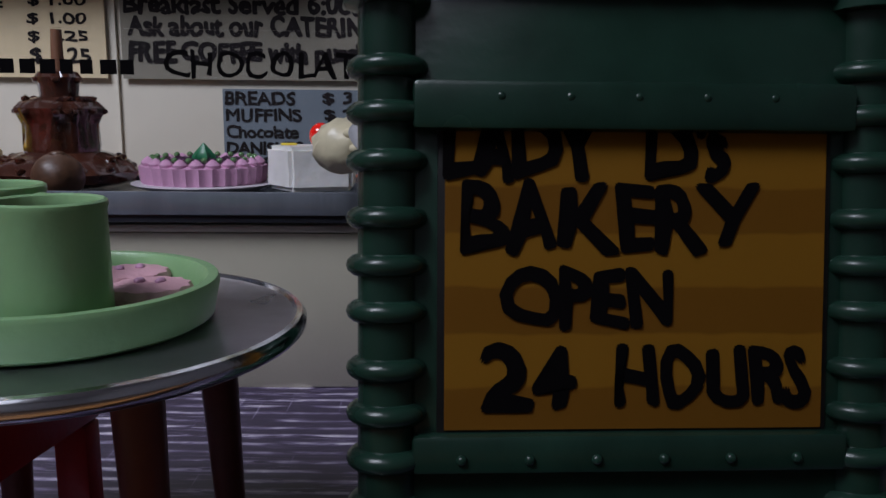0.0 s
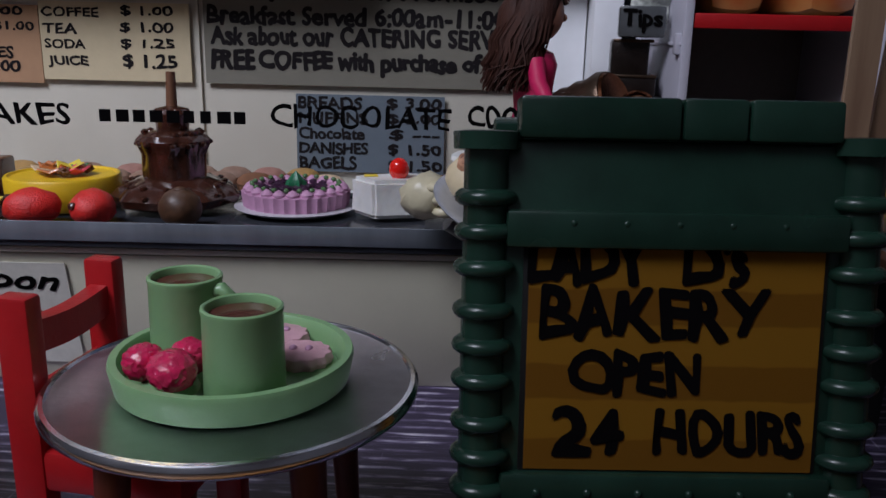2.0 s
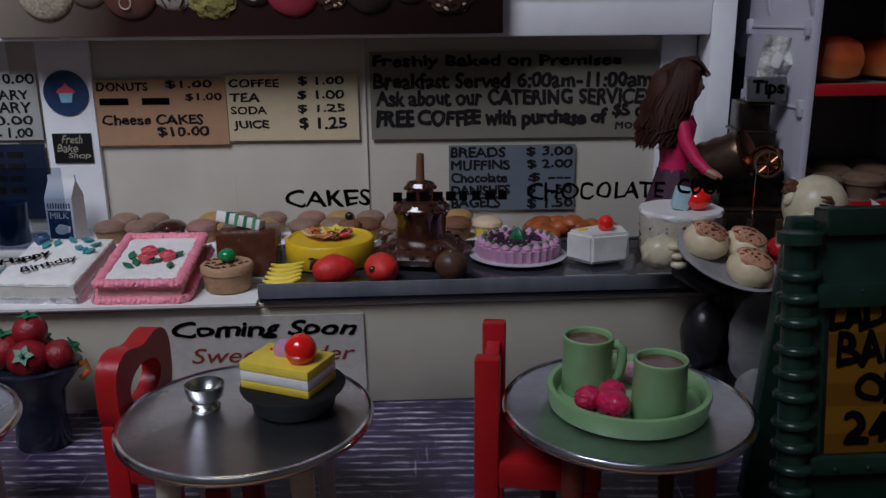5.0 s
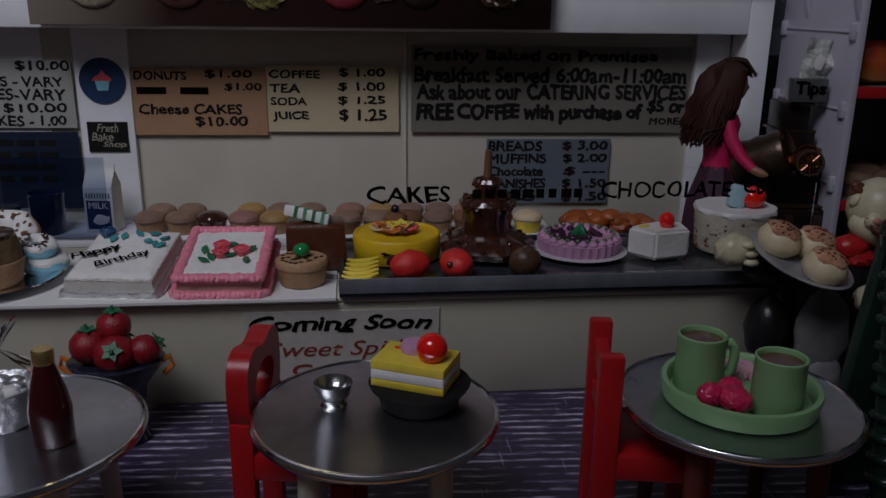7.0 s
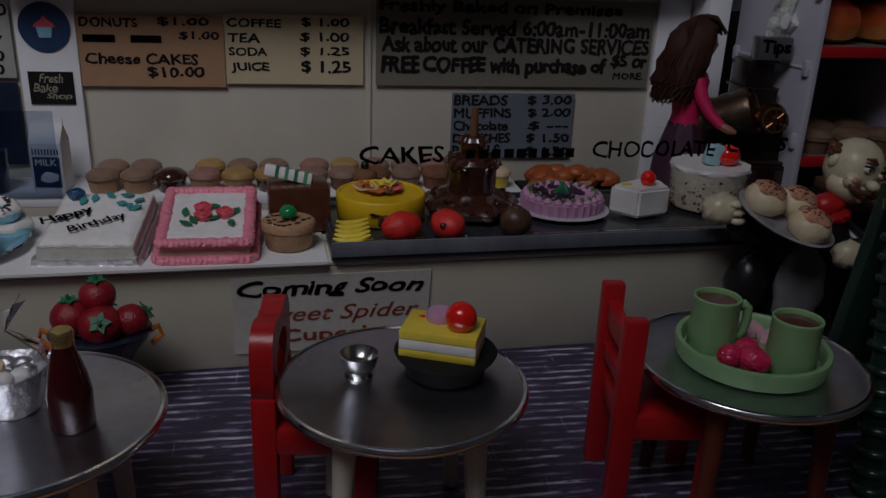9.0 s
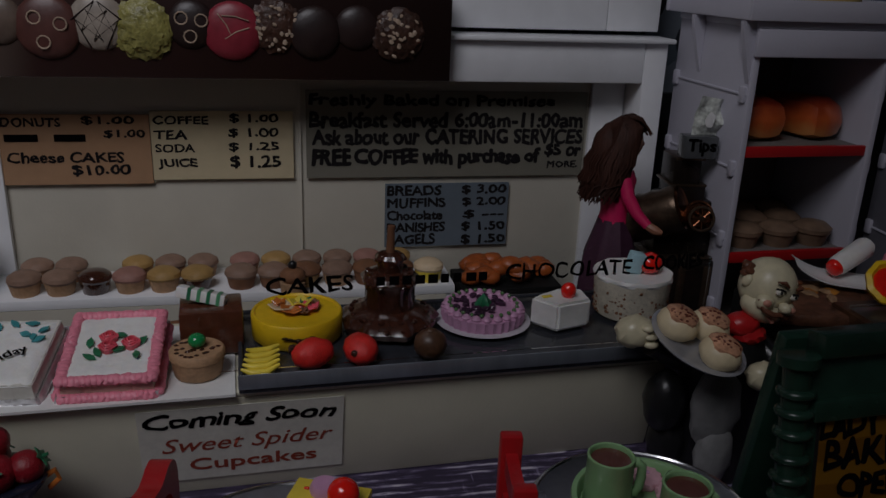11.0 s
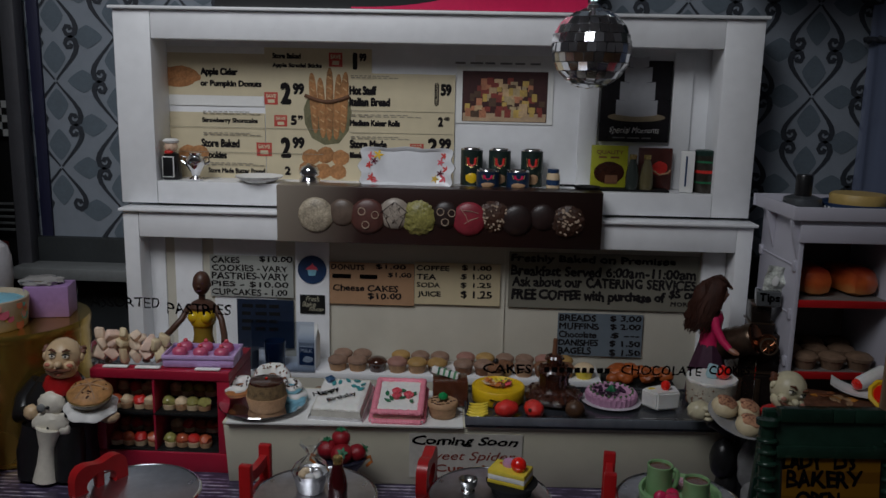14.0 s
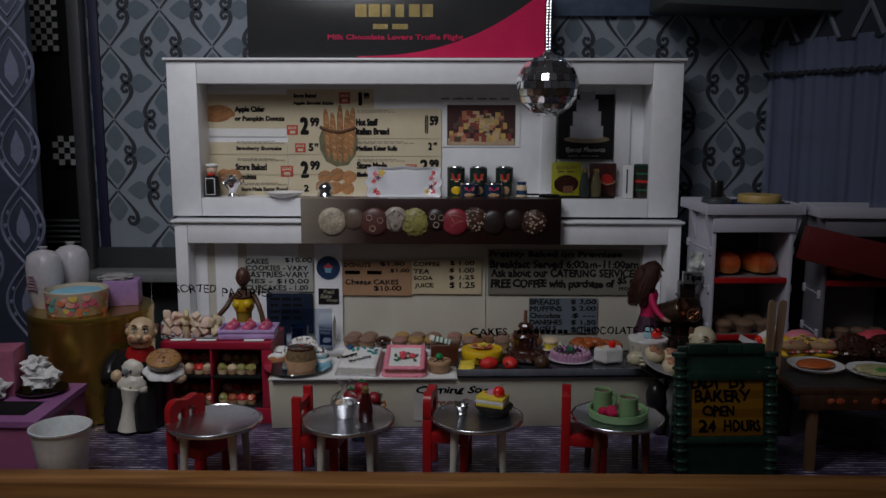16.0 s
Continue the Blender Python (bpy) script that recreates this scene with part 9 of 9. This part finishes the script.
tube(b, [(0.122 * k / 60, -0.0085 + 0.0010 * math.sin(k * 1.7), 0.2440 + 0.0009 * math.sin(k * 2.3)) for k in range(61)], 0.0018, 8)
part("gathered_hem", b, mat("dark_valance", (0.016, 0.018, 0.026), 0.7), cur)
val = thing("valance", "dark pleated window valance with pale lattice", "valance", m=SIDE)
b = bmesh.new()
box(b, 0.060, -0.004, 0.292, 0.130, 0.004, 0.052, 0.0006)
part("cloth", b, mat("dark_valance_cloth", (0.020, 0.024, 0.036), 0.8, vary=0.4, scale=100), val)
for k in range(3):
    for s in (-1, 1):
        b = bmesh.new()
        tube(b, [(0.018 + 0.036 * k - s * 0.012, -0.0068, 0.268), (0.018 + 0.036 * k + s * 0.012, -0.0068, 0.314)], 0.0018, 6)
        part("lattice", b, mat("pale_lattice", (0.14, 0.16, 0.20), 0.7), val)
fr = thing("fringe", "pale looped fringe at the curtain foot", "fringe", m=SIDE)
for k in range(5):
    b = bmesh.new()
    tube(b, [(0.064 + 0.006 * k, -0.0090, 0.1440), (0.062 + 0.007 * k, -0.0120, 0.1380), (0.060 + 0.008 * k, -0.0120, 0.1300)], 0.0010, 6)
    part("loop", b, mat("fringe_grey", (0.22, 0.24, 0.28), 0.7), fr)

# ---- low buffet table at the right ----
bt = thing("buffet_table", "low dark wood table crowded with food plates", "table", (0.2450, 0.2620, 0))
b = bmesh.new()
box(b, 0, 0, 0.0500, 0.1560, 0.0740, 0.0040, 0.0006)
part("tabletop", b, DARKWOOD, bt)
b = bmesh.new()
box(b, 0, -0.0360, 0.0436, 0.1480, 0.0020, 0.0090, 0.0003)
part("apron", b, DARKWOOD, bt)
for x, r in ((-0.0560, 0.0022), (-0.0505, 0.0026), (-0.0420, 0.0014), (-0.0300, 0.0024), (-0.0245, 0.0020)):
    b = bmesh.new()
    blob(b, (x, -0.0372, 0.0446), (r, 0.0004, r * 0.8), 0.3, 2.5, 2, seed=x * 300)
    part("painted_flower", b, TANGERINE, bt)
for x in (-0.0640, 0.0700):
    for y in (-0.0320, 0.0320):
        b = bmesh.new()
        box(b, x, y, 0.0240, 0.0052, 0.0052, 0.0480, 0.0005)
        part("leg", b, wood("leg_wood", (0.12, 0.06, 0.03), (0.26, 0.14, 0.07), along=(120, 120, 12)), bt)
b = bmesh.new()
box(b, 0.2440, 0.2600, 0.0527, 0.1500, 0.0660, 0.0012, 0.0004)
tagged(part("clear_tray", b, clear_plastic("dull_clear_sheet", (0.9, 0.9, 0.9), 0.3)), "clear plastic serving sheet on the table", "tray").visible_shadow = False


def plate_at(x, y, r, z, label, tint=PAPER):
    t = thing("plate", label, "plate", (x, y, z), group="plates on the buffet table")
    b = bmesh.new()
    lathe(b, [(0, 0), (r * 0.62, 0), (r * 0.94, 0.0020), (r, 0.0032), (r * 0.95, 0.0033), (r * 0.62, 0.0010), (0, 0.0008)], 44)
    part("china", b, tint, t)
    return t


plate_at(0.1945, 0.2605, 0.0168, 0.0535, "white patterned china plate with an orange slab")
b = bmesh.new()
blob(b, (0, 0, 0.0022), (0.0125, 0.0092, 0.0022), 0.08, 1.5, 3)
solo("salmon_slab", b, mat("orange_salmon", (0.56, 0.13, 0.03), 0.4, vary=0.15, scale=300), "orange slab of salmon on a plate", "salmon", (0.1945, 0.2610, 0.0544), 18)
plate_at(0.2275, 0.2490, 0.0180, 0.0535, "white china plate of pale salad")
b = bmesh.new()
blob(b, (0, 0, 0.0020), (0.0130, 0.0110, 0.0024), 0.25, 2.5, 3)
solo("salad", b, mat("pale_salad", (0.55, 0.50, 0.26), 0.5, vary=0.4, scale=500), "pale salad on a plate", "salad", (0.2275, 0.2490, 0.0544))
b = bmesh.new()
blob(b, (0, 0, 0.0016), (0.0042, 0.0024, 0.0016), 0.3, 2.5, 2)
solo("parsley", b, mat("bright_green", (0.08, 0.30, 0.05), 0.5), "sprig of bright green garnish", "garnish", (0.2270, 0.2430, 0.0564))
for k, (x, y, rz) in enumerate(((0.1915, 0.2850, 10), (0.2085, 0.2860, -12), (0.2005, 0.2945, 30))):
    t = thing("panini", "toasted yellow sandwich roll with filling", "sandwich", (x, y, 0.0535), rz, group="sandwiches on the buffet table")
    b = bmesh.new()
    blob(b, (0, 0, 0.0030), (0.0110, 0.0072, 0.0030), 0.08, 1.5, 3, seed=k)
    part("lower_roll", b, YELLOW, t)
    b = bmesh.new()
    blob(b, (0, 0, 0.0082), (0.0108, 0.0068, 0.0042), 0.1, 1.5, 3, seed=k + 3)
    part("upper_roll", b, TAN, t)
    rg = random.Random(k + 40)
    for q in range(14):
        b = bmesh.new()
        a0, x0, y0 = rg.uniform(0, 3.1), rg.uniform(-0.007, 0.007), rg.uniform(-0.004, 0.003)
        z0 = 0.0126 - 18 * x0 * x0 - 40 * y0 * y0
        tube(b, [(x0 - 0.0024 * math.cos(a0), y0 - 0.0024 * math.sin(a0), z0 - 0.0006), (x0, y0, z0), (x0 + 0.0024 * math.cos(a0), y0 + 0.0024 * math.sin(a0), z0 - 0.0006)], 0.0005, 6)
        part("topping_strand", b, (LEMON, PALE, ROSE, BROWN)[q % 4 if q % 3 else 0], t)
    for q in range(6):
        b = bmesh.new()
        blob(b, (-0.008 + 0.0032 * q, -0.0060, 0.0055), (0.0018, 0.0014, 0.0011), 0.3, 2, 2, seed=q)
        part("filling", b, (BROWN, ROSE, PALE)[q % 3], t)
for k, (x, y) in enumerate(((0.2270, 0.2790), (0.2450, 0.2780), (0.2630, 0.2770))):
    b = bmesh.new()
    blob(b, (0, 0, 0.0085), (0.0110, 0.0105, 0.0088), 0.22, 2.6, 4, seed=k)
    solo("chocolate_log", b, CHOC, "rough dark chocolate log cake", "cake", (x, y, 0.0535), 20 * k, group="log cakes on the buffet table")
for x, y, z, r, material, label, kind in ((0.2040, 0.3080, 0.0520, 0.0105, PINK, "large pink iced bun", "bun"), (0.2480, 0.2920, 0.0560, 0.0140, ROSE, "large rose pink bun", "bun"), (0.2160, 0.2970, 0.0460, 0.0070, YELLOW, "yellow iced bun", "bun")):
    b = bmesh.new()
    blob(b, (0, 0, 0), (r, r * 0.9, r * 0.62), 0.08, 1.6, 3)
    bmesh.ops.translate(b, verts=b.verts[:], vec=(0, 0, r * 0.62))
    solo("bun", b, material, label + " at the back of the table", kind, (x, y, 0.0535), group="pink buns")
roll = thing("wrapped_roll", "white paper roll with a red end", "roll", m=pose(0.1875, 0.3195, 0.0600, 0, 70, 18))
b = bmesh.new()
lathe(b, [(0, -0.0078), (0.0032, -0.0078), (0.0037, -0.0062), (0.0040, 0.0080), (0.0032, 0.0096), (0, 0.0098)], 28, wobble=lambda a, i: 1 + 0.03 * math.cos(5 * a + i))
part("paper", b, ICING, roll)
b = bmesh.new()
lathe(b, [(0, -0.0106), (0.0020, -0.0104), (0.0030, -0.0094), (0.0032, -0.0079), (0, -0.0077)], 28)
part("end", b, CHERRY, roll)
sheet = bmesh.new()
bmesh.ops.create_grid(sheet, x_segments=10, y_segments=8, size=0.5)
for v in sheet.verts:
    u, w = v.co.x, v.co.y
    v.co = Vector((0.0340 * u, 0.0190 * w, 0.0050 * max(0.0, -u - 0.1) ** 2 * 5 + 0.0004 * math.sin(9 * w)))
bmesh.ops.solidify(sheet, geom=sheet.faces[:], thickness=0.0004)
solo("paper_sheet", sheet, PAPER, "curled slip of white paper under the roll", "paper", m=pose(0.1840, 0.3165, 0.0530, 0, 2, -24))
slab = thing("pizza_slab", "brown tray bake with melted topping", "tray bake", (0.1700, 0.3060, 0), -14)
b = bmesh.new()
box(b, 0, 0, 0.0230, 0.0520, 0.0360, 0.0460, 0.0008)
part("box", b, BLACKMATT, slab)
b = bmesh.new()
box(b, 0, 0, 0.0483, 0.0500, 0.0345, 0.0046, 0.0014)
part("crust", b, mat("tray_bake", (0.13, 0.055, 0.030), 0.4, vary=0.8, scale=260, bump=0.6), slab)
rng = random.Random(31)
MELT = [mat("melted_topping_" + n, c, 0.35, vary=0.5, scale=300) for n, c in (("orange", (0.42, 0.17, 0.03)), ("brown", (0.20, 0.07, 0.03)), ("cream", (0.36, 0.22, 0.12)))]
for k in range(20):
    b = bmesh.new()
    blob(b, (0, 0, 0), (rng.uniform(0.0020, 0.0046), rng.uniform(0.0014, 0.0028), 0.0007), 0.5, 2.4, 2, seed=k)
    part("topping", b, MELT[k % 3], slab, m=pose(rng.uniform(-0.020, 0.020), rng.uniform(-0.014, 0.014), 0.0508, 0, 0, rng.uniform(0, 180)))
tart = thing("jam_tart", "yellow tart with a red jam centre", "tart", m=pose(0.1830, 0.2935, 0.0595, 48, 0, -18))
b = bmesh.new()
lathe(b, [(0, -0.0024), (0.0060, -0.0024), (0.0080, 0.0010), (0.0082, 0.0026), (0.0066, 0.0034), (0.0056, 0.0020), (0, 0.0018)], 36, wobble=lambda a, i: 1 + 0.03 * math.cos(9 * a))
part("pastry", b, YELLOW, tart)
b = bmesh.new()
lathe(b, [(0, 0.0016), (0.0058, 0.0018), (0.0050, 0.0030), (0, 0.0034)], 32)
part("jam", b, CHERRY, tart)
for k, (dx, tilt) in enumerate(((0.0, 0), (0.0022, 3))):
    b = bmesh.new()
    pts = [(-0.0024, 0), (0.0024, 0)] + [(0.0024 * math.cos(a * math.pi / 8), 0.0965 + 0.0024 * math.sin(a * math.pi / 8)) for a in range(9)]
    poly(b, pts, 0.0012)
    solo("wooden_stick", b, wood("stick_birch", (0.22, 0.13, 0.08), (0.36, 0.24, 0.15), along=(200, 200, 20)), "flat wooden craft stick standing behind the sign", "stick", m=pose(0.1610 + dx, 0.2490 + 0.002 * k, 0.0005, 0, tilt, 0), group="craft sticks")
